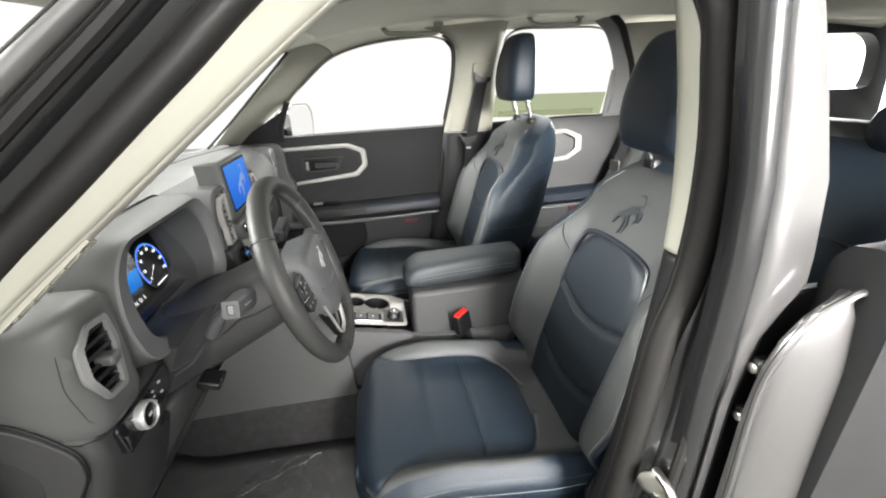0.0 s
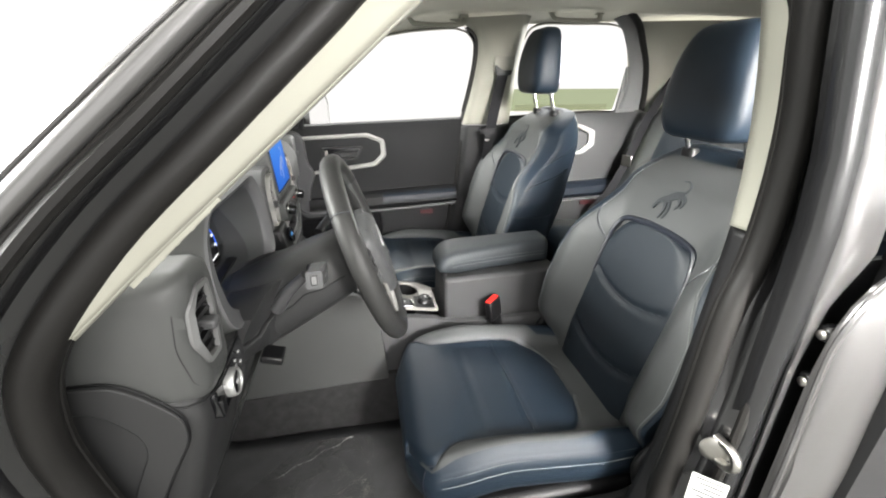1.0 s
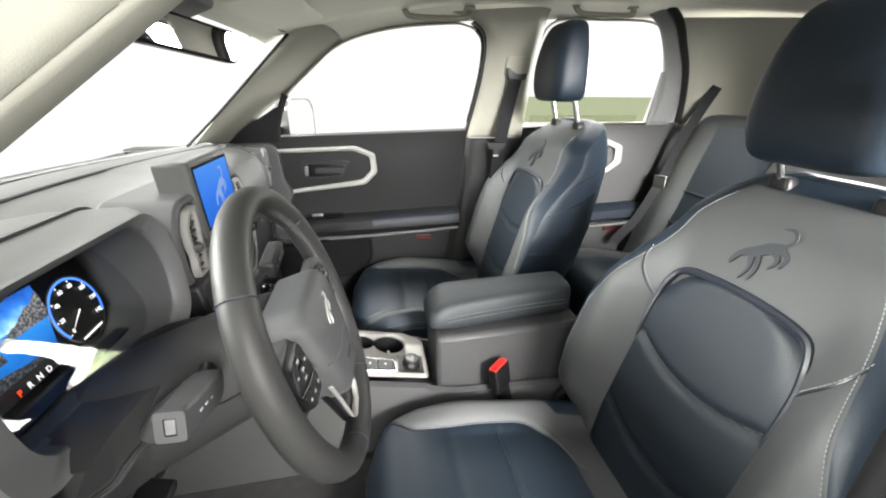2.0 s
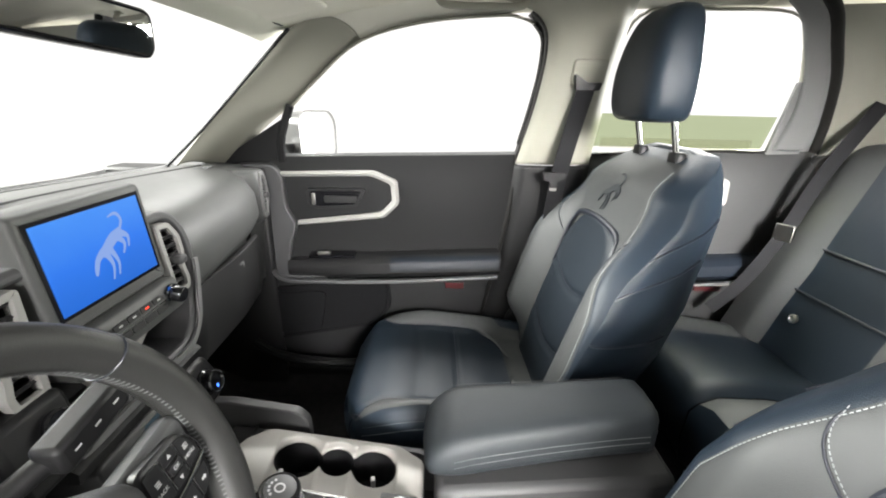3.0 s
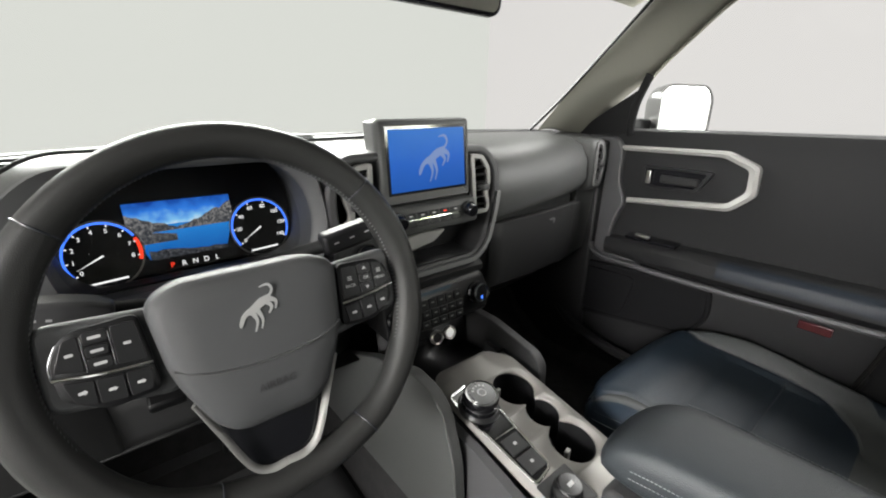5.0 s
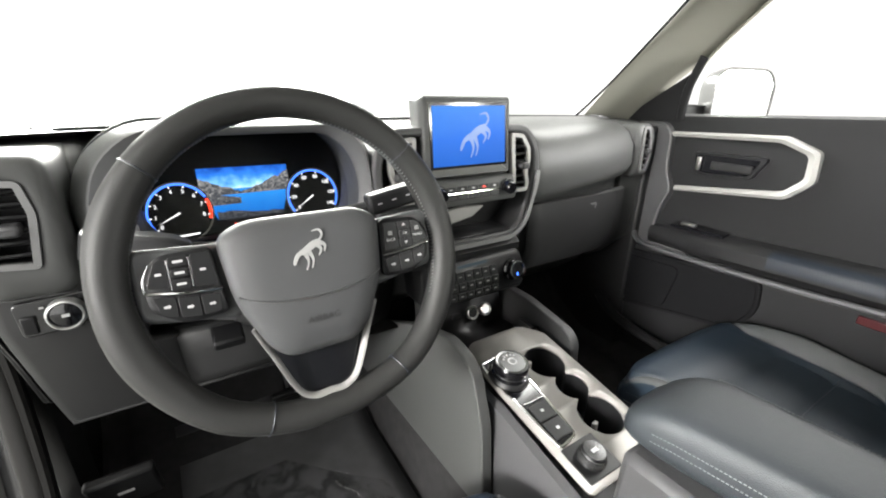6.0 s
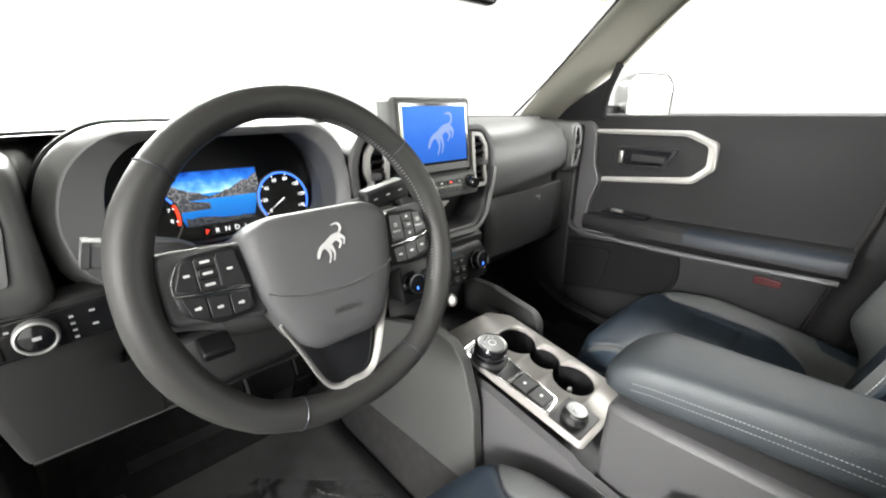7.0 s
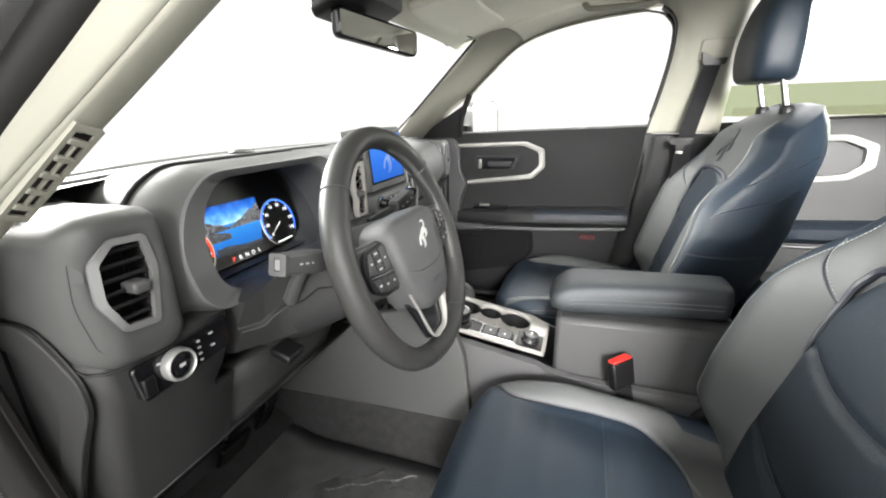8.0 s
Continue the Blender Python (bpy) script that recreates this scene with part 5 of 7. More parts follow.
part("column_lower_cover", loft(secs), M_LOWER, col, "dark grey lower column cover", angle=28)
part("cover_seam", sweep([(x - 0.001, b[0] + 0.004, b[1] + 0.002) for x, a, b, c, d in half], 0.0016, 6), M_BLACK, col, "black joint of the two shells")
st = part("indicator_stalk", sweep(smooth_line([(-0.440, 0.875, 1.040), (-0.475, 0.864, 1.050), (-0.50, 0.857, 1.058)], 4), 0.0085, 12), M_DARK, col, "black indicator stalk")
stalk_at = Matrix.Translation((-0.534, 0.853, 1.067)) @ Matrix.Rotation(0.25, 4, "Y")
head = part("stalk_end", moved(loft([[(x, a, b), (x, -a, b), (x, -a, -b), (x, a, -b)] for x, a, b in ((-0.033, 0.0115, 0.0130), (-0.005, 0.0130, 0.0140), (0.020, 0.0140, 0.0160), (0.042, 0.0130, 0.0150), (0.060, 0.0090, 0.0100))]), stalk_at), M_CONS, st, "mid grey square stalk end", bevel=0.004)
part("stalk_tip", moved(ring_prism(rounded(rect(-0.0125, 0.0125, -0.0135, 0.0135), 0.004), rounded(rect(-0.0052, 0.0052, -0.0080, 0.0080), 0.002), lambda u, v, w: (-0.0365 + w, u, v), 0.006), stalk_at), M_CONS, head, "pale grey tip round the button")
part("stalk_button", moved(box(-0.0368, -0.030, -0.0042, 0.0042, -0.0068, 0.0068), stalk_at), M_LIPB, head, bevel=0.001)
for k in range(3):
    part("stalk_print", moved(box(-0.012 + 0.012 * k, -0.006 + 0.012 * k, -0.01385, -0.01345, -0.0012, 0.0012), stalk_at), M_PRINT, head, smooth=False)
part("stalk_root", sweep([(-0.452, 0.942, 0.968), (-0.462, 0.918, 1.005), (-0.480, 0.880, 1.045)], [0.013, 0.011, 0.008], 10), M_CONS, col, "grey root of the stalk", angle=60)
st = part("wiper_stalk", sweep([(-0.31, 0.87, 1.062), (-0.262, 0.85, 1.076)], 0.009, 12), M_DARK, col, "black wiper stalk")
part("stalk_end", moved(box(-0.037, 0.037, -0.012, 0.012, -0.014, 0.014), Matrix.Translation((-0.230, 0.842, 1.086)) @ Matrix.Rotation(-0.17, 4, "Y")), M_DARK, st, bevel=0.005)
for k in range(3):
    part("stalk_print", moved(box(-0.0032, 0.0032, -0.0126, -0.0122, -0.0008, 0.0008), Matrix.Translation((-0.252 + 0.021 * k, 0.842, 1.083 + 0.004 * k)) @ Matrix.Rotation(-0.17, 4, "Y")), M_PRINT, st, smooth=False)
tagged(part("column_lever", moved(box(-0.022, 0.022, -0.02, 0.02, -0.008, 0.008), Matrix.Translation((-0.455, 0.962, 0.872)) @ Matrix.Rotation(0.3, 4, "X")), M_BLACK, col, "black tilt lever", bevel=0.004))

# start button
sb = part("start_button", disc_stack([(0.019, 0), (0.019, 0.004), (0.0165, 0.006), (0.0155, 0.003), (0.0, 0.003)], facing((-0.145, 0.957, 1.003), (0, -1, 0.25)), 32, False), M_GLOSS, dash, "black start button with lit lines")
part("start_print", moved(box(-0.010, 0.010, -0.003, 0.003, 0.0035, 0.0042), facing((-0.145, 0.957, 1.004), (0, -1, 0.25))), glow("lit_dim_blue", (0.05, 0.25, 0.6), 0.5), sb, smooth=False)
part("start_panel", moved(box(-0.055, 0.030, 0.0, 0.06, -0.055, 0.035), Matrix.Translation((-0.145, 0.962, 1.0)) @ Matrix.Rotation(-0.2, 4, "X")), M_DARK, dash, "dark start button panel", bevel=0.008)

# ---- centre stack ----
RO = rounded([(-0.165, 1.165), (0.160, 1.165), (0.196, 1.115), (0.196, 1.050), (0.165, 0.955), (0.125, 0.922), (-0.125, 0.922), (-0.165, 0.955), (-0.196, 1.050), (-0.196, 1.115)], 0.03, 5)
RI = rounded([(-0.155, 1.150), (0.150, 1.150), (0.176, 1.110), (0.176, 1.052), (0.146, 0.968), (0.115, 0.944), (-0.115, 0.944), (-0.146, 0.968), (-0.176, 1.052), (-0.176, 1.110)], 0.03, 5)


def stack(u, v, w):
    return (u, 0.985 + w + 0.06 * (v - 1.05), v)


part("stack_ring", ring_prism(RO, RI, stack, 0.12), M_CONS, dash, "dark grey stack surround", bevel=0.006)
R2O, R2I = inset(RO, 0.004), inset(RO, 0.014)
low = [k for k in range(len(R2O)) if R2O[k][0] > -0.12 and (R2O[k][1] < 1.07) and R2O[k][0] > -0.13]
part("stack_trim", loft([[stack(*R2O[k], -0.002), stack(*R2O[k], -0.007), stack(*R2I[k], -0.007), stack(*R2I[k], -0.002)] for k in low]), M_RING, dash, "dark silver trim line")
part("stack_face", prism(inset(RI, -0.002), lambda u, v, w: stack(u, v, w + (0.030 if v > 1.0 else 0.07)), 0.02), M_DARK, dash, "dark stack face")
part("tray_floor", loft([[stack(u, 0.946 - 0.002 * abs(u), w) for u in (-0.12, 0.0, 0.12)] for w in (0.002, 0.10)], False), M_BLACK, dash, "black tray", solid=0.004)
part("tray_trim", prism([(-0.075, 1.005), (-0.005, 1.012), (0.045, 1.008), (0.015, 0.988), (-0.06, 0.975)], lambda u, v, w: stack(u, v, w), 0.01), M_SILVER, dash, "silver trim blade", bevel=0.003)
VR = [(0.108, 1.150), (0.140, 1.147), (0.160, 1.120), (0.162, 1.090), (0.154, 1.070), (0.160, 1.045), (0.155, 1.028), (0.116, 1.028)]
vent("centre_vent", VR, lambda u, v, w: stack(u, v, w - 0.006), 0.012, 7, (0.144, 1.082), dash, wide=0.008)
vent("centre_vent", [(-0.004 - u, v) for u, v in VR], lambda u, v, w: stack(u, v, w - 0.006), 0.012, 7, (-0.148, 1.082), dash, wide=0.008)


def scr(u, v, w):
    return (u, 1.000 + 0.09 * (v - 1.2) + w, v)


SO = rounded(rect(-0.097, 0.103, 1.072, 1.218), 0.010)
su = part("screen_housing", loft([[scr(u, v, 0.05) for u, v in inset(SO, 0.006)], [scr(u, v, 0.012) for u, v in SO], [scr(u, v, -0.006) for u, v in SO], [scr(u, v, -0.010) for u, v in inset(SO, 0.004)], [scr(u, v, -0.0095) for u, v in inset(SO, 0.010)]]), M_DASH, dash, "dark grey screen housing", angle=50)
part("screen_bezel", prism(rect(-0.0845, 0.0935, 1.090, 1.207), lambda u, v, w: scr(u, v, w - 0.0105), 0.002), M_GLOSS, su, smooth=False)
sc = part("screen", prism(rect(-0.079, 0.088, 1.095, 1.202), lambda u, v, w: scr(u, v, w - 0.0115), 0.0012), M_SCREEN, su, "lit blue touch screen", smooth=False)
mark("screen_mark", 0.082, facing(scr(0.016, 1.148, -0.0120), (0, -1, 0.09)), 0.0004, glow("lit_grey_mark", (0.13, 0.20, 0.40), 0.9), sc)
# radio strip
RS = rounded(rect(-0.104, 0.110, 1.022, 1.069), 0.010)
rs = part("radio_strip", loft([[stack(u, v, 0.03) for u, v in RS], [stack(u, v, -0.012 + 0.20 * (1.069 - v) * -1) for u, v in RS], [stack(u, v, -0.0145 - 0.20 * (1.069 - v)) for u, v in inset(RS, 0.003)]]), M_DASH, dash, "dark grey radio control strip", angle=50)


def rsp(u, v, w):
    return stack(u, v, w - 0.0145 - 0.20 * (1.069 - v))


bw = 0.0245
for k in range(5):
    u0 = -0.062 + k * 0.026
    part("radio_button", prism(rounded(rect(u0, u0 + bw, 1.048, 1.057), 0.002), rsp, -0.002), M_DARK, rs, bevel=0.001)
    part("radio_button", prism(rounded(rect(u0, u0 + bw, 1.033, 1.042), 0.002), rsp, -0.002), M_DARK, rs, bevel=0.001)
    part("button_print", prism(rect(u0 + 0.009, u0 + 0.0155, 1.0515, 1.0535), lambda u, v, w: rsp(u, v, w - 0.0022), 0.0004), M_GRED if k == 3 else M_PRINT, rs, smooth=False)
part("strip_line", prism(rect(-0.066, 0.070, 1.0443, 1.0455), lambda u, v, w: rsp(u, v, w - 0.001), 0.002), M_CHROME, rs, smooth=False)
for ux in (-0.078, 0.086):
    kf = facing(rsp(ux, 1.049, 0.002), (0, -1, -0.15))
    kb = part("radio_knob", disc_stack([(0.0145, 0), (0.0145, 0.004), (0.0125, 0.006), (0.0122, 0.020), (0.0105, 0.022)], kf, 32), M_GLOSS, rs, "black round knob")
    part("knob_ring", disc_stack([(0.0149, 0.003), (0.0149, 0.006), (0.013, 0.0065)], kf, 32, False), M_CHROME, kb)

# climate panel
def clim(u, v, w):
    return (u, 0.958 + w + 0.25 * (0.86 - v) * -1, v)


CO = rounded([(-0.115, 0.902), (0.135, 0.902), (0.150, 0.860), (0.140, 0.818), (-0.115, 0.818)], 0.014)
cp = part("climate_panel", loft([[clim(u, v, 0.08) for u, v in CO], [clim(u, v, 0.004) for u, v in CO], [clim(u, v, 0.0) for u, v in inset(CO, 0.004)]]), M_BLACK, dash, "black climate control panel", angle=50)
part("climate_upper", loft([[(x, 0.985, 0.925), (x, 0.972, 0.915), (x, 0.974, 0.900), (x, 1.02, 0.90)] for x in (-0.13, 0.14)]), M_DARK, dash)
part("climate_display", prism(rect(-0.03, 0.045, 0.887, 0.893), lambda u, v, w: clim(u, v, w - 0.001), 0.001), glow("dim_display", (0.12, 0.2, 0.25), 0.10), cp, smooth=False)
for r_, (v0, v1) in enumerate(((0.862, 0.880), (0.842, 0.858), (0.824, 0.838))):
    for k in range(6):
        u0 = -0.058 + 0.0215 * k + (0.004 if r_ == 1 else 0)
        part("climate_button", prism(rounded(rect(u0, u0 + 0.019, v0, v1), 0.002), clim, -0.0025), M_BLACK, cp, bevel=0.001)
        part("button_print", prism(rect(u0 + 0.006, u0 + 0.013, (v0 + v1) / 2 - 0.0012, (v0 + v1) / 2 + 0.0012), lambda u, v, w: clim(u, v, w - 0.0029), 0.0003), M_RING, cp, smooth=False)
for ux in (-0.088, 0.110):
    kf = facing(clim(ux, 0.860, 0.002), (0, -1, 0.25))
    kb = part("climate_knob", disc_stack([(0.024, 0), (0.024, 0.006), (0.021, 0.009), (0.020, 0.022), (0.0175, 0.024), (0.016, 0.021)], kf, 36), M_GLOSS, cp, "black temperature knob")
    part("knob_ring", disc_stack([(0.0202, 0.021), (0.0197, 0.0245), (0.0178, 0.0247)], kf, 36, False), M_CHROME, kb)
    part("knob_light", moved(box(-0.002, 0.002, -0.012, -0.006, 0.0212, 0.0218), kf), M_GBLUE, kb, smooth=False)

# ---- steering wheel ----
wheel = empty("steering_wheel", "black leather steering wheel with silver lower spoke", "steering wheel", tuple(WC))


def wp(u, v, w=0.0):
    return WC + Vector((1, 0, 0)) * u + WU * v + WN * w


def rim_point(a):
    c, s = math.cos(a), math.sin(a)
    v = 0.1760 * s
    if s < -0.80:
        v = -0.1760 * 0.80 + (v + 0.1760 * 0.80) * 0.80
    return wp(0.1760 * c, v, 0)


rings = []
N = 96
for k in range(N):
    a = 2 * math.pi * k / N
    p = rim_point(a)
    d = (p - WC).normalized()
    fat = 1.0 + 0.10 * math.exp(-((abs(math.atan2(math.sin(a), abs(math.cos(a)))) - 0.35) / 0.25) ** 2)
    rings.append([p + d * (0.0168 * fat * math.cos(q)) + WN * (0.0190 * math.sin(q)) for q in (2 * math.pi * j / 14 for j in range(14))])
bm = loft(rings + [rings[0]], True, False)
bmesh.ops.remove_doubles(bm, verts=bm.verts, dist=1e-6)
M_WHEELL = material("black_wheel_leather", (0.020, 0.020, 0.0195), 0.44, grain=0.18, grain_size=1300, kind="cells", vary=0.1, spec=0.20)
M_HUB = material("hub_plastic", (0.046, 0.047, 0.048), 0.46, grain=0.5, grain_size=1300, vary=0.06, spec=0.25)
rim = part("rim", bm, M_WHEELL, wheel, "black leather wheel rim")
for a in (40, 140, 248, 300):
    a = radians(a)
    p = rim_point(a)
    d = (p - WC).normalized()
    part("rim_seam", sweep([p + d * (0.0172 * math.cos(q)) + WN * (0.0194 * math.sin(q)) for q in (2 * math.pi * j / 20 for j in range(20))], 0.0009, 6, True), M_PIPING, rim)
for a0, a1 in ((-25, 78), (102, 205)):
    for k in range(int((a1 - a0) * 0.62)):
        a = radians(a0 + k / 0.62)
        p = rim_point(a)
        d = (p - WC).normalized()
        q = p - d * 0.0166 + WN * 0.004
        tg = Vector((0, 0, 0)) + (rim_point(a + 0.01) - p).normalized()
        if k == 0:
            bmst = bmesh.new()
        for off in (-1, 1):
            v = [bmst.verts.new(q + tg * x + WN * (y * off) - d * 0.0009) for x, y in ((-0.0012, 0.0), (0.0004, 0.0), (0.0016, 0.0045), (0.0, 0.0045))]
            bmst.faces.new(v)
    part("rim_stitching", bmst, M_STITCHD, rim, "grey stitching", smooth=False)
HUB = rounded([(-0.086, 0.040), (-0.060, 0.054), (0.060, 0.054), (0.086, 0.040), (0.078, -0.030), (0.054, -0.082), (0.036, -0.097), (-0.036, -0.097), (-0.054, -0.082), (-0.078, -0.030)], 0.02, 5)
part("hub_cover", loft([[wp(u * 0.98, v, -0.03) for u, v in HUB], [wp(u, v, 0.0) for u, v in HUB], [wp(u * 0.995, -0.02 + (v + 0.02) * 0.995, 0.014) for u, v in HUB], [wp(u * 0.96, -0.02 + (v + 0.02) * 0.96, 0.022) for u, v in HUB], [wp(u * 0.86, -0.02 + (v + 0.02) * 0.86, 0.0275) for u, v in HUB], [wp(u * 0.6, -0.02 + (v + 0.02) * 0.6, 0.0305) for u, v in HUB], [wp(u * 0.2, -0.02 + (v + 0.02) * 0.2, 0.031) for u, v in HUB]]), M_HUB, wheel, "dark grey airbag cover", angle=70)
part("hub_crease", sweep(smooth_line([wp(-0.074, -0.022, 0.0235), wp(-0.045, -0.032, 0.0300), wp(0, -0.036, 0.0310), wp(0.045, -0.032, 0.0300), wp(0.074, -0.022, 0.0235)], 5), 0.0022, 8, flat=0.5), M_HUB, wheel)
mark("hub_mark", 0.041, facing(wp(-0.001, 0.013, 0.0305), WN, WU), 0.002, M_BADGE, wheel)
words("hub_word", "AIRBAG", 0.010, facing(wp(0.002, -0.060, 0.0305), WN, WU), M_HUBTXT, wheel, 0.0006)
part("horn_mark", ring_prism(rounded(rect(-0.006, 0.006, -0.004, 0.004), 0.001), rounded(rect(-0.0048, 0.0048, -0.0028, 0.0028), 0.001), lambda u, v, w: wp(u - 0.052, v + 0.012, 0.0285 + w), 0.001), M_HUBTXT, wheel)
for s in (-1, 1):
    arm = [(0.060 * s, 0.034), (0.158 * s, 0.040), (0.158 * s, -0.030), (0.070 * s, -0.045)]
    part("spoke", loft([[wp(u, v, w) for u, v in rounded(arm, 0.012)] for w in (-0.016, 0.004)]), M_HUB, wheel, "dark grey wheel spoke", bevel=0.005)
    pad = rounded([(0.089 * s, 0.034), (0.137 * s, 0.031), (0.150 * s, 0.012), (0.147 * s, -0.020), (0.120 * s, -0.037), (0.083 * s, -0.034)], 0.008)
    pb = part("button_pad", loft([[wp(u, v, 0.003) for u, v in pad], [wp(u, v, 0.010) for u, v in pad], [wp(u, v, 0.012) for u, v in inset(pad, 0.003)]]), M_BLACK, wheel, "black button pad", angle=50)
    keys = ([(0.129, -0.001), (0.147, 0.003), (0.138, 0.026), (0.129, 0.028)], rect(0.111, 0.1265, 0.0185, 0.0285), rect(0.1115, 0.1260, 0.0085, 0.0170), rect(0.111, 0.1265, -0.003, 0.007), [(0.089, -0.005), (0.1085, -0.003), (0.1085, 0.0285), (0.092, 0.029)],
            [(0.126, -0.0095), (0.144, -0.006), (0.139, -0.024), (0.126, -0.029)], [(0.107, -0.0115), (0.1245, -0.0098), (0.1245, -0.030), (0.107, -0.032)], [(0.088, -0.0135), (0.1055, -0.0118), (0.1055, -0.032), (0.090, -0.031)])
    for k, o in enumerate(keys):
        o = rounded([(s * a, b) for a, b in o], 0.0022, 3)
        lift = 0.0035 if k == 2 else 0.002
        part("wheel_button", prism(o, lambda u, v, w: wp(u, v, 0.0115 + w), lift), M_KEY, pb, bevel=0.0006)
        mu, mv = sum(a for a, b in o) / len(o), sum(b for a, b in o) / len(o)
        at = facing(wp(mu, mv, 0.0118 + lift), WN, WU)
        if s > 0 and k in (0, 2, 4):
            words("button_word", ("MENU", "", "OK", "", "BACK")[k], 0.0046, at @ Matrix.Translation((0, -0.005 if k != 2 else 0, 0)), M_PRINT, pb, 0.0001)
        if s > 0 and k in (1, 3):
            d = 1 if k == 1 else -1
            part("button_print", prism([(-0.0022, -0.0012 * d), (0.0022, -0.0012 * d), (0, 0.0024 * d)], lambda u, v, w: at @ Vector((u, v, w)), 0.0002), M_PRINT, pb, smooth=False)
        elif s > 0 and k in (0, 4):
            for b in range(3):
                part("button_print", prism(rect(-0.0026, 0.0026, 0.0012 + 0.0017 * b, 0.0020 + 0.0017 * b), lambda u, v, w: at @ Vector((u, v, w)), 0.0002), M_PRINT, pb, smooth=False)
        elif k != 2 or s < 0:
            wide = 0.0042 if k in (1, 2, 3) else 0.0026
            part("button_print", prism(rounded(rect(-wide, wide, -0.0012, 0.0012), 0.0008, 2), lambda u, v, w: at @ Vector((u, v, w)), 0.0002), M_PRINT, pb, smooth=False)
            if k > 4:
                part("button_print", prism([(0.0012, -0.0022), (0.0034, 0), (0.0012, 0.0022)], lambda u, v, w: at @ Vector((u, v, w + 0.0001)), 0.0002), M_PRINT, pb, smooth=False)
    for uu in (0.1275, 0.1098):
        part("key_line", sweep([wp(s * uu, -0.002, 0.0135), wp(s * uu, 0.026, 0.0135)], 0.0005, 6), M_SMOKE, pb)
    part("pad_trim", sweep(smooth_line([wp(0.086 * s, -0.0092, 0.0138), wp(0.118 * s, -0.0068, 0.0142), wp(0.149 * s, -0.0015, 0.0125)], 4), 0.0014, 8), M_CHROME, pb, "silver trim line")
    part("pad_edge", sweep(smooth_line([wp(0.149 * s, -0.001, 0.0125), wp(0.1485 * s, 0.010, 0.0125), wp(0.142 * s, 0.024, 0.0125)], 4), 0.0007, 6), M_SMOKE, pb)
# lower spoke
lp = part("lower_spoke", loft([[wp(u, v, w) for u, v in rounded([(-0.060, -0.07), (-0.030, -0.150), (0.030, -0.150), (0.060, -0.07)], 0.01)] for w in (-0.012, -0.002)]), M_GLOSS, wheel, "gloss black lower spoke", bevel=0.003)
for s in (-1, 1):
    ln = smooth_line([wp(-0.066 * s, -0.058, 0.010), wp(-0.052 * s, -0.092, 0.008), wp(-0.034 * s, -0.136, 0.004), wp(-0.018 * s, -0.149, 0.003), wp(0.0, -0.149, 0.003)], 5)
    part("spoke_trim", sweep(ln, 0.0045, 8, flat=0.5), M_SILVER, lp, "satin silver spoke trim")

# ---- centre console ----
cons = empty("centre_console", "dark centre console with a silver shifter plate", "console")


def plate_z(y):
    return 0.688 + 0.17 * (y - 0.577)


rows = []
for y, xl, xr, top in ((0.16, -0.088, 0.150, 0.66), (0.50, -0.088, 0.150, 0.665), (0.565, -0.088, 0.150, 0.676), (0.58, -0.086, 0.150, 0.684), (0.75, -0.084, 0.150, 0.713), (0.90, -0.095, 0.150, 0.737), (0.94, -0.10, 0.150, 0.74)):
    rows.append([(xl - 0.014, y, 0.505), (xl - 0.008, y, 0.56), (xl, y, top - 0.04), (xl + 0.006, y, top - 0.008), (xl + 0.020, y, top - 0.003), (xl + 0.024, y, top - 0.09), (xr - 0.026, y, top - 0.09), (xr - 0.022, y, top - 0.003), (xr - 0.006, y, top - 0.008), (xr, y, top - 0.04), (xr + 0.008, y, 0.56), (xr + 0.014, y, 0.505)])
part("console_body", loft(rows), M_CONS, cons, "dark grey console body", angle=50)
# flared side panels ahead of the plate
for s, xo in ((-1, -0.118), (1, 0.172)):
    outl = [(0.752, 0.690), (0.782, 0.776), (0.812, 0.800), (0.87, 0.806), (1.0, 0.770), (1.18, 0.690), (1.40, 0.64), (1.40, 0.505), (0.735, 0.505)]
    if s > 0:
        outl = [(0.80, 0.738), (0.82, 0.760), (0.945, 0.780), (1.12, 0.77), (1.40, 0.70), (1.40, 0.505), (0.79, 0.505)]
    part("console_side", prism(rounded(outl, 0.012, 3), lambda u, v, w, xo=xo: (xo + w - (0.0 if u < 0.9 else (u - 0.9) * 0.06 * (-1 if xo > 0 else 1)), u, v), -s * 0.022), M_DASH if s < 0 else M_LOWER, cons, "grey console side panel", bevel=0.006)
# silver plate with openings made as a frame of pieces
def pl(x, y, w=0.0):
    return (x, y, plate_z(y) + w)


PL = rounded([(-0.062, 0.570), (0.094, 0.570), (0.124, 0.62), (0.126, 0.86), (0.090, 0.900), (-0.040, 0.900), (-0.066, 0.872)], 0.010)
CUPS = [(0.066, 0.795, 0.040), (0.066, 0.660, 0.040), (0.070, 0.7275, 0.031)]


def cup_span(y):
    lo, hi = 1e9, -1e9
    for cx, cy, r in CUPS:
        if abs(y - cy) < r:
            d = math.sqrt(r * r - (y - cy) ** 2)
            lo, hi = min(lo, cx - d), max(hi, cx + d)
    return lo, hi


def plate_span(y):
    xs_ = []
    for i in range(len(PL)):
        (x0, y0), (x1, y1) = PL[i], PL[(i + 1) % len(PL)]
        if (y0 - y) * (y1 - y) <= 0 and y0 != y1:
            xs_.append(x0 + (x1 - x0) * (y - y0) / (y1 - y0))
    return min(xs_), max(xs_)


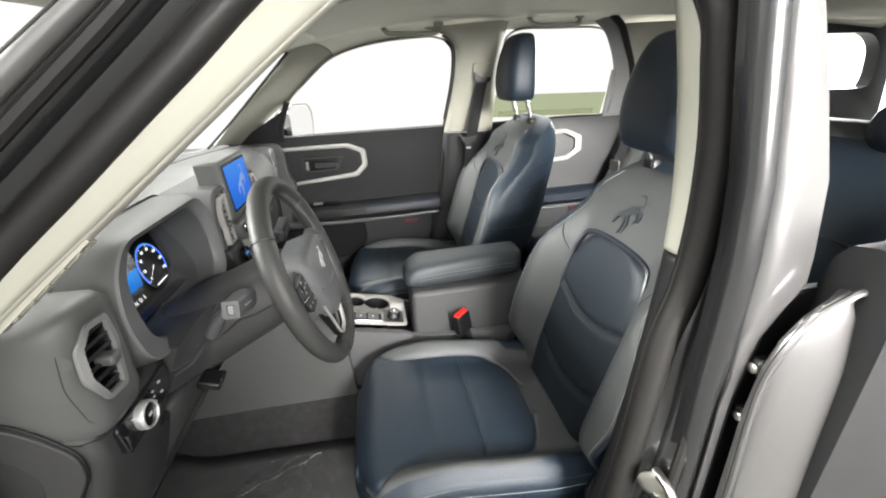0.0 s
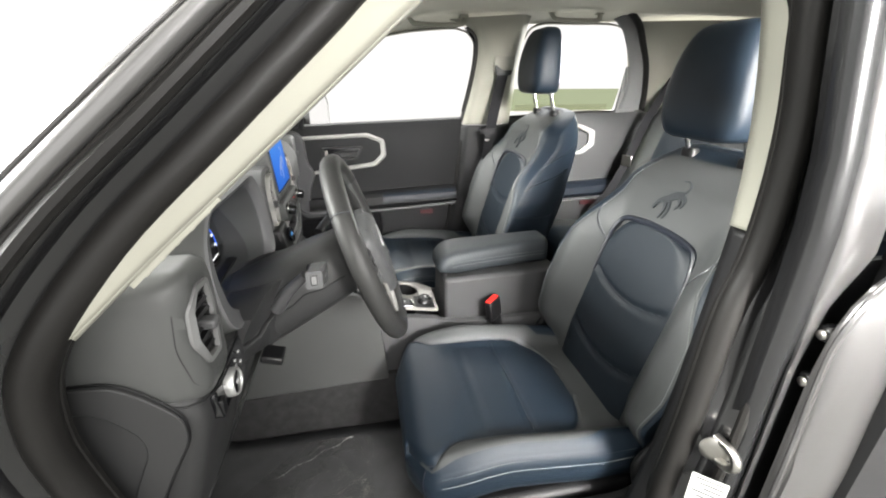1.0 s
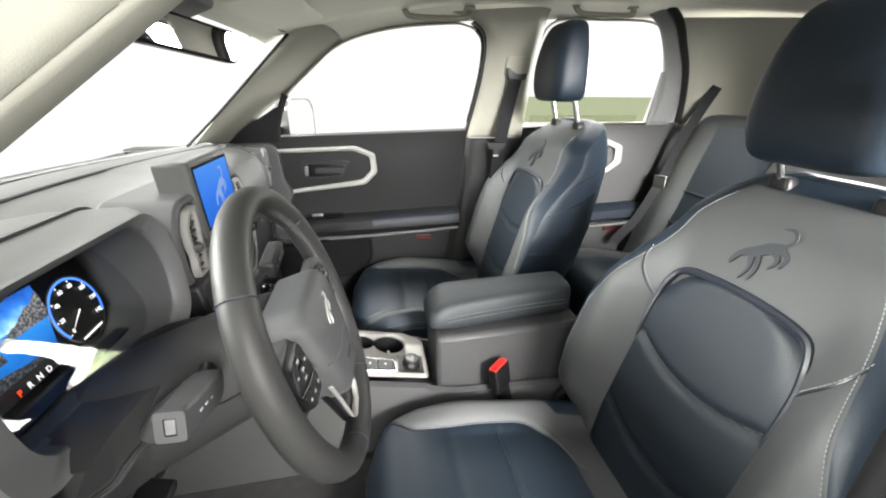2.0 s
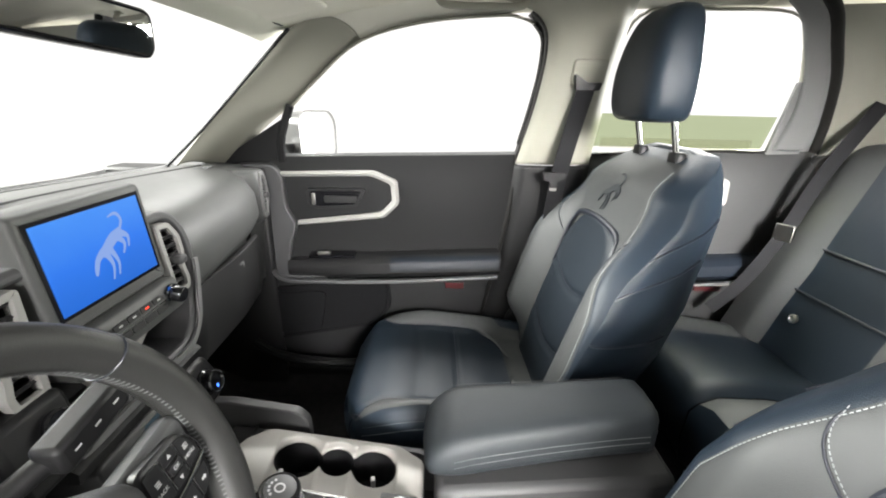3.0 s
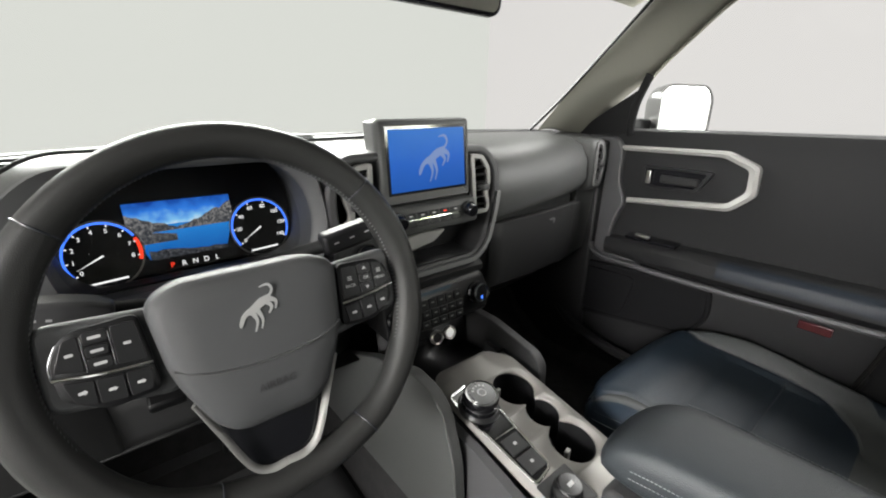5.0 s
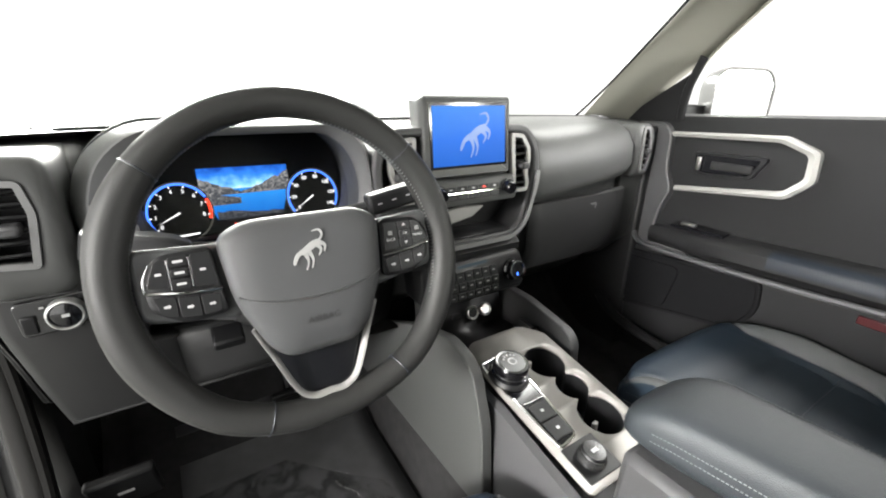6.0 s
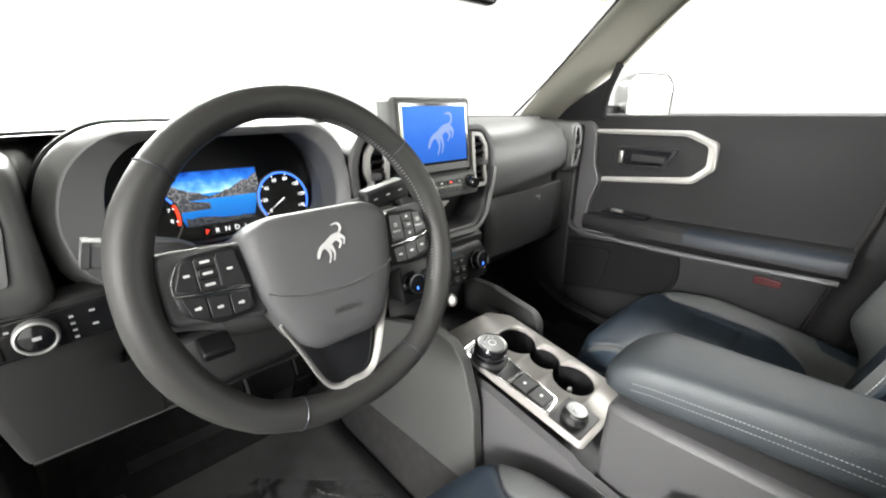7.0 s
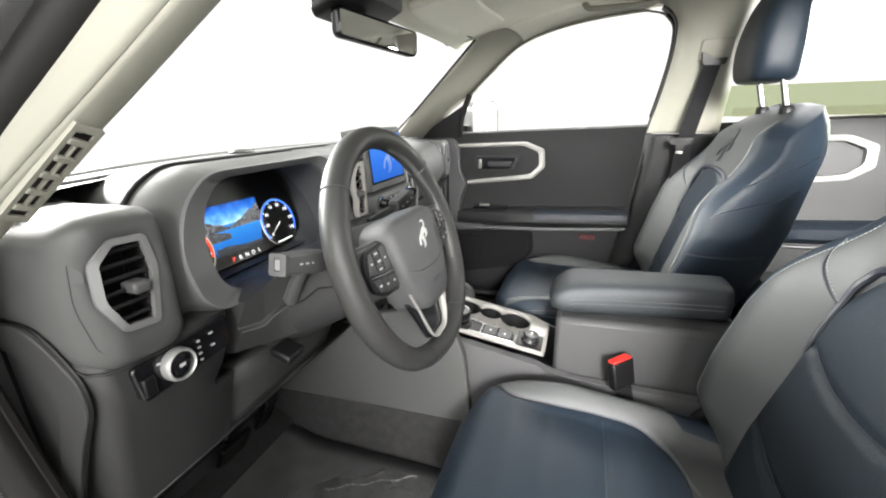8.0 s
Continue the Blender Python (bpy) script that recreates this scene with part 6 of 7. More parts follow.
y_lo, y_hi = 0.660 - 0.040, 0.795 + 0.040
ys_h = [y_lo + (y_hi - y_lo) * (0.5 - 0.5 * math.cos(math.pi * k / 60)) for k in range(61)]
ys_h[0] += 1e-5
ys_h[-1] -= 1e-5
hole = [(cup_span(y)[0], y) for y in ys_h] + [(cup_span(y)[1], y) for y in ys_h[::-1]]
bmp = bmesh.new()


def plate_quads(cols):
    vs = [[bmp.verts.new(pl(x, y, 0.006)) for x, y in row] for row in cols]
    for a, b in zip(vs, vs[1:]):
        for k in range(len(a) - 1):
            bmp.faces.new((a[k], a[k + 1], b[k + 1], b[k]))


for sd in (0, 1):
    plate_quads([[(plate_span(y)[sd], y), (cup_span(y)[sd], y)] for y in ys_h])
for ya_, yb_ in ((0.5702, ys_h[0]), (ys_h[-1], 0.8998)):
    plate_quads([[(plate_span(y)[0], y), (cup_span(min(max(y, ys_h[0]), ys_h[-1]))[0], y), (plate_span(y)[1], y)] for y in np.linspace(ya_, yb_, 12)])
bmesh.ops.remove_doubles(bmp, verts=bmp.verts, dist=2e-5)
part("shifter_plate", bmp, M_PLATE, cons, "warm silver shifter plate", solid=0.005, angle=30)
part("cup_wall", loft([[pl(*p, 0.004) for p in hole], [pl(0.068 + (x - 0.068) * 0.96, 0.7275 + (y - 0.7275) * 0.98, -0.03) for x, y in hole], [pl(0.068 + (x - 0.068) * 0.92, 0.7275 + (y - 0.7275) * 0.96, -0.065) for x, y in hole]], True, False), M_BLACK, cons, "black cupholder wells")
part("cup_floor", prism([(0.068 + (x - 0.068) * 0.93, 0.7275 + (y - 0.7275) * 0.965) for x, y in hole], lambda x, y, w: pl(x, y, -0.064 + w), -0.004), M_BLACK, cons)
for cx, cy, a in ((0.052, 0.822, 0.3), (0.060, 0.662, 0.2)):
    part("cup_tab", moved(box(-0.006, 0.006, -0.004, 0.004, -0.012, 0.012), Matrix.Translation((cx, cy, plate_z(cy) - 0.022)) @ Matrix.Rotation(a, 4, "Z")), M_SILVER, cons, "pale cupholder tab", bevel=0.002)
# shifter
shf = empty("gear_selector", "round black rotary gear selector with bright rings", "gear selector")
bez = rounded([(-0.058, 0.842), (-0.010, 0.848), (0.008, 0.80), (0.004, 0.735), (-0.004, 0.648), (-0.050, 0.640), (-0.055, 0.735), (-0.060, 0.80)], 0.012)
part("selector_bezel", ring_prism(bez, inset(bez, 0.005), lambda x, y, w: pl(x, y, 0.0080 + w), 0.004), M_CHROME, shf, "bright bezel", bevel=0.001)
part("selector_base", prism(inset(bez, 0.004), lambda x, y, w: pl(x, y, 0.0085 + w), 0.0012), M_GLOSS, shf)
kf = facing(pl(-0.024, 0.797, 0.0095), (0, -0.17, 1), (0, 1, 0))
part("selector_skirt", disc_stack([(0.0385, 0), (0.0385, 0.004), (0.0345, 0.008)], kf, 40), M_SMOKE, shf, "dark metal ring")
kb = part("selector_knob", disc_stack([(0.0335, 0.004), (0.0325, 0.010), (0.0305, 0.016), (0.0325, 0.022), (0.0320, 0.031), (0.0295, 0.0345), (0.0255, 0.034)], kf, 40), M_GLOSS, shf, "black rotary knob")
part("selector_ring", disc_stack([(0.0308, 0.0150), (0.0325, 0.0165), (0.0308, 0.018)], kf, 40, False), M_SMOKE, kb)
part("selector_top", disc_stack([(0.0260, 0.033), (0.0245, 0.0352), (0.012, 0.0356), (0.0, 0.0356)], kf, 36, False), M_SMOKE, kb, "dark grey knob face")
part("selector_centre", ring_prism([(0.0085 * math.cos(a), 0.0085 * math.sin(a)) for a in np.linspace(0, 2 * math.pi, 20)[:-1]], [(0.006 * math.cos(a), 0.006 * math.sin(a)) for a in np.linspace(0, 2 * math.pi, 20)[:-1]], lambda u, v, w: kf @ Vector((u, v, 0.0355 + w)), 0.0008), M_PRINT, kb)
for k in range(5):
    a = radians(40 + k * 25)
    part("selector_print", moved(box(-0.0018, 0.0018, -0.0018, 0.0018, 0.0356, 0.0362), kf @ Matrix.Translation((0.016 * math.cos(a), 0.016 * math.sin(a), 0))), M_PRINT, kb, smooth=False)
for y0, y1 in ((0.692, 0.724), (0.655, 0.688)):
    b_ = part("selector_button", prism(rounded(rect(-0.044, -0.006, y0, y1), 0.002), lambda x, y, w: pl(x, y, 0.0098 + w), 0.003), M_KEY, shf, "small dark push button", bevel=0.001)
    part("button_print", prism(rect(-0.028, -0.022, (y0 + y1) / 2 - 0.0025, (y0 + y1) / 2 + 0.0025), lambda x, y, w: pl(x, y, 0.0130 + w), 0.0002), M_PRINT, b_, smooth=False)
part("selector_line", prism(rect(-0.048, -0.002, 0.7295, 0.7315), lambda x, y, w: pl(x, y, 0.0098 + w), 0.003), M_CHROME, shf, smooth=False)
# drive mode dial
dm = empty("drive_mode_dial", "round dark metal drive mode dial on a black square base", "dial")
part("dial_base", prism(rounded(rect(-0.052, 0.018, 0.579, 0.641), 0.004), lambda x, y, w: pl(x, y, 0.0088 + w), 0.0025), M_BLACK, dm, "black dial base", bevel=0.001)
kf = facing(pl(-0.018, 0.609, 0.0112), (0, -0.17, 1), (0, 1, 0))
part("dial_ring", disc_stack([(0.0225, 0), (0.0225, 0.006), (0.0195, 0.010), (0.0195, 0.016), (0.0175, 0.018)], kf, 40), M_SMOKE, dm, "dark metal dial ring")
part("dial_top", disc_stack([(0.0178, 0.016), (0.0168, 0.0195), (0.0, 0.0200)], kf, 32, False), M_SMOKE, dm, "dark grey dial cap")
part("dial_print", moved(box(-0.006, 0.006, -0.003, 0.003, 0.0196, 0.0204), kf), M_PRINT, dm, smooth=False)
# tray with sockets ahead of the plate
part("front_tray", loft([[(-0.09, y, z), (0.145, y, z)] for y, z in ((0.895, 0.735), (0.915, 0.700), (1.025, 0.692), (1.045, 0.82))], False), M_BLACK, cons, "black phone tray", solid=0.004)
for ux, mt in ((0.095, M_STEEL), (0.057, M_DARK)):
    kf = facing((ux, 1.030, 0.731), (0, -1, 0.3))
    so = part("power_socket", disc_stack([(0.0165, 0), (0.0165, 0.010), (0.0145, 0.012), (0.0125, 0.010), (0.0115, -0.01)], kf, 32, False), M_STEEL, cons, "bright power socket ring")
    part("socket_cap", disc_stack([(0.0118, 0.0), (0.0112, 0.009), (0.0, 0.010)], kf, 24, False), M_WHITE if mt is M_STEEL else M_BLACK, so)
part("usb_port", moved(box(-0.012, 0.012, -0.002, 0.004, -0.006, 0.006), Matrix.Translation((0.012, 1.025, 0.735))), M_DARK, cons, bevel=0.001)
# bin and armrest
part("console_bin", loft([[(x0, y, z) for x0, y, z in ((-0.060, y, 0.60), (-0.030 - 0.02 * (y > 0.4), y, 0.793), (0.122, y, 0.793), (0.135, y, 0.60))] for y in (0.17, 0.52, 0.550)]), M_BIN, cons, "dark grey console bin", bevel=0.012)
arm = []
for k in range(17):
    t = k / 16
    y = 0.180 + 0.392 * t
    e = max(0, (t - 0.84) / 0.16)
    top = 0.876 - 0.004 * t - 0.030 * e ** 2
    bot = 0.795 + 0.010 * e
    near = 0.012 - 0.16 * (y - 0.18) * (0.55 + 0.45 * t) + 0.012 * e ** 2
    far = 0.128 - 0.02 * t - 0.03 * e ** 2
    c, hw = (near + far) / 2, (far - near) / 2
    arm.append([(c - hw * 0.92, y, bot), (c - hw, y, bot + 0.014), (c - hw * 1.0, y, (bot + top) / 2 + 0.002), (c - hw * 0.95, y, top - 0.014), (c - hw * 0.80, y, top - 0.003), (c - hw * 0.4, y, top), (c + hw * 0.4, y, top), (c + hw * 0.80, y, top - 0.003), (c + hw * 0.95, y, top - 0.014), (c + hw, y, (bot + top) / 2 + 0.002), (c + hw, y, bot + 0.014), (c + hw * 0.92, y, bot)])
part("armrest_lid", loft(arm), M_SLATE, cons, "padded dark slate leather armrest lid", sub=1)
def dashes(points, gap=0.0045, length=0.003, r=0.0007):
    """Short thread stitches along a line."""
    bm = bmesh.new()
    pts = [Vector(p) for p in points]
    acc = 0.0
    for a, b in zip(pts, pts[1:]):
        L = (b - a).length
        while acc < L:
            p = a.lerp(b, acc / L)
            d = (b - a).normalized()
            n = d.cross(Vector((0.3, 0.5, 0.8))).normalized()
            m = d.cross(n)
            q = [p + n * r, p + m * r, p - n * r, p - m * r]
            v0 = [bm.verts.new(c) for c in q]
            v1 = [bm.verts.new(c + d * length) for c in q]
            for i in range(4):
                bm.faces.new((v0[i], v0[(i + 1) % 4], v1[(i + 1) % 4], v1[i]))
            acc += gap
        acc -= L
    return bm


for dz in (0.0, 0.010):
    z = 0.828 + dz
    ln = [(p[2][0] - 0.0012 + (0.0016 if dz else 0.0), p[2][1], z - 0.006 * max(0, (k - 13) / 3)) for k, p in enumerate(arm)]
    ln = ln[1:15]
    part("armrest_stitching", dashes(ln), M_STITCHD, cons, "pale stitching", smooth=False)

part("armrest_stitching", dashes([(p[8][0] + 0.004, p[8][1], p[8][2] + 0.0008) for p in arm[1:15]]), M_STITCHD, cons, "pale stitching", smooth=False)

# ---- seats ----
def sstep(a, b, x):
    t = min(1, max(0, (x - a) / (b - a)))
    return t * t * (3 - 2 * t)


def groove(d, w=0.006, h=0.006):
    return -h * math.exp(-(d / w) ** 2)


def split_grid(pts, zone):
    """Splits a grid of points into one bmesh a zone; zone(i, j) names the zone of a cell."""
    bms, maps = {}, {}
    R, C = len(pts), len(pts[0])
    for i in range(R - 1):
        for j in range(C - 1):
            k = zone(i, j)
            if k not in bms:
                bms[k], maps[k] = bmesh.new(), {}
            bm, mp = bms[k], maps[k]
            f = []
            for a, b in ((i, j), (i + 1, j), (i + 1, j + 1), (i, j + 1)):
                if (a, b) not in mp:
                    mp[(a, b)] = bm.verts.new(pts[a][b])
                f.append(mp[(a, b)])
            bm.faces.new(f)
    return bms


def cushion_half(y):
    """Half-width of the cushion at y."""
    return 0.234 - 0.018 * sstep(0.60, 0.72, y) - 0.09 * max(0, (y - 0.66) / 0.055) ** 2.2 - 0.01 * sstep(0.35, 0.2, y)


def insert_edge(y):
    """Half-width of the blue cushion panel at y."""
    if y <= 0.2955:
        return -1
    if y > 0.42:
        return min(0.176 - 0.004 * sstep(0.44, 0.56, y) + 0.050 * sstep(0.61, 0.70, y), cushion_half(y) - 0.004)
    return 0.176 * max(0, 1 - ((0.42 - y) / 0.125) ** 3.2) ** 0.42


LIFT = [0.0]


def cushion_z(x, y):
    ax = abs(x)
    z = 0.592 + LIFT[0] + 0.115 * (y - 0.25) - 0.02 * sstep(0.60, 0.72, y)
    z += 0.042 * sstep(0.150, 0.214, ax) * (1 - 0.88 * sstep(0.50, 0.69, y))
    z += 0.010 * (1 - (ax / 0.26) ** 2)
    ie = insert_edge(y)
    if ie > 0 and y < 0.68:
        z += groove(ax - ie, 0.005, 0.006)
    if ie > 0 and ax < ie:
        z += groove(y - 0.545, 0.0045, 0.006) + groove(y - 0.438, 0.0045, 0.005)
        z += 0.002 * math.cos((y - 0.49) * math.pi / 0.107) ** 2 * sstep(0, 0.03, ie - ax)
    return z


def cushion_top(x, y):
    """The cushion's surface with its rolled side and front edges."""
    edge = max(0, (abs(x) / cushion_half(y) - 0.88) / 0.12)
    front = max(0, ((y - 0.20) / 0.515 - 0.90) / 0.10)
    return cushion_z(x, y) - 0.022 * edge ** 2.2 - 0.030 * front ** 2.2


def build_seat(label, lift, head):
    LIFT[0] = lift
    seat = empty("front_seat", label, "car seat", (-0.36, 0.30, 0.36))
    cx = -0.36
    # cushion: a grid over an egg-shaped plan, then a rolled edge and a skirt
    nu, nv = 64, 56
    pts = []
    info = []
    for i in range(nv + 1):
        v = i / nv
        y = 0.20 + 0.515 * v
        hw = cushion_half(y)
        row, ir = [], []
        ie0 = max(insert_edge(max(y, 0.2965)), 0.045)
        for j in range(nu + 1):
            q = -1 + 2 * j / nu
            sg = 1 if q > 0 else -1
            x = sg * (ie0 * abs(q) / 0.625 if abs(q) <= 0.625 else ie0 + (hw - ie0) * (abs(q) - 0.625) / 0.375)
            u = x / hw
            z = cushion_top(x, y)
            row.append((cx + x, y, z))
            ir.append((x, y, u, v))
        pts.append(row)
        info.append(ir)

    def zone(i, j):
        x, y, u, v = info[i][j]
        ie = insert_edge(y)
        if (12 <= j < 52 and y > 0.2955) or y > 0.69:
            return "insert"
        return "roll" if j < 3 else "outer_roll" if j >= 61 else "bolster"
    z = split_grid(pts, zone)
    part("cushion_insert", z["insert"], M_NAVY, seat, "navy leather cushion panel", angle=80)
    part("cushion_roll", z["outer_roll"], M_NAVY, seat, "navy leather edge of the cushion", angle=80)
    part("cushion_roll", z["roll"], M_NAVY, seat, "navy leather edge of the cushion", angle=80)
    part("cushion_bolster", z["bolster"], M_GREYL, seat, "grey leather cushion bolster", angle=80)
    # skirt
    rim_pts = [pts[i][0] for i in range(nv + 1)] + [pts[nv][j] for j in range(1, nu + 1)] + [pts[i][nu] for i in range(nv - 1, -1, -1)]
    c = Vector((cx, 0.42, 0))
    rows = []
    for d, o in ((0, 0), (0.006, 0.005), (0.020, 0.0095), (0.045, 0.010), (0.075, 0.004), (0.10, -0.010), (0.115, -0.03)):
        r = []
        for p in rim_pts:
            q = Vector(p)
            n = Vector((q.x - c.x, (q.y - c.y) * 0.9, 0)).normalized()
            zz = q.z - d
            r.append((q.x + n.x * o, q.y + n.y * o, zz))
        rows.append(r)
    part("cushion_skirt", loft(rows, False), M_NAVY, seat, "navy leather cushion side", angle=80)
    for off, dd in ((0.004, 0.009), (0.0105, 0.026)):
        for s in (-1, 1):
            ln = []
            for i in range(4, nv - 5):
                q = Vector(pts[i][0] if s < 0 else pts[i][nu])
                ln.append((q.x + s * (off + 0.001), q.y, q.z - dd))
            part("cushion_stitching", dashes(ln, 0.006, 0.004, 0.0008), M_THREAD, seat, "pale stitching", smooth=False)
    part("cushion_seam", sweep([(cx + s_ * (insert_edge(y)), y, cushion_top(insert_edge(y), y) + 0.002) for s_, y in [(-1, yy) for yy in np.linspace(0.685, 0.42, 20)] + [(-1, yy) for yy in np.linspace(0.41, 0.297, 14)] + [(1, yy) for yy in np.linspace(0.297, 0.41, 14)] + [(1, yy) for yy in np.linspace(0.42, 0.685, 20)]], 0.0016, 6), M_PIPING, seat)
    for s_ in (-1, 1):
        k_ = (nv - 3) if s_ < 0 else (nv + nu + 3)
        part("corner_seam", sweep([Vector(r[k_]) + Vector((s_ * 0.0006, 0.0008, 0)) for r in rows], 0.0014, 6), M_PIPING, seat)
    for ys_ in (0.545, 0.438):
        w_ = insert_edge(ys_) - 0.004
        part("cushion_seam", sweep([(cx + q, ys_, cushion_z(q, ys_) + 0.0012) for q in np.linspace(-w_, w_, 21)], 0.0012, 6), M_PIPING, seat)
    # base plastics and rails
    for s in (-1, 1):
        o = rounded([(0.16, 0.56), (0.30, 0.53), (0.45, 0.525), (0.66, 0.52), (0.68, 0.49), (0.60, 0.44), (0.20, 0.44), (0.12, 0.50)], 0.02)
        part("side_cover", prism(o, lambda u, v, w, s=s: (cx + s * (0.245 + w), u, v), 0.022), M_DARK, seat, "black plastic seat side cover", bevel=0.008)
        part("seat_rail", box(cx + s * 0.19 - 0.02, cx + s * 0.19 + 0.02, 0.10, 0.66, 0.352, 0.40), M_BLACK, seat, "black steel seat rail", bevel=0.004)
        part("recliner_cover", prism(rounded([(0.11, 0.70), (0.19, 0.72), (0.27, 0.62), (0.25, 0.54), (0.14, 0.54)], 0.03), lambda u, v, w, s=s: (cx + s * (0.250 + w), u, v), 0.02), M_DARK, seat, "black plastic recliner cover", bevel=0.008)
        part("rail_bracket", box(cx + s * 0.19 - 0.012, cx + s * 0.19 + 0.012, 0.20, 0.56, 0.398, 0.50), M_BLACK, seat)
    part("seat_pan", box(cx - 0.23, cx + 0.23, 0.16, 0.64, 0.46, 0.53), M_BLACK, seat, bevel=0.02)

    # backrest: rings at rising heights
    def half_w(z):
        return float(np.interp(z, [0.58, 0.66, 0.78, 0.90, 1.0, 1.08, 1.13, 1.16, 1.18, 1.195, 1.205], [0.212, 0.250, 0.282, 0.284, 0.262, 0.236, 0.213, 0.194, 0.176, 0.157, 0.135]))

    def face_w(z):
        """Half-width of the grey face; beyond it the navy side begins."""
        return half_w(z) * float(np.interp(z, [0.60, 0.80, 0.90, 1.0, 1.08, 1.16, 1.205], [0.97, 0.965, 0.93, 0.84, 0.76, 0.74, 0.74]))

    def front_y(x, z):
        ax = abs(x)
        y = 0.235 - 0.30 * (z - 0.60) - 0.10 * sstep(1.12, 1.24, z) * 1.0
        hw = half_w(z)
        b = sstep(0.120, 0.225, ax) * (0.070 * sstep(0.60, 0.72, z) * (1 - sstep(0.95, 1.12, z)))
        y += b
        fw = face_w(z)
        y -= 0.010 * (ax / hw) ** 4
        if ax > fw:
            y -= (hw - fw) * 0.75 * ((ax - fw) / (hw - fw)) ** 2
        y += groove(ax - fw, 0.004, 0.003)
        ie = back_edge(z)
        if ie > 0:
            y += groove(ax - ie, 0.006, 0.006)
            if ax < ie:
                for zs in (0.70, 0.855):
                    y += groove(z - zs - 0.10 * ax * ax / 0.02 * 0.3, 0.007, 0.008)
                y += 0.006 * sstep(0, 0.03, ie - ax)
        # arch above the insert
        return y

    def rear_y(z):
        return float(np.interp(z, [0.58, 0.70, 0.80, 0.90, 1.0, 1.10, 1.14, 1.17, 1.19, 1.205], [0.06, 0.0, -0.035, -0.062, -0.082, -0.098, -0.099, -0.092, -0.080, -0.062]))

    def back_edge(z):
        if z < 0.93:
            return 0.146
        if z < 1.035:
            return 0.146 * math.sqrt(max(0, 1 - ((z - 0.93) / 0.105) ** 2)) ** 0.55
        return -1
    zs = list(np.linspace(0.585, 1.10, 70)) + list(np.linspace(1.107, 1.205, 16))
    grid, gi = [], []
    nf = 56
    for z in zs:
        hw = half_w(z)
        row, ir = [], []
        ie0 = max(back_edge(min(z, 1.0335)), 0.045)
        for k in range(nf + 1):
            q = -1 + 2 * k / nf
            sg = 1 if q > 0 else -1
            fw = face_w(z)
            aq = abs(q)
            x = sg * (ie0 * aq / 0.5 if aq <= 0.5 else (ie0 + (fw - ie0) * (aq - 0.5) / (6 / 7 - 0.5) if aq <= 6 / 7 else fw + (hw - fw) * (aq - 6 / 7) * 7))
            row.append((cx + x, front_y(x, z), z))
            ir.append((x, z, "f"))
        yb = rear_y(z)
        ye = front_y(hw, z)
        for k in range(1, 15):
            a = math.pi * k / 15
            xx = hw * (1 + 0.06 * math.sin(a)) * abs(math.cos(a)) ** 0.35 * (1 if math.cos(a) > 0 else -1)
            yy = ye - (ye - yb) * math.sin(a) ** 0.7 if False else ye - (ye - yb) * (1 - abs(math.cos(a)) ** 1.6)
            row.append((cx + xx, yy, z))
            ir.append((xx, z, "s" if abs(math.cos(a)) > 0.2 else "b"))
        row.append(row[0])
        ir.append(ir[0])
        grid.append(row)
        gi.append(ir)

    def bzone(i, j):
        x, z, f = gi[i][j]
        if f != "f":
            return "side"
        ax = abs(x)
        hw = half_w(z)
        if 14 <= j < 42 and z < 1.034:
            return "insert"
        if j < 4 or j >= 52:
            return "side"
        if z > 1.185:
            return "side"
        return "face"
    zz = split_grid(grid, bzone)
    part("backrest_insert", zz["insert"], M_BACKNAVY, seat, "navy leather back panel", angle=80)
    part("backrest_face", zz["face"], M_GREYL, seat, "grey leather backrest face", angle=80)
    part("backrest_side", zz["side"], M_NAVY, seat, "navy leather backrest side", angle=80)
    top = grid[-1][:-1]
    mid = Vector((cx, sum(p[1] for p in top) / len(top), 1.213))
    bm = loft([top, [tuple(Vector(p).lerp(mid, 0.35) + Vector((0, 0, 0.005))) for p in top], [tuple(Vector(p).lerp(mid, 0.8)) for p in top]], True, True)
    part("backrest_top", bm, M_NAVY, seat, "navy leather backrest top", angle=80)
    for zs_ in (0.70, 0.855):
        part("backrest_seam", sweep([(cx + q, front_y(q, zs_ + 1.5 * q * q) + 0.0012, zs_ + 1.5 * q * q) for q in np.linspace(-0.142, 0.142, 21)], 0.0014, 6), M_PIPING, seat)
    # arch piping
    ap = [(-0.146, 0.87), (-0.145, 0.95), (-0.134, 1.005), (-0.103, 1.030), (0, 1.038), (0.103, 1.030), (0.134, 1.005), (0.145, 0.95), (0.146, 0.87)]
    part("arch_piping", sweep([(cx + p.x, front_y(p.x, p.y) + 0.001, p.y) for p in smooth_line([(a, b, 0) for a, b in ap], 6)], [0.002] + [0.002 + 0.0055 * math.sin(math.pi * k / 48) ** 0.6 for k in range(1, 48)] + [0.002], 8), M_PIPING, seat, "dark arch piping")
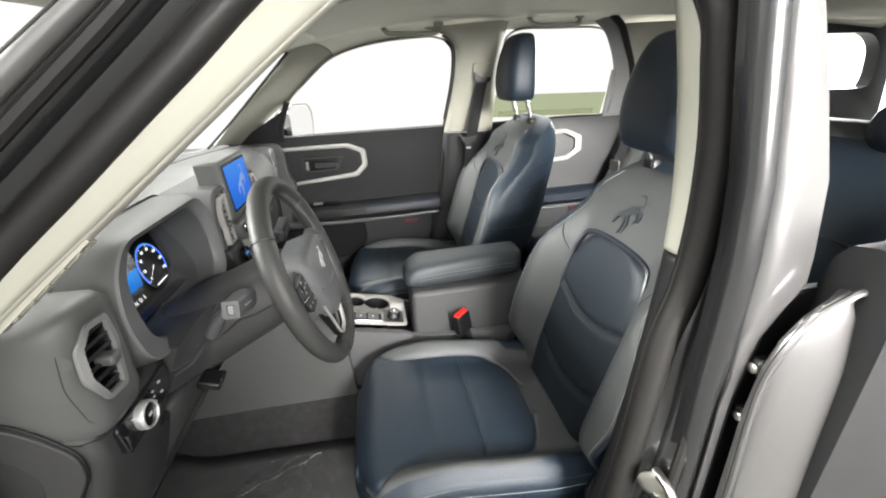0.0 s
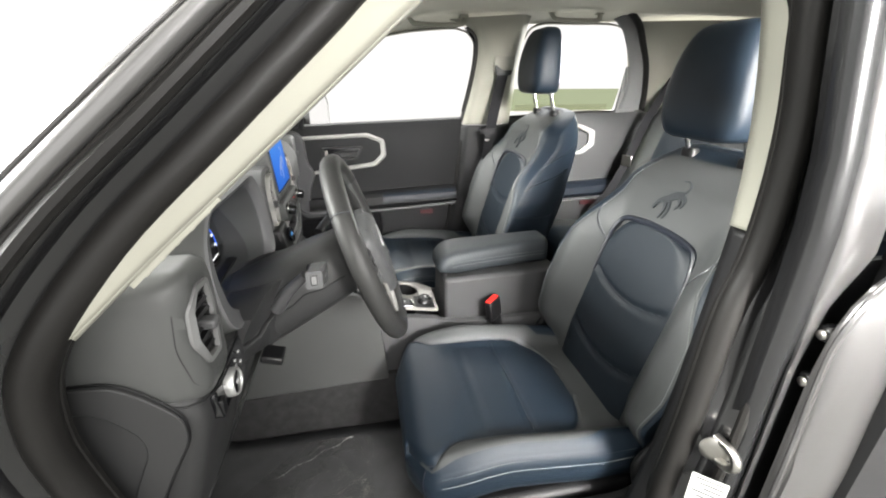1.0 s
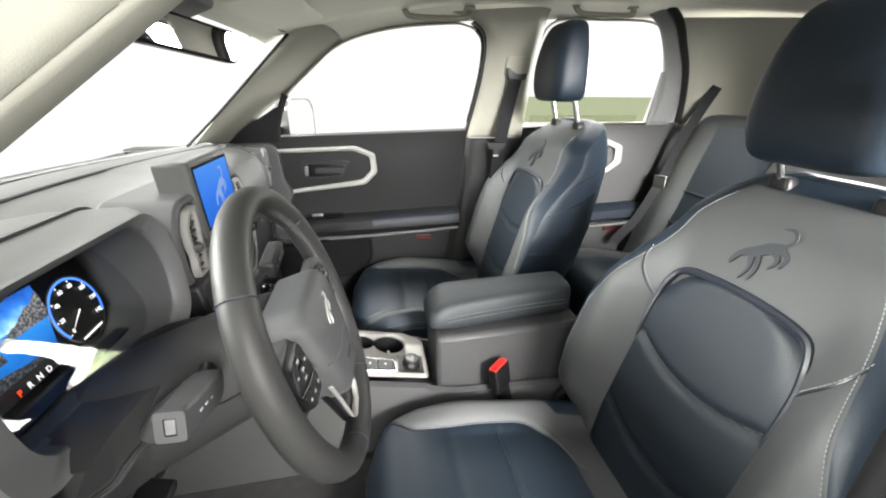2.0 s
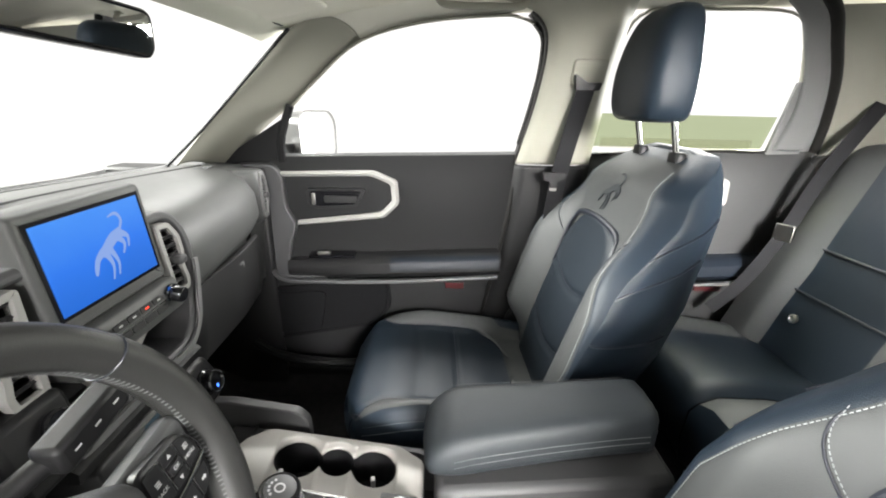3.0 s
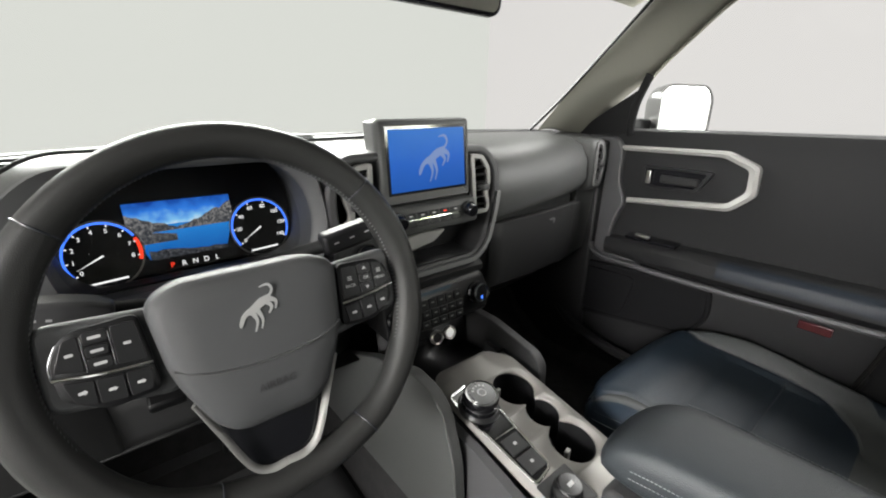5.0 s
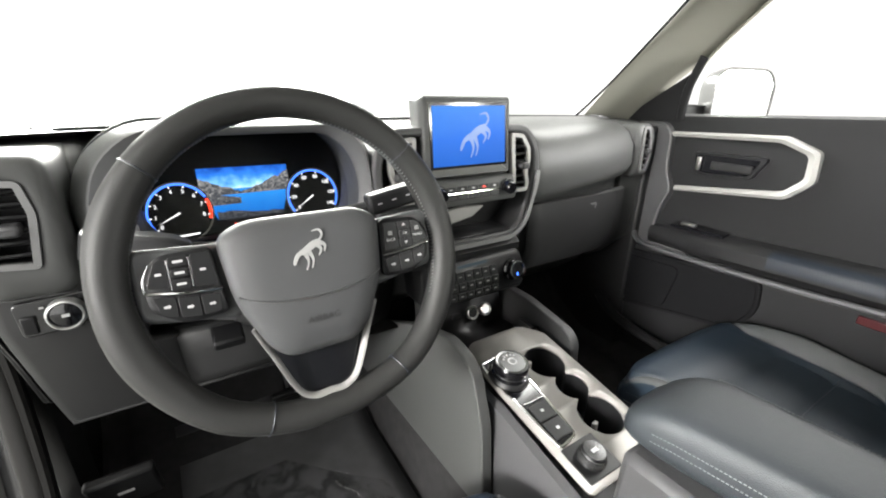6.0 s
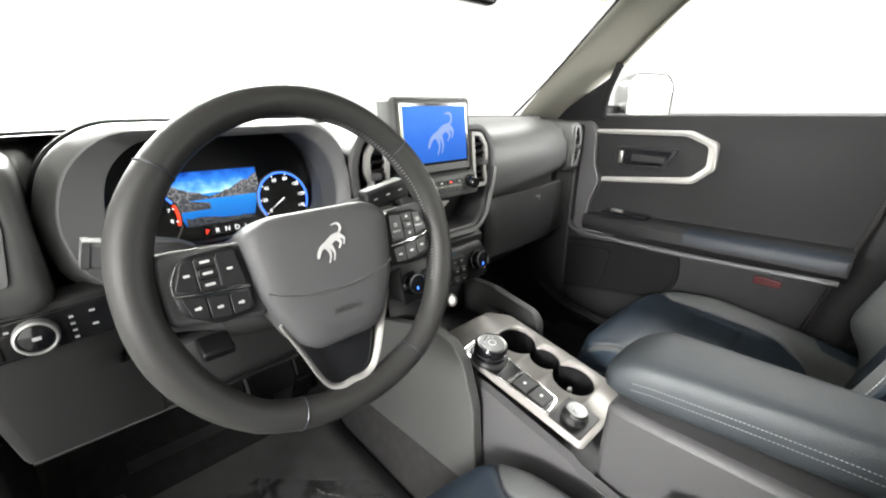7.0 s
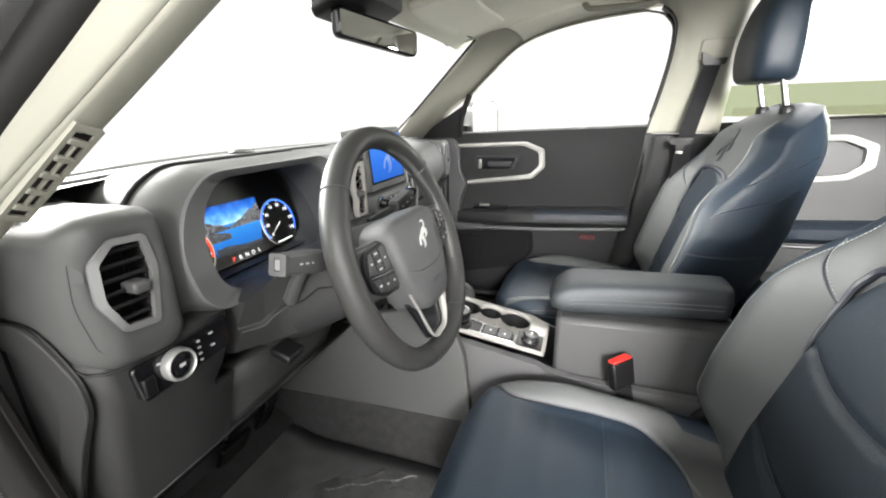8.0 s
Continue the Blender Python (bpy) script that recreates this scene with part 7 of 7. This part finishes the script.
    for s in (-1, 1):
        ln = []
        for z in np.linspace(0.66, 1.17, 60):
            hw = half_w(z)
            x = s * (face_w(z) - 0.004)
            ln.append((cx + x, front_y(x, z) + 0.0012, z))
        part("backrest_stitching", dashes(ln, 0.006, 0.004, 0.0008), M_THREAD, seat, "pale stitching", smooth=False)
        for z0, z1, z2 in ((1.02, 1.07, 1.10), (0.95, 0.99, 1.02), (0.86, 0.845, 0.85)):
            ln = []
            for t in np.linspace(0.02, 0.9, 12):
                z = z0 + (z1 - z0) * t * 1.4 if t < 0.7 else z1 + (z2 - z1) * (t - 0.7) / 0.3
                hw = half_w(z)
                a = math.pi * (0.02 + 0.36 * t)
                ye = front_y(hw, z)
                yb = rear_y(z)
                xx = hw * (1 + 0.06 * math.sin(a)) * abs(math.cos(a)) ** 0.35
                yy = ye - (ye - yb) * (1 - abs(math.cos(a)) ** 1.6)
                ln.append((cx + s * (xx + 0.0008), yy, z))
            part("side_seam", sweep(ln, 0.0022, 6), M_PIPING, seat)
    for s in (-1, 1):
        ln = [(s * (0.146 + (face_w(0.955 + 0.085 * t) - 0.146) * t), 0.955 + 0.085 * t ** 0.8) for t in np.linspace(0.0, 1.0, 10)]
        part("yoke_seam", sweep([(cx + x, front_y(x, z) + 0.0006, z) for x, z in ln], 0.0017, 6), M_PIPING, seat)
        part("yoke_stitching", dashes([(cx + x, front_y(x, z + 0.006) + 0.001, z + 0.006) for x, z in ln], 0.006, 0.004, 0.0007), M_THREAD, seat, "pale stitching", smooth=False)
    mark("backrest_mark", 0.098, facing((cx, front_y(0, 1.103) + 0.0012, 1.103), (0, 1, 0.34), (0, 0, 1)), 0.0022, M_SLATE, seat)
    # headrest
    hr = []
    for z, wx, wy, oy in ((1.244, 0.082, 0.036, 0.031), (1.249, 0.108, 0.050, 0.031), (1.266, 0.122, 0.056, 0.032), (1.300, 0.129, 0.058, 0.034), (1.345, 0.128, 0.057, 0.034), (1.385, 0.121, 0.053, 0.031), (1.420, 0.111, 0.048, 0.027), (1.450, 0.099, 0.041, 0.022), (1.467, 0.083, 0.031, 0.019), (1.473, 0.058, 0.017, 0.018)):
        r = []
        for k in range(32):
            a = 2 * math.pi * k / 32
            ca, sa = math.cos(a), math.sin(a)
            r.append((cx + 0.875 * wx * abs(ca) ** 0.46 * (1 if ca > 0 else -1), oy + wy * abs(sa) ** 0.58 * (1 if sa > 0 else -1), z + head))
        hr.append(r)
    h = part("headrest", loft(hr), M_NAVY, seat, "navy leather headrest", sub=1)
    for s in (-1, 1):
        part("headrest_post", sweep([(cx + s * 0.081, -0.008, 1.19), (cx + s * 0.081, 0.020, 1.27 + head)], 0.0062, 12), M_CHROME, seat, "chrome headrest post")
        part("post_guide", loft([[(cx + s * 0.081 + a, -0.008 + b, z) for a, b in rounded(rect(-w, w, -w * 0.6, w * 0.6), w * 0.4, 3)] for z, w in ((1.186, 0.020), (1.202, 0.020), (1.207, 0.016))]), M_BLACK, seat, "black post guide")
    return seat


driver_seat = build_seat("navy and grey leather seat facing the steering wheel", 0.022, -0.008)
driver_seat["group"] = "front seats"
ps = build_seat("navy and grey leather front passenger seat", 0.0, 0.020)
ps["group"] = "front seats"
ps.location += Vector((0.818, 0.050, 0.042))

# rear bench
rb = empty("rear_bench", "navy and grey leather rear bench seat", "car seat", (0, -0.4, 0.5))
for x0, x1 in ((-0.66, 0.265), (0.27, 0.67)):
    rows = []
    prof = [(-0.06, 0.52), (-0.045, 0.58), (-0.05, 0.66), (-0.07, 0.695), (-0.11, 0.712), (-0.22, 0.708), (-0.34, 0.690), (-0.44, 0.672), (-0.50, 0.665)]
    xs2 = list(np.linspace(x0, x1, 22))
    for x in xs2:
        e = min(x - x0, x1 - x) / 0.05
        dz = -0.02 * max(0, 1 - e) ** 2
        rows.append([(x, y, z + dz * (1 if y < -0.05 else 0.3) + 0.012 * math.sin(abs((x - (x0 + x1) / 2)) / (x1 - x0) * math.pi) ** 4) for y, z in prof])
    mid = (x0 + x1) / 2
    c0 = 0.37 if x0 > 0 else -0.36
    zz = split_grid(rows, lambda i, j: "n" if abs(xs2[i] - c0) < 0.17 or j < 3 else ("g" if xs2[i] > c0 else "h"))
    part("bench_cushion", zz["n"], M_NAVY, rb, "navy leather bench cushion", angle=80)
    for q in "gh":
        if q in zz:
            part("bench_cushion_edge", zz[q], M_GREYL, rb, "grey leather bench edge", angle=80)
    rows = []
    prof = [(-0.42, 0.68), (-0.435, 0.72), (-0.46, 0.80), (-0.50, 0.92), (-0.54, 1.04), (-0.58, 1.16), (-0.60, 1.22), (-0.63, 1.255), (-0.67, 1.26), (-0.70, 1.23), (-0.68, 0.9), (-0.62, 0.66)]
    for x in xs2:
        e = min(x - x0, x1 - x) / 0.06
        dz = -0.035 * max(0, 1 - e) ** 2
        bol = 0.03 * sstep(0.15, 0.22, abs(x - c0))
        rows.append([(x, y + (bol * (1 - sstep(0.95, 1.15, z)) if k < 6 else 0) + (groove(z - 0.92, 0.02, 0.008) if k < 6 and abs(x - c0) < 0.17 else 0), z + dz * sstep(0.9, 1.16, z)) for k, (y, z) in enumerate(prof)])
    zz = split_grid(rows, lambda i, j: "n" if (abs(xs2[i] - c0) < 0.165 and j < 6) else "g")
    part("bench_back", zz["n"], M_NAVY, rb, "navy leather bench back", angle=80)
    part("bench_back_edge", zz["g"], M_GREYL, rb, "grey leather bench back edge", angle=80)
    for zq, yq in ((0.86, -0.478), (0.98, -0.519)):
        part("bench_seam", sweep([(c0 + q, yq + 0.002, zq) for q in np.linspace(-0.17, 0.17, 6)], 0.003, 6), M_PIPING, rb)
for hx in (-0.38, 0.38):
    hr = []
    for z, wx, wy, oy in ((1.20, 0.10, 0.03, -0.63), (1.22, 0.125, 0.045, -0.63), (1.27, 0.13, 0.05, -0.625), (1.31, 0.125, 0.045, -0.63), (1.335, 0.10, 0.03, -0.635)):
        hr.append([(hx + wx * abs(math.cos(a)) ** 0.6 * (1 if math.cos(a) > 0 else -1), oy + wy * abs(math.sin(a)) ** 0.75 * (1 if math.sin(a) > 0 else -1), z - 0.02) for a in (2 * math.pi * k / 24 for k in range(24))])
    if hx < 0:
        part("bench_headrest", loft(hr), M_NAVY, rb, "low navy bench headrest", sub=1)
tagged(part("isofix_button", disc_stack([(0.013, 0), (0.013, 0.006), (0.008, 0.008), (0.006, 0.004)], facing((0.49, -0.452, 0.79), (0, 1, 0.3)), 20), M_STEEL, rb, "small bright anchor button"))

# ---- mirrors, belts, roof fittings ----
rv = empty("rear_view_mirror", "black rear-view mirror hung from the windscreen", "mirror", (-0.03, 0.95, 1.42))


def rvp(u, v, w):
    return Vector((0.0, 0.977, 1.420)) + Matrix.Rotation(radians(-16), 3, "Z") @ (Matrix.Rotation(radians(3), 3, "Y") @ Vector((u, w, v)))


MO = rounded([(-0.128, -0.026), (0.120, -0.030), (0.130, -0.018), (0.130, 0.030), (-0.130, 0.032)], 0.014)
part("mirror_housing", loft([[rvp(u * 0.8, v * 0.7, 0.035) for u, v in MO], [rvp(u, v, 0.018) for u, v in MO], [rvp(u, v, 0.0) for u, v in MO], [rvp(u, v, -0.003) for u, v in inset(MO, 0.003)], [rvp(u, v, -0.0015) for u, v in inset(MO, 0.0055)]]), M_GLOSS, rv, "black mirror housing", angle=50)
part("mirror_glass", prism(inset(MO, 0.0055), lambda u, v, w: rvp(u, v, -0.0022 + w), 0.0005), M_MIRROR, rv, "silvered mirror glass", smooth=False)
part("mirror_stem", sweep([rvp(0, 0.01, 0.03), (-0.02, 1.03, 1.47), (-0.02, 1.06, 1.49)], 0.012, 10), M_BLACK, rv)
part("camera_cover", loft([[(-0.02 + a, y, z) for a, z in rounded(rect(-w, w, z0, z0 + 0.07), 0.02)] for y, w, z0 in ((0.955, 0.10, 1.475), (1.0, 0.12, 1.462), (1.07, 0.11, 1.44))]), M_BLACK, rv, "black sensor cover behind the mirror", bevel=0.004)

sm = empty("side_mirror", "dark side mirror with a bright glass outside the window", "mirror", (0.92, 0.98, 1.20))


def smp(u, v, w):
    return Vector((0.952, 0.955, 1.213)) + Matrix.Rotation(radians(-22), 3, "Z") @ Vector((u * 1.28, w, v * 1.25))


SMO = rounded([(-0.070, -0.064), (0.072, -0.066), (0.086, -0.040), (0.084, 0.040), (0.060, 0.070), (-0.050, 0.072), (-0.075, 0.050)], 0.022)
part("mirror_shell", loft([[smp(u * 0.6, v * 0.6, 0.10) for u, v in SMO], [smp(u * 0.92, v * 0.92, 0.06) for u, v in SMO], [smp(u, v, 0.02) for u, v in SMO], [smp(u, v, 0.0) for u, v in SMO], [smp(u, v, 0.004) for u, v in inset(SMO, 0.006)]]), M_PAINT, sm, "dark grey mirror shell", angle=50)
part("mirror_glass", prism(inset(SMO, 0.006), lambda u, v, w: smp(u, v, 0.0035 + w), 0.001), M_MIRROR, sm, "bright mirror glass", smooth=False)
part("mirror_foot", loft([[(0.80, 1.06, 1.15), (0.80, 1.14, 1.15), (0.80, 1.12, 1.21), (0.80, 1.06, 1.20)], [(0.89, 1.01, 1.16), (0.89, 1.07, 1.16), (0.89, 1.06, 1.20), (0.89, 1.01, 1.20)]]), M_BLACK, sm, "black mirror foot", bevel=0.006)

# seat belt on the far pillar
sb_ = empty("seat_belt", "black seat belt hanging from the pale pillar", "seat belt", (0.70, 0.16, 1.2))
part("height_adjuster", prism(rounded(rect(-0.052, 0.040, -0.030, 0.034), 0.012), lambda u, v, w: (side_x(1.40 + v) - 0.083 + w, 0.165 + u, 1.415 + v), 0.018), M_BEIGE, sb_, "pale belt height adjuster", bevel=0.005)
part("belt_guide", prism(rounded([(-0.036, -0.004), (-0.030, -0.024), (0.030, -0.024), (0.036, 0.016), (0.024, 0.008), (0.0, -0.006)], 0.006), lambda u, v, w: (side_x(1.40) - 0.100 + w, 0.165 + u, 1.398 + v), 0.016), M_BLACK, sb_, "black belt guide", bevel=0.003)


def ribbon(points, wide, normal, thick=0.0016):
    rings = []
    pts = smooth_line(points, 6)
    for i, p in enumerate(pts):
        t = (pts[min(i + 1, len(pts) - 1)] - pts[max(i - 1, 0)]).normalized()
        n = Vector(normal)
        n = (n - t * n.dot(t)).normalized()
        s = t.cross(n)
        rings.append([p + s * wide / 2 + n * thick / 2, p - s * wide / 2 + n * thick / 2, p - s * wide / 2 - n * thick / 2, p + s * wide / 2 - n * thick / 2])
    return loft(rings)


part("webbing", ribbon([(side_x(1.38) - 0.095, 0.165, 1.385), (0.655, 0.185, 1.26), (0.660, 0.205, 1.13), (0.675, 0.21, 0.95), (0.69, 0.20, 0.72), (0.71, 0.19, 0.50)], 0.046, (-1, 0, 0.2)), M_BELT, sb_, "black belt webbing")
tg = part("latch_plate", prism(rounded([(-0.034, 0.012), (0.034, 0.012), (0.030, -0.010), (0.012, -0.014), (0.012, -0.032), (-0.012, -0.032), (-0.012, -0.014), (-0.030, -0.010)], 0.004), lambda u, v, w: (0.652 + w, 0.218 + u, 1.145 + v), 0.006), M_BLACK, sb_, "black and steel latch plate", bevel=0.001)
part("latch_tongue", prism(rounded(rect(-0.010, 0.010, -0.040, -0.014), 0.003), lambda u, v, w: (0.6535 + w, 0.218 + u, 1.145 + v), 0.002), M_STEEL, tg)
# rear belt
rbelt = empty("rear_seat_belt", "black rear seat belt beside the bench", "seat belt", (0.72, -0.6, 1.0))
part("webbing", ribbon([(0.665, -0.67, 1.36), (0.655, -0.60, 1.25), (0.650, -0.545, 1.145), (0.646, -0.488, 0.988), (0.650, -0.41, 0.83), (0.655, -0.33, 0.735)], 0.036, (-0.8, 0.6, 0.2)), M_BELT, rbelt, "black belt webbing")
part("latch_plate", moved(box(-0.024, 0.024, -0.004, 0.004, -0.03, 0.02), Matrix.Translation((0.640, -0.482, 1.00)) @ Matrix.Rotation(0.5, 4, "Z")), M_STEEL, rbelt, "steel latch plate", bevel=0.002)
# driver's buckle
bk = empty("belt_buckle", "black belt buckle with a red release button", "buckle", (-0.10, 0.40, 0.70))
ax = Vector((0.02, 0.16, 0.98)).normalized()
bmx = Matrix.Translation((-0.096, 0.405, 0.706)) @ Vector((0, 0, 1)).rotation_difference(ax).to_matrix().to_4x4() @ Matrix.Rotation(radians(40), 4, "Z")
part("buckle_body", moved(box(-0.012, 0.012, -0.028, 0.028, -0.035, 0.030), bmx), M_BLACK, bk, "black buckle body", bevel=0.005)
part("release_button", moved(box(-0.0085, 0.0105, -0.024, 0.024, 0.016, 0.0335), bmx), M_RED, bk, "red release button", bevel=0.002)
part("buckle_stalk", ribbon([(-0.098, 0.398, 0.675), (-0.100, 0.385, 0.62), (-0.105, 0.36, 0.54), (-0.11, 0.34, 0.47)], 0.034, (1, 0, 0), 0.006), M_BLACK, bk)

# driver side belt end at the pillar
db = empty("driver_seat_belt", "black seat belt at the near pillar", "seat belt", (-0.66, 0.15, 1.1))
part("webbing", ribbon([(-0.64, 0.08, 1.40), (-0.645, 0.10, 1.26), (-0.66, 0.13, 1.10), (-0.67, 0.15, 0.9), (-0.69, 0.15, 0.5)], 0.046, (1, 0, 0.2)), M_BELT, db, "black belt webbing")
part("latch_plate", moved(box(-0.006, 0.006, -0.02, 0.02, -0.02, 0.03), Matrix.Translation((-0.640, 0.165, 1.115))), M_BLACK, db, "black latch plate", bevel=0.003)

# sun visors, grab handles, roof lamp
for s in (1, -1):
    v = empty("sun_visor", "pale beige sun visor folded against the roof", "sun visor", (s * 0.34, 0.85, 1.52), group="sun visors")
    rows = []
    for t in np.linspace(0, 1, 9):
        y = 0.965 - 0.165 * t
        z = 1.500 + 0.035 * t + 0.006
        rows.append([(s * (0.34 + u * 0.205), y + 0.03 * (1 - u * u), z + 0.009 * (1 - abs(u) ** 6) - 0.004) for u in np.linspace(-1, 1, 13)])
    part("visor_pad", loft(rows, False), M_LINER, v, "pale beige visor pad", solid=0.020, bevel=0.005)
    part("visor_pivot", disc_stack([(0.014, 0), (0.016, 0.008), (0.012, 0.014)], facing((s * 0.565, 0.86, 1.548), (0, 0, -1), (0, 1, 0)), 20), M_BEIGE, v)
for s, yc, zc in ((1, 0.45, 1.585), (1, -0.12, 1.612), (-1, -0.12, 1.612)):
    gh = empty("grab_handle", "pale beige roof grab handle", "grab handle", (s * 0.60, yc, zc), group="grab handles")
    part("grip", sweep(smooth_line([(s * 0.615, yc + 0.105, zc), (s * 0.595, yc + 0.10, zc - 0.024), (s * 0.590, yc + 0.07, zc - 0.034), (s * 0.590, yc - 0.07, zc - 0.034), (s * 0.595, yc - 0.10, zc - 0.024), (s * 0.615, yc - 0.105, zc)], 4), 0.010, 10, flat=0.7), M_BEIGE, gh, "pale beige grip")
    for e in (-1, 1):
        part("handle_mount", moved(box(-0.014, 0.014, -0.018, 0.018, -0.008, 0.008), Matrix.Translation((s * 0.615, yc + e * 0.105, zc - 0.002))), M_BEIGE, gh, bevel=0.004)
rl = empty("roof_console", "pale beige roof console with small lamps", "lamp", (0, 0.7, 1.56))
part("console_shell", loft([[(u * w, y, z - 0.016 * (1 - abs(u) ** 4)) for u in np.linspace(-1, 1, 9)] for y, z, w in ((0.82, 1.560, 0.09), (0.80, 1.556, 0.11), (0.70, 1.580, 0.11), (0.62, 1.598, 0.10))], False), M_BEIGE, rl, "pale beige lamp housing", solid=0.004)
for s in (-1, 1):
    part("lamp_lens", prism(rounded(rect(-0.02, 0.02, -0.014, 0.014), 0.006), lambda u, v, w, s=s: (s * 0.04 + u, 0.72 + v, 1.556 + w), -0.004), M_WHITE, rl, "white lamp lens", bevel=0.001)

# defrost vent in the near pillar trim
dv = empty("pillar_vent", "pale beige slotted vent at the pillar base", "vent", (-0.69, 1.02, 1.19))


def dvp(u, v, w):
    a0, a1 = Vector((-0.677, 0.937, 1.234)), Vector((-0.704, 1.017, 1.164))
    b0, b1 = Vector((-0.704, 0.927, 1.243)), Vector((-0.731, 1.003, 1.174))
    k = (v + 0.020) / 0.042
    p = a0.lerp(a1, 1 - u).lerp(b0.lerp(b1, 1 - u), 1 - k)
    n = (a1 - a0).cross(b0 - a0).normalized()
    if n.y > 0:
        n = -n
    return p + n * (w + 0.004)


fo = rounded(rect(-0.08, 1.08, -0.020, 0.022), 0.008)
part("vent_rim", ring_prism(fo, [(0.5 + (u - 0.5) * 0.88, v * 0.62) for u, v in fo], lambda u, v, w: dvp(u, v, w - 0.003), 0.008), M_BEIGE, dv, "pale vent rim", bevel=0.002)
part("vent_back", prism([(0.5 + (u - 0.5) * 0.9, v * 0.66) for u, v in fo], lambda u, v, w: dvp(u, v, w + 0.001), 0.0015), M_BLACK, dv)
for k in range(5):
    u0 = 0.10 + 0.2 * k
    part("vent_bar", prism(rect(u0 - 0.030, u0 + 0.030, -0.013, 0.014), lambda u, v, w: dvp(u, v, 0.002 + w), 0.0045), M_BEIGE, dv, bevel=0.001)
    if k < 4:
        part("vent_bar", prism(rect(u0 + 0.03, u0 + 0.17, -0.0015, 0.0015), lambda u, v, w: dvp(u, v, 0.002 + w), 0.004), M_BEIGE, dv)

# footwell
fm = part("floor_mat", loft([[(x, y, z) for x in np.linspace(-0.60, -0.15, 10)] for y, z in ((0.60, 0.362), (0.80, 0.362), (1.18, 0.363), (1.30, 0.40), (1.38, 0.47))], False), M_MAT, None, solid=0.006)
tagged(fm, "black floor mat under a clear wrinkled plastic film", "floor mat")
random.seed(4)
pts, rad = [], []
for k in range(70):
    q = k / 69
    pts.append((-0.190 - 0.105 * q + 0.004 * math.sin(19 * q) + random.gauss(0, 0.0011), 0.855 + 0.205 * q + random.gauss(0, 0.001), 0.3672 + 0.0012 * random.random()))
    rad.append((0.0009 if q < 0.3 else 0.0004) * random.choice((0.1, 0.25, 0.6, 1.0, 1.3)))
bm = sweep(pts, rad, 5)
tagged(part("plastic_scraps", bm, M_PAPER, None, smooth=False), "crinkled white edge of torn plastic film on the mat", "film", kind="stuff")
pf = rounded([(-0.58, 0.80), (-0.19, 0.80), (-0.19, 1.0), (-0.26, 1.06), (-0.42, 1.22), (-0.58, 1.22)], 0.02)
fl = tagged(part("plastic_film", prism(pf, lambda u, v, w: (u, v, 0.3662 + 0.0015 * math.sin(37 * u + 23 * v) + w), 0.0008), M_FILM), "clear crinkled plastic film on the floor mat", "film")
fl.visible_shadow = False
for nm, x0, y0, z0, wx, wz, lab in (("brake_pedal", -0.335, 1.285, 0.47, 0.045, 0.032, "black rubber brake pedal"), ("accelerator_pedal", -0.205, 1.30, 0.47, 0.024, 0.06, "black rubber accelerator pedal")):
    pe = empty(nm, lab, "pedal", (x0, y0, z0))
    part("pedal_pad", moved(box(-wx, wx, -0.008, 0.008, -wz, wz), Matrix.Translation((x0, y0, z0)) @ Matrix.Rotation(0.5, 4, "X")), M_BLACK, pe, "ribbed black pad", bevel=0.004)
    for k in range(4):
        part("pad_rib", moved(box(-wx * 0.8, wx * 0.8, -0.011, -0.008, -0.003, 0.003), Matrix.Translation((x0, y0, z0)) @ Matrix.Rotation(0.5, 4, "X") @ Matrix.Translation((0, 0, -wz * 0.7 + k * wz * 0.46))), M_RUBBER, pe)
    part("pedal_arm", sweep([(x0, y0 + 0.01, z0), (x0, 1.36, 0.60), (x0, 1.40, 0.75)], 0.009, 8), M_BLACK, pe)
hr_ = empty("bonnet_release", "black bonnet release lever", "lever", (-0.66, 1.05, 0.60))
part("release_panel", moved(box(-0.05, 0.05, -0.01, 0.01, -0.05, 0.05), Matrix.Translation((-0.655, 1.08, 0.56)) @ Matrix.Rotation(0.4, 4, "X")), M_DARK, hr_, bevel=0.006)
part("release_mark", moved(box(-0.012, 0.012, -0.0108, -0.0104, -0.005, 0.005), Matrix.Translation((-0.655, 1.08, 0.56)) @ Matrix.Rotation(0.4, 4, "X")), M_PRINT, hr_, smooth=False)
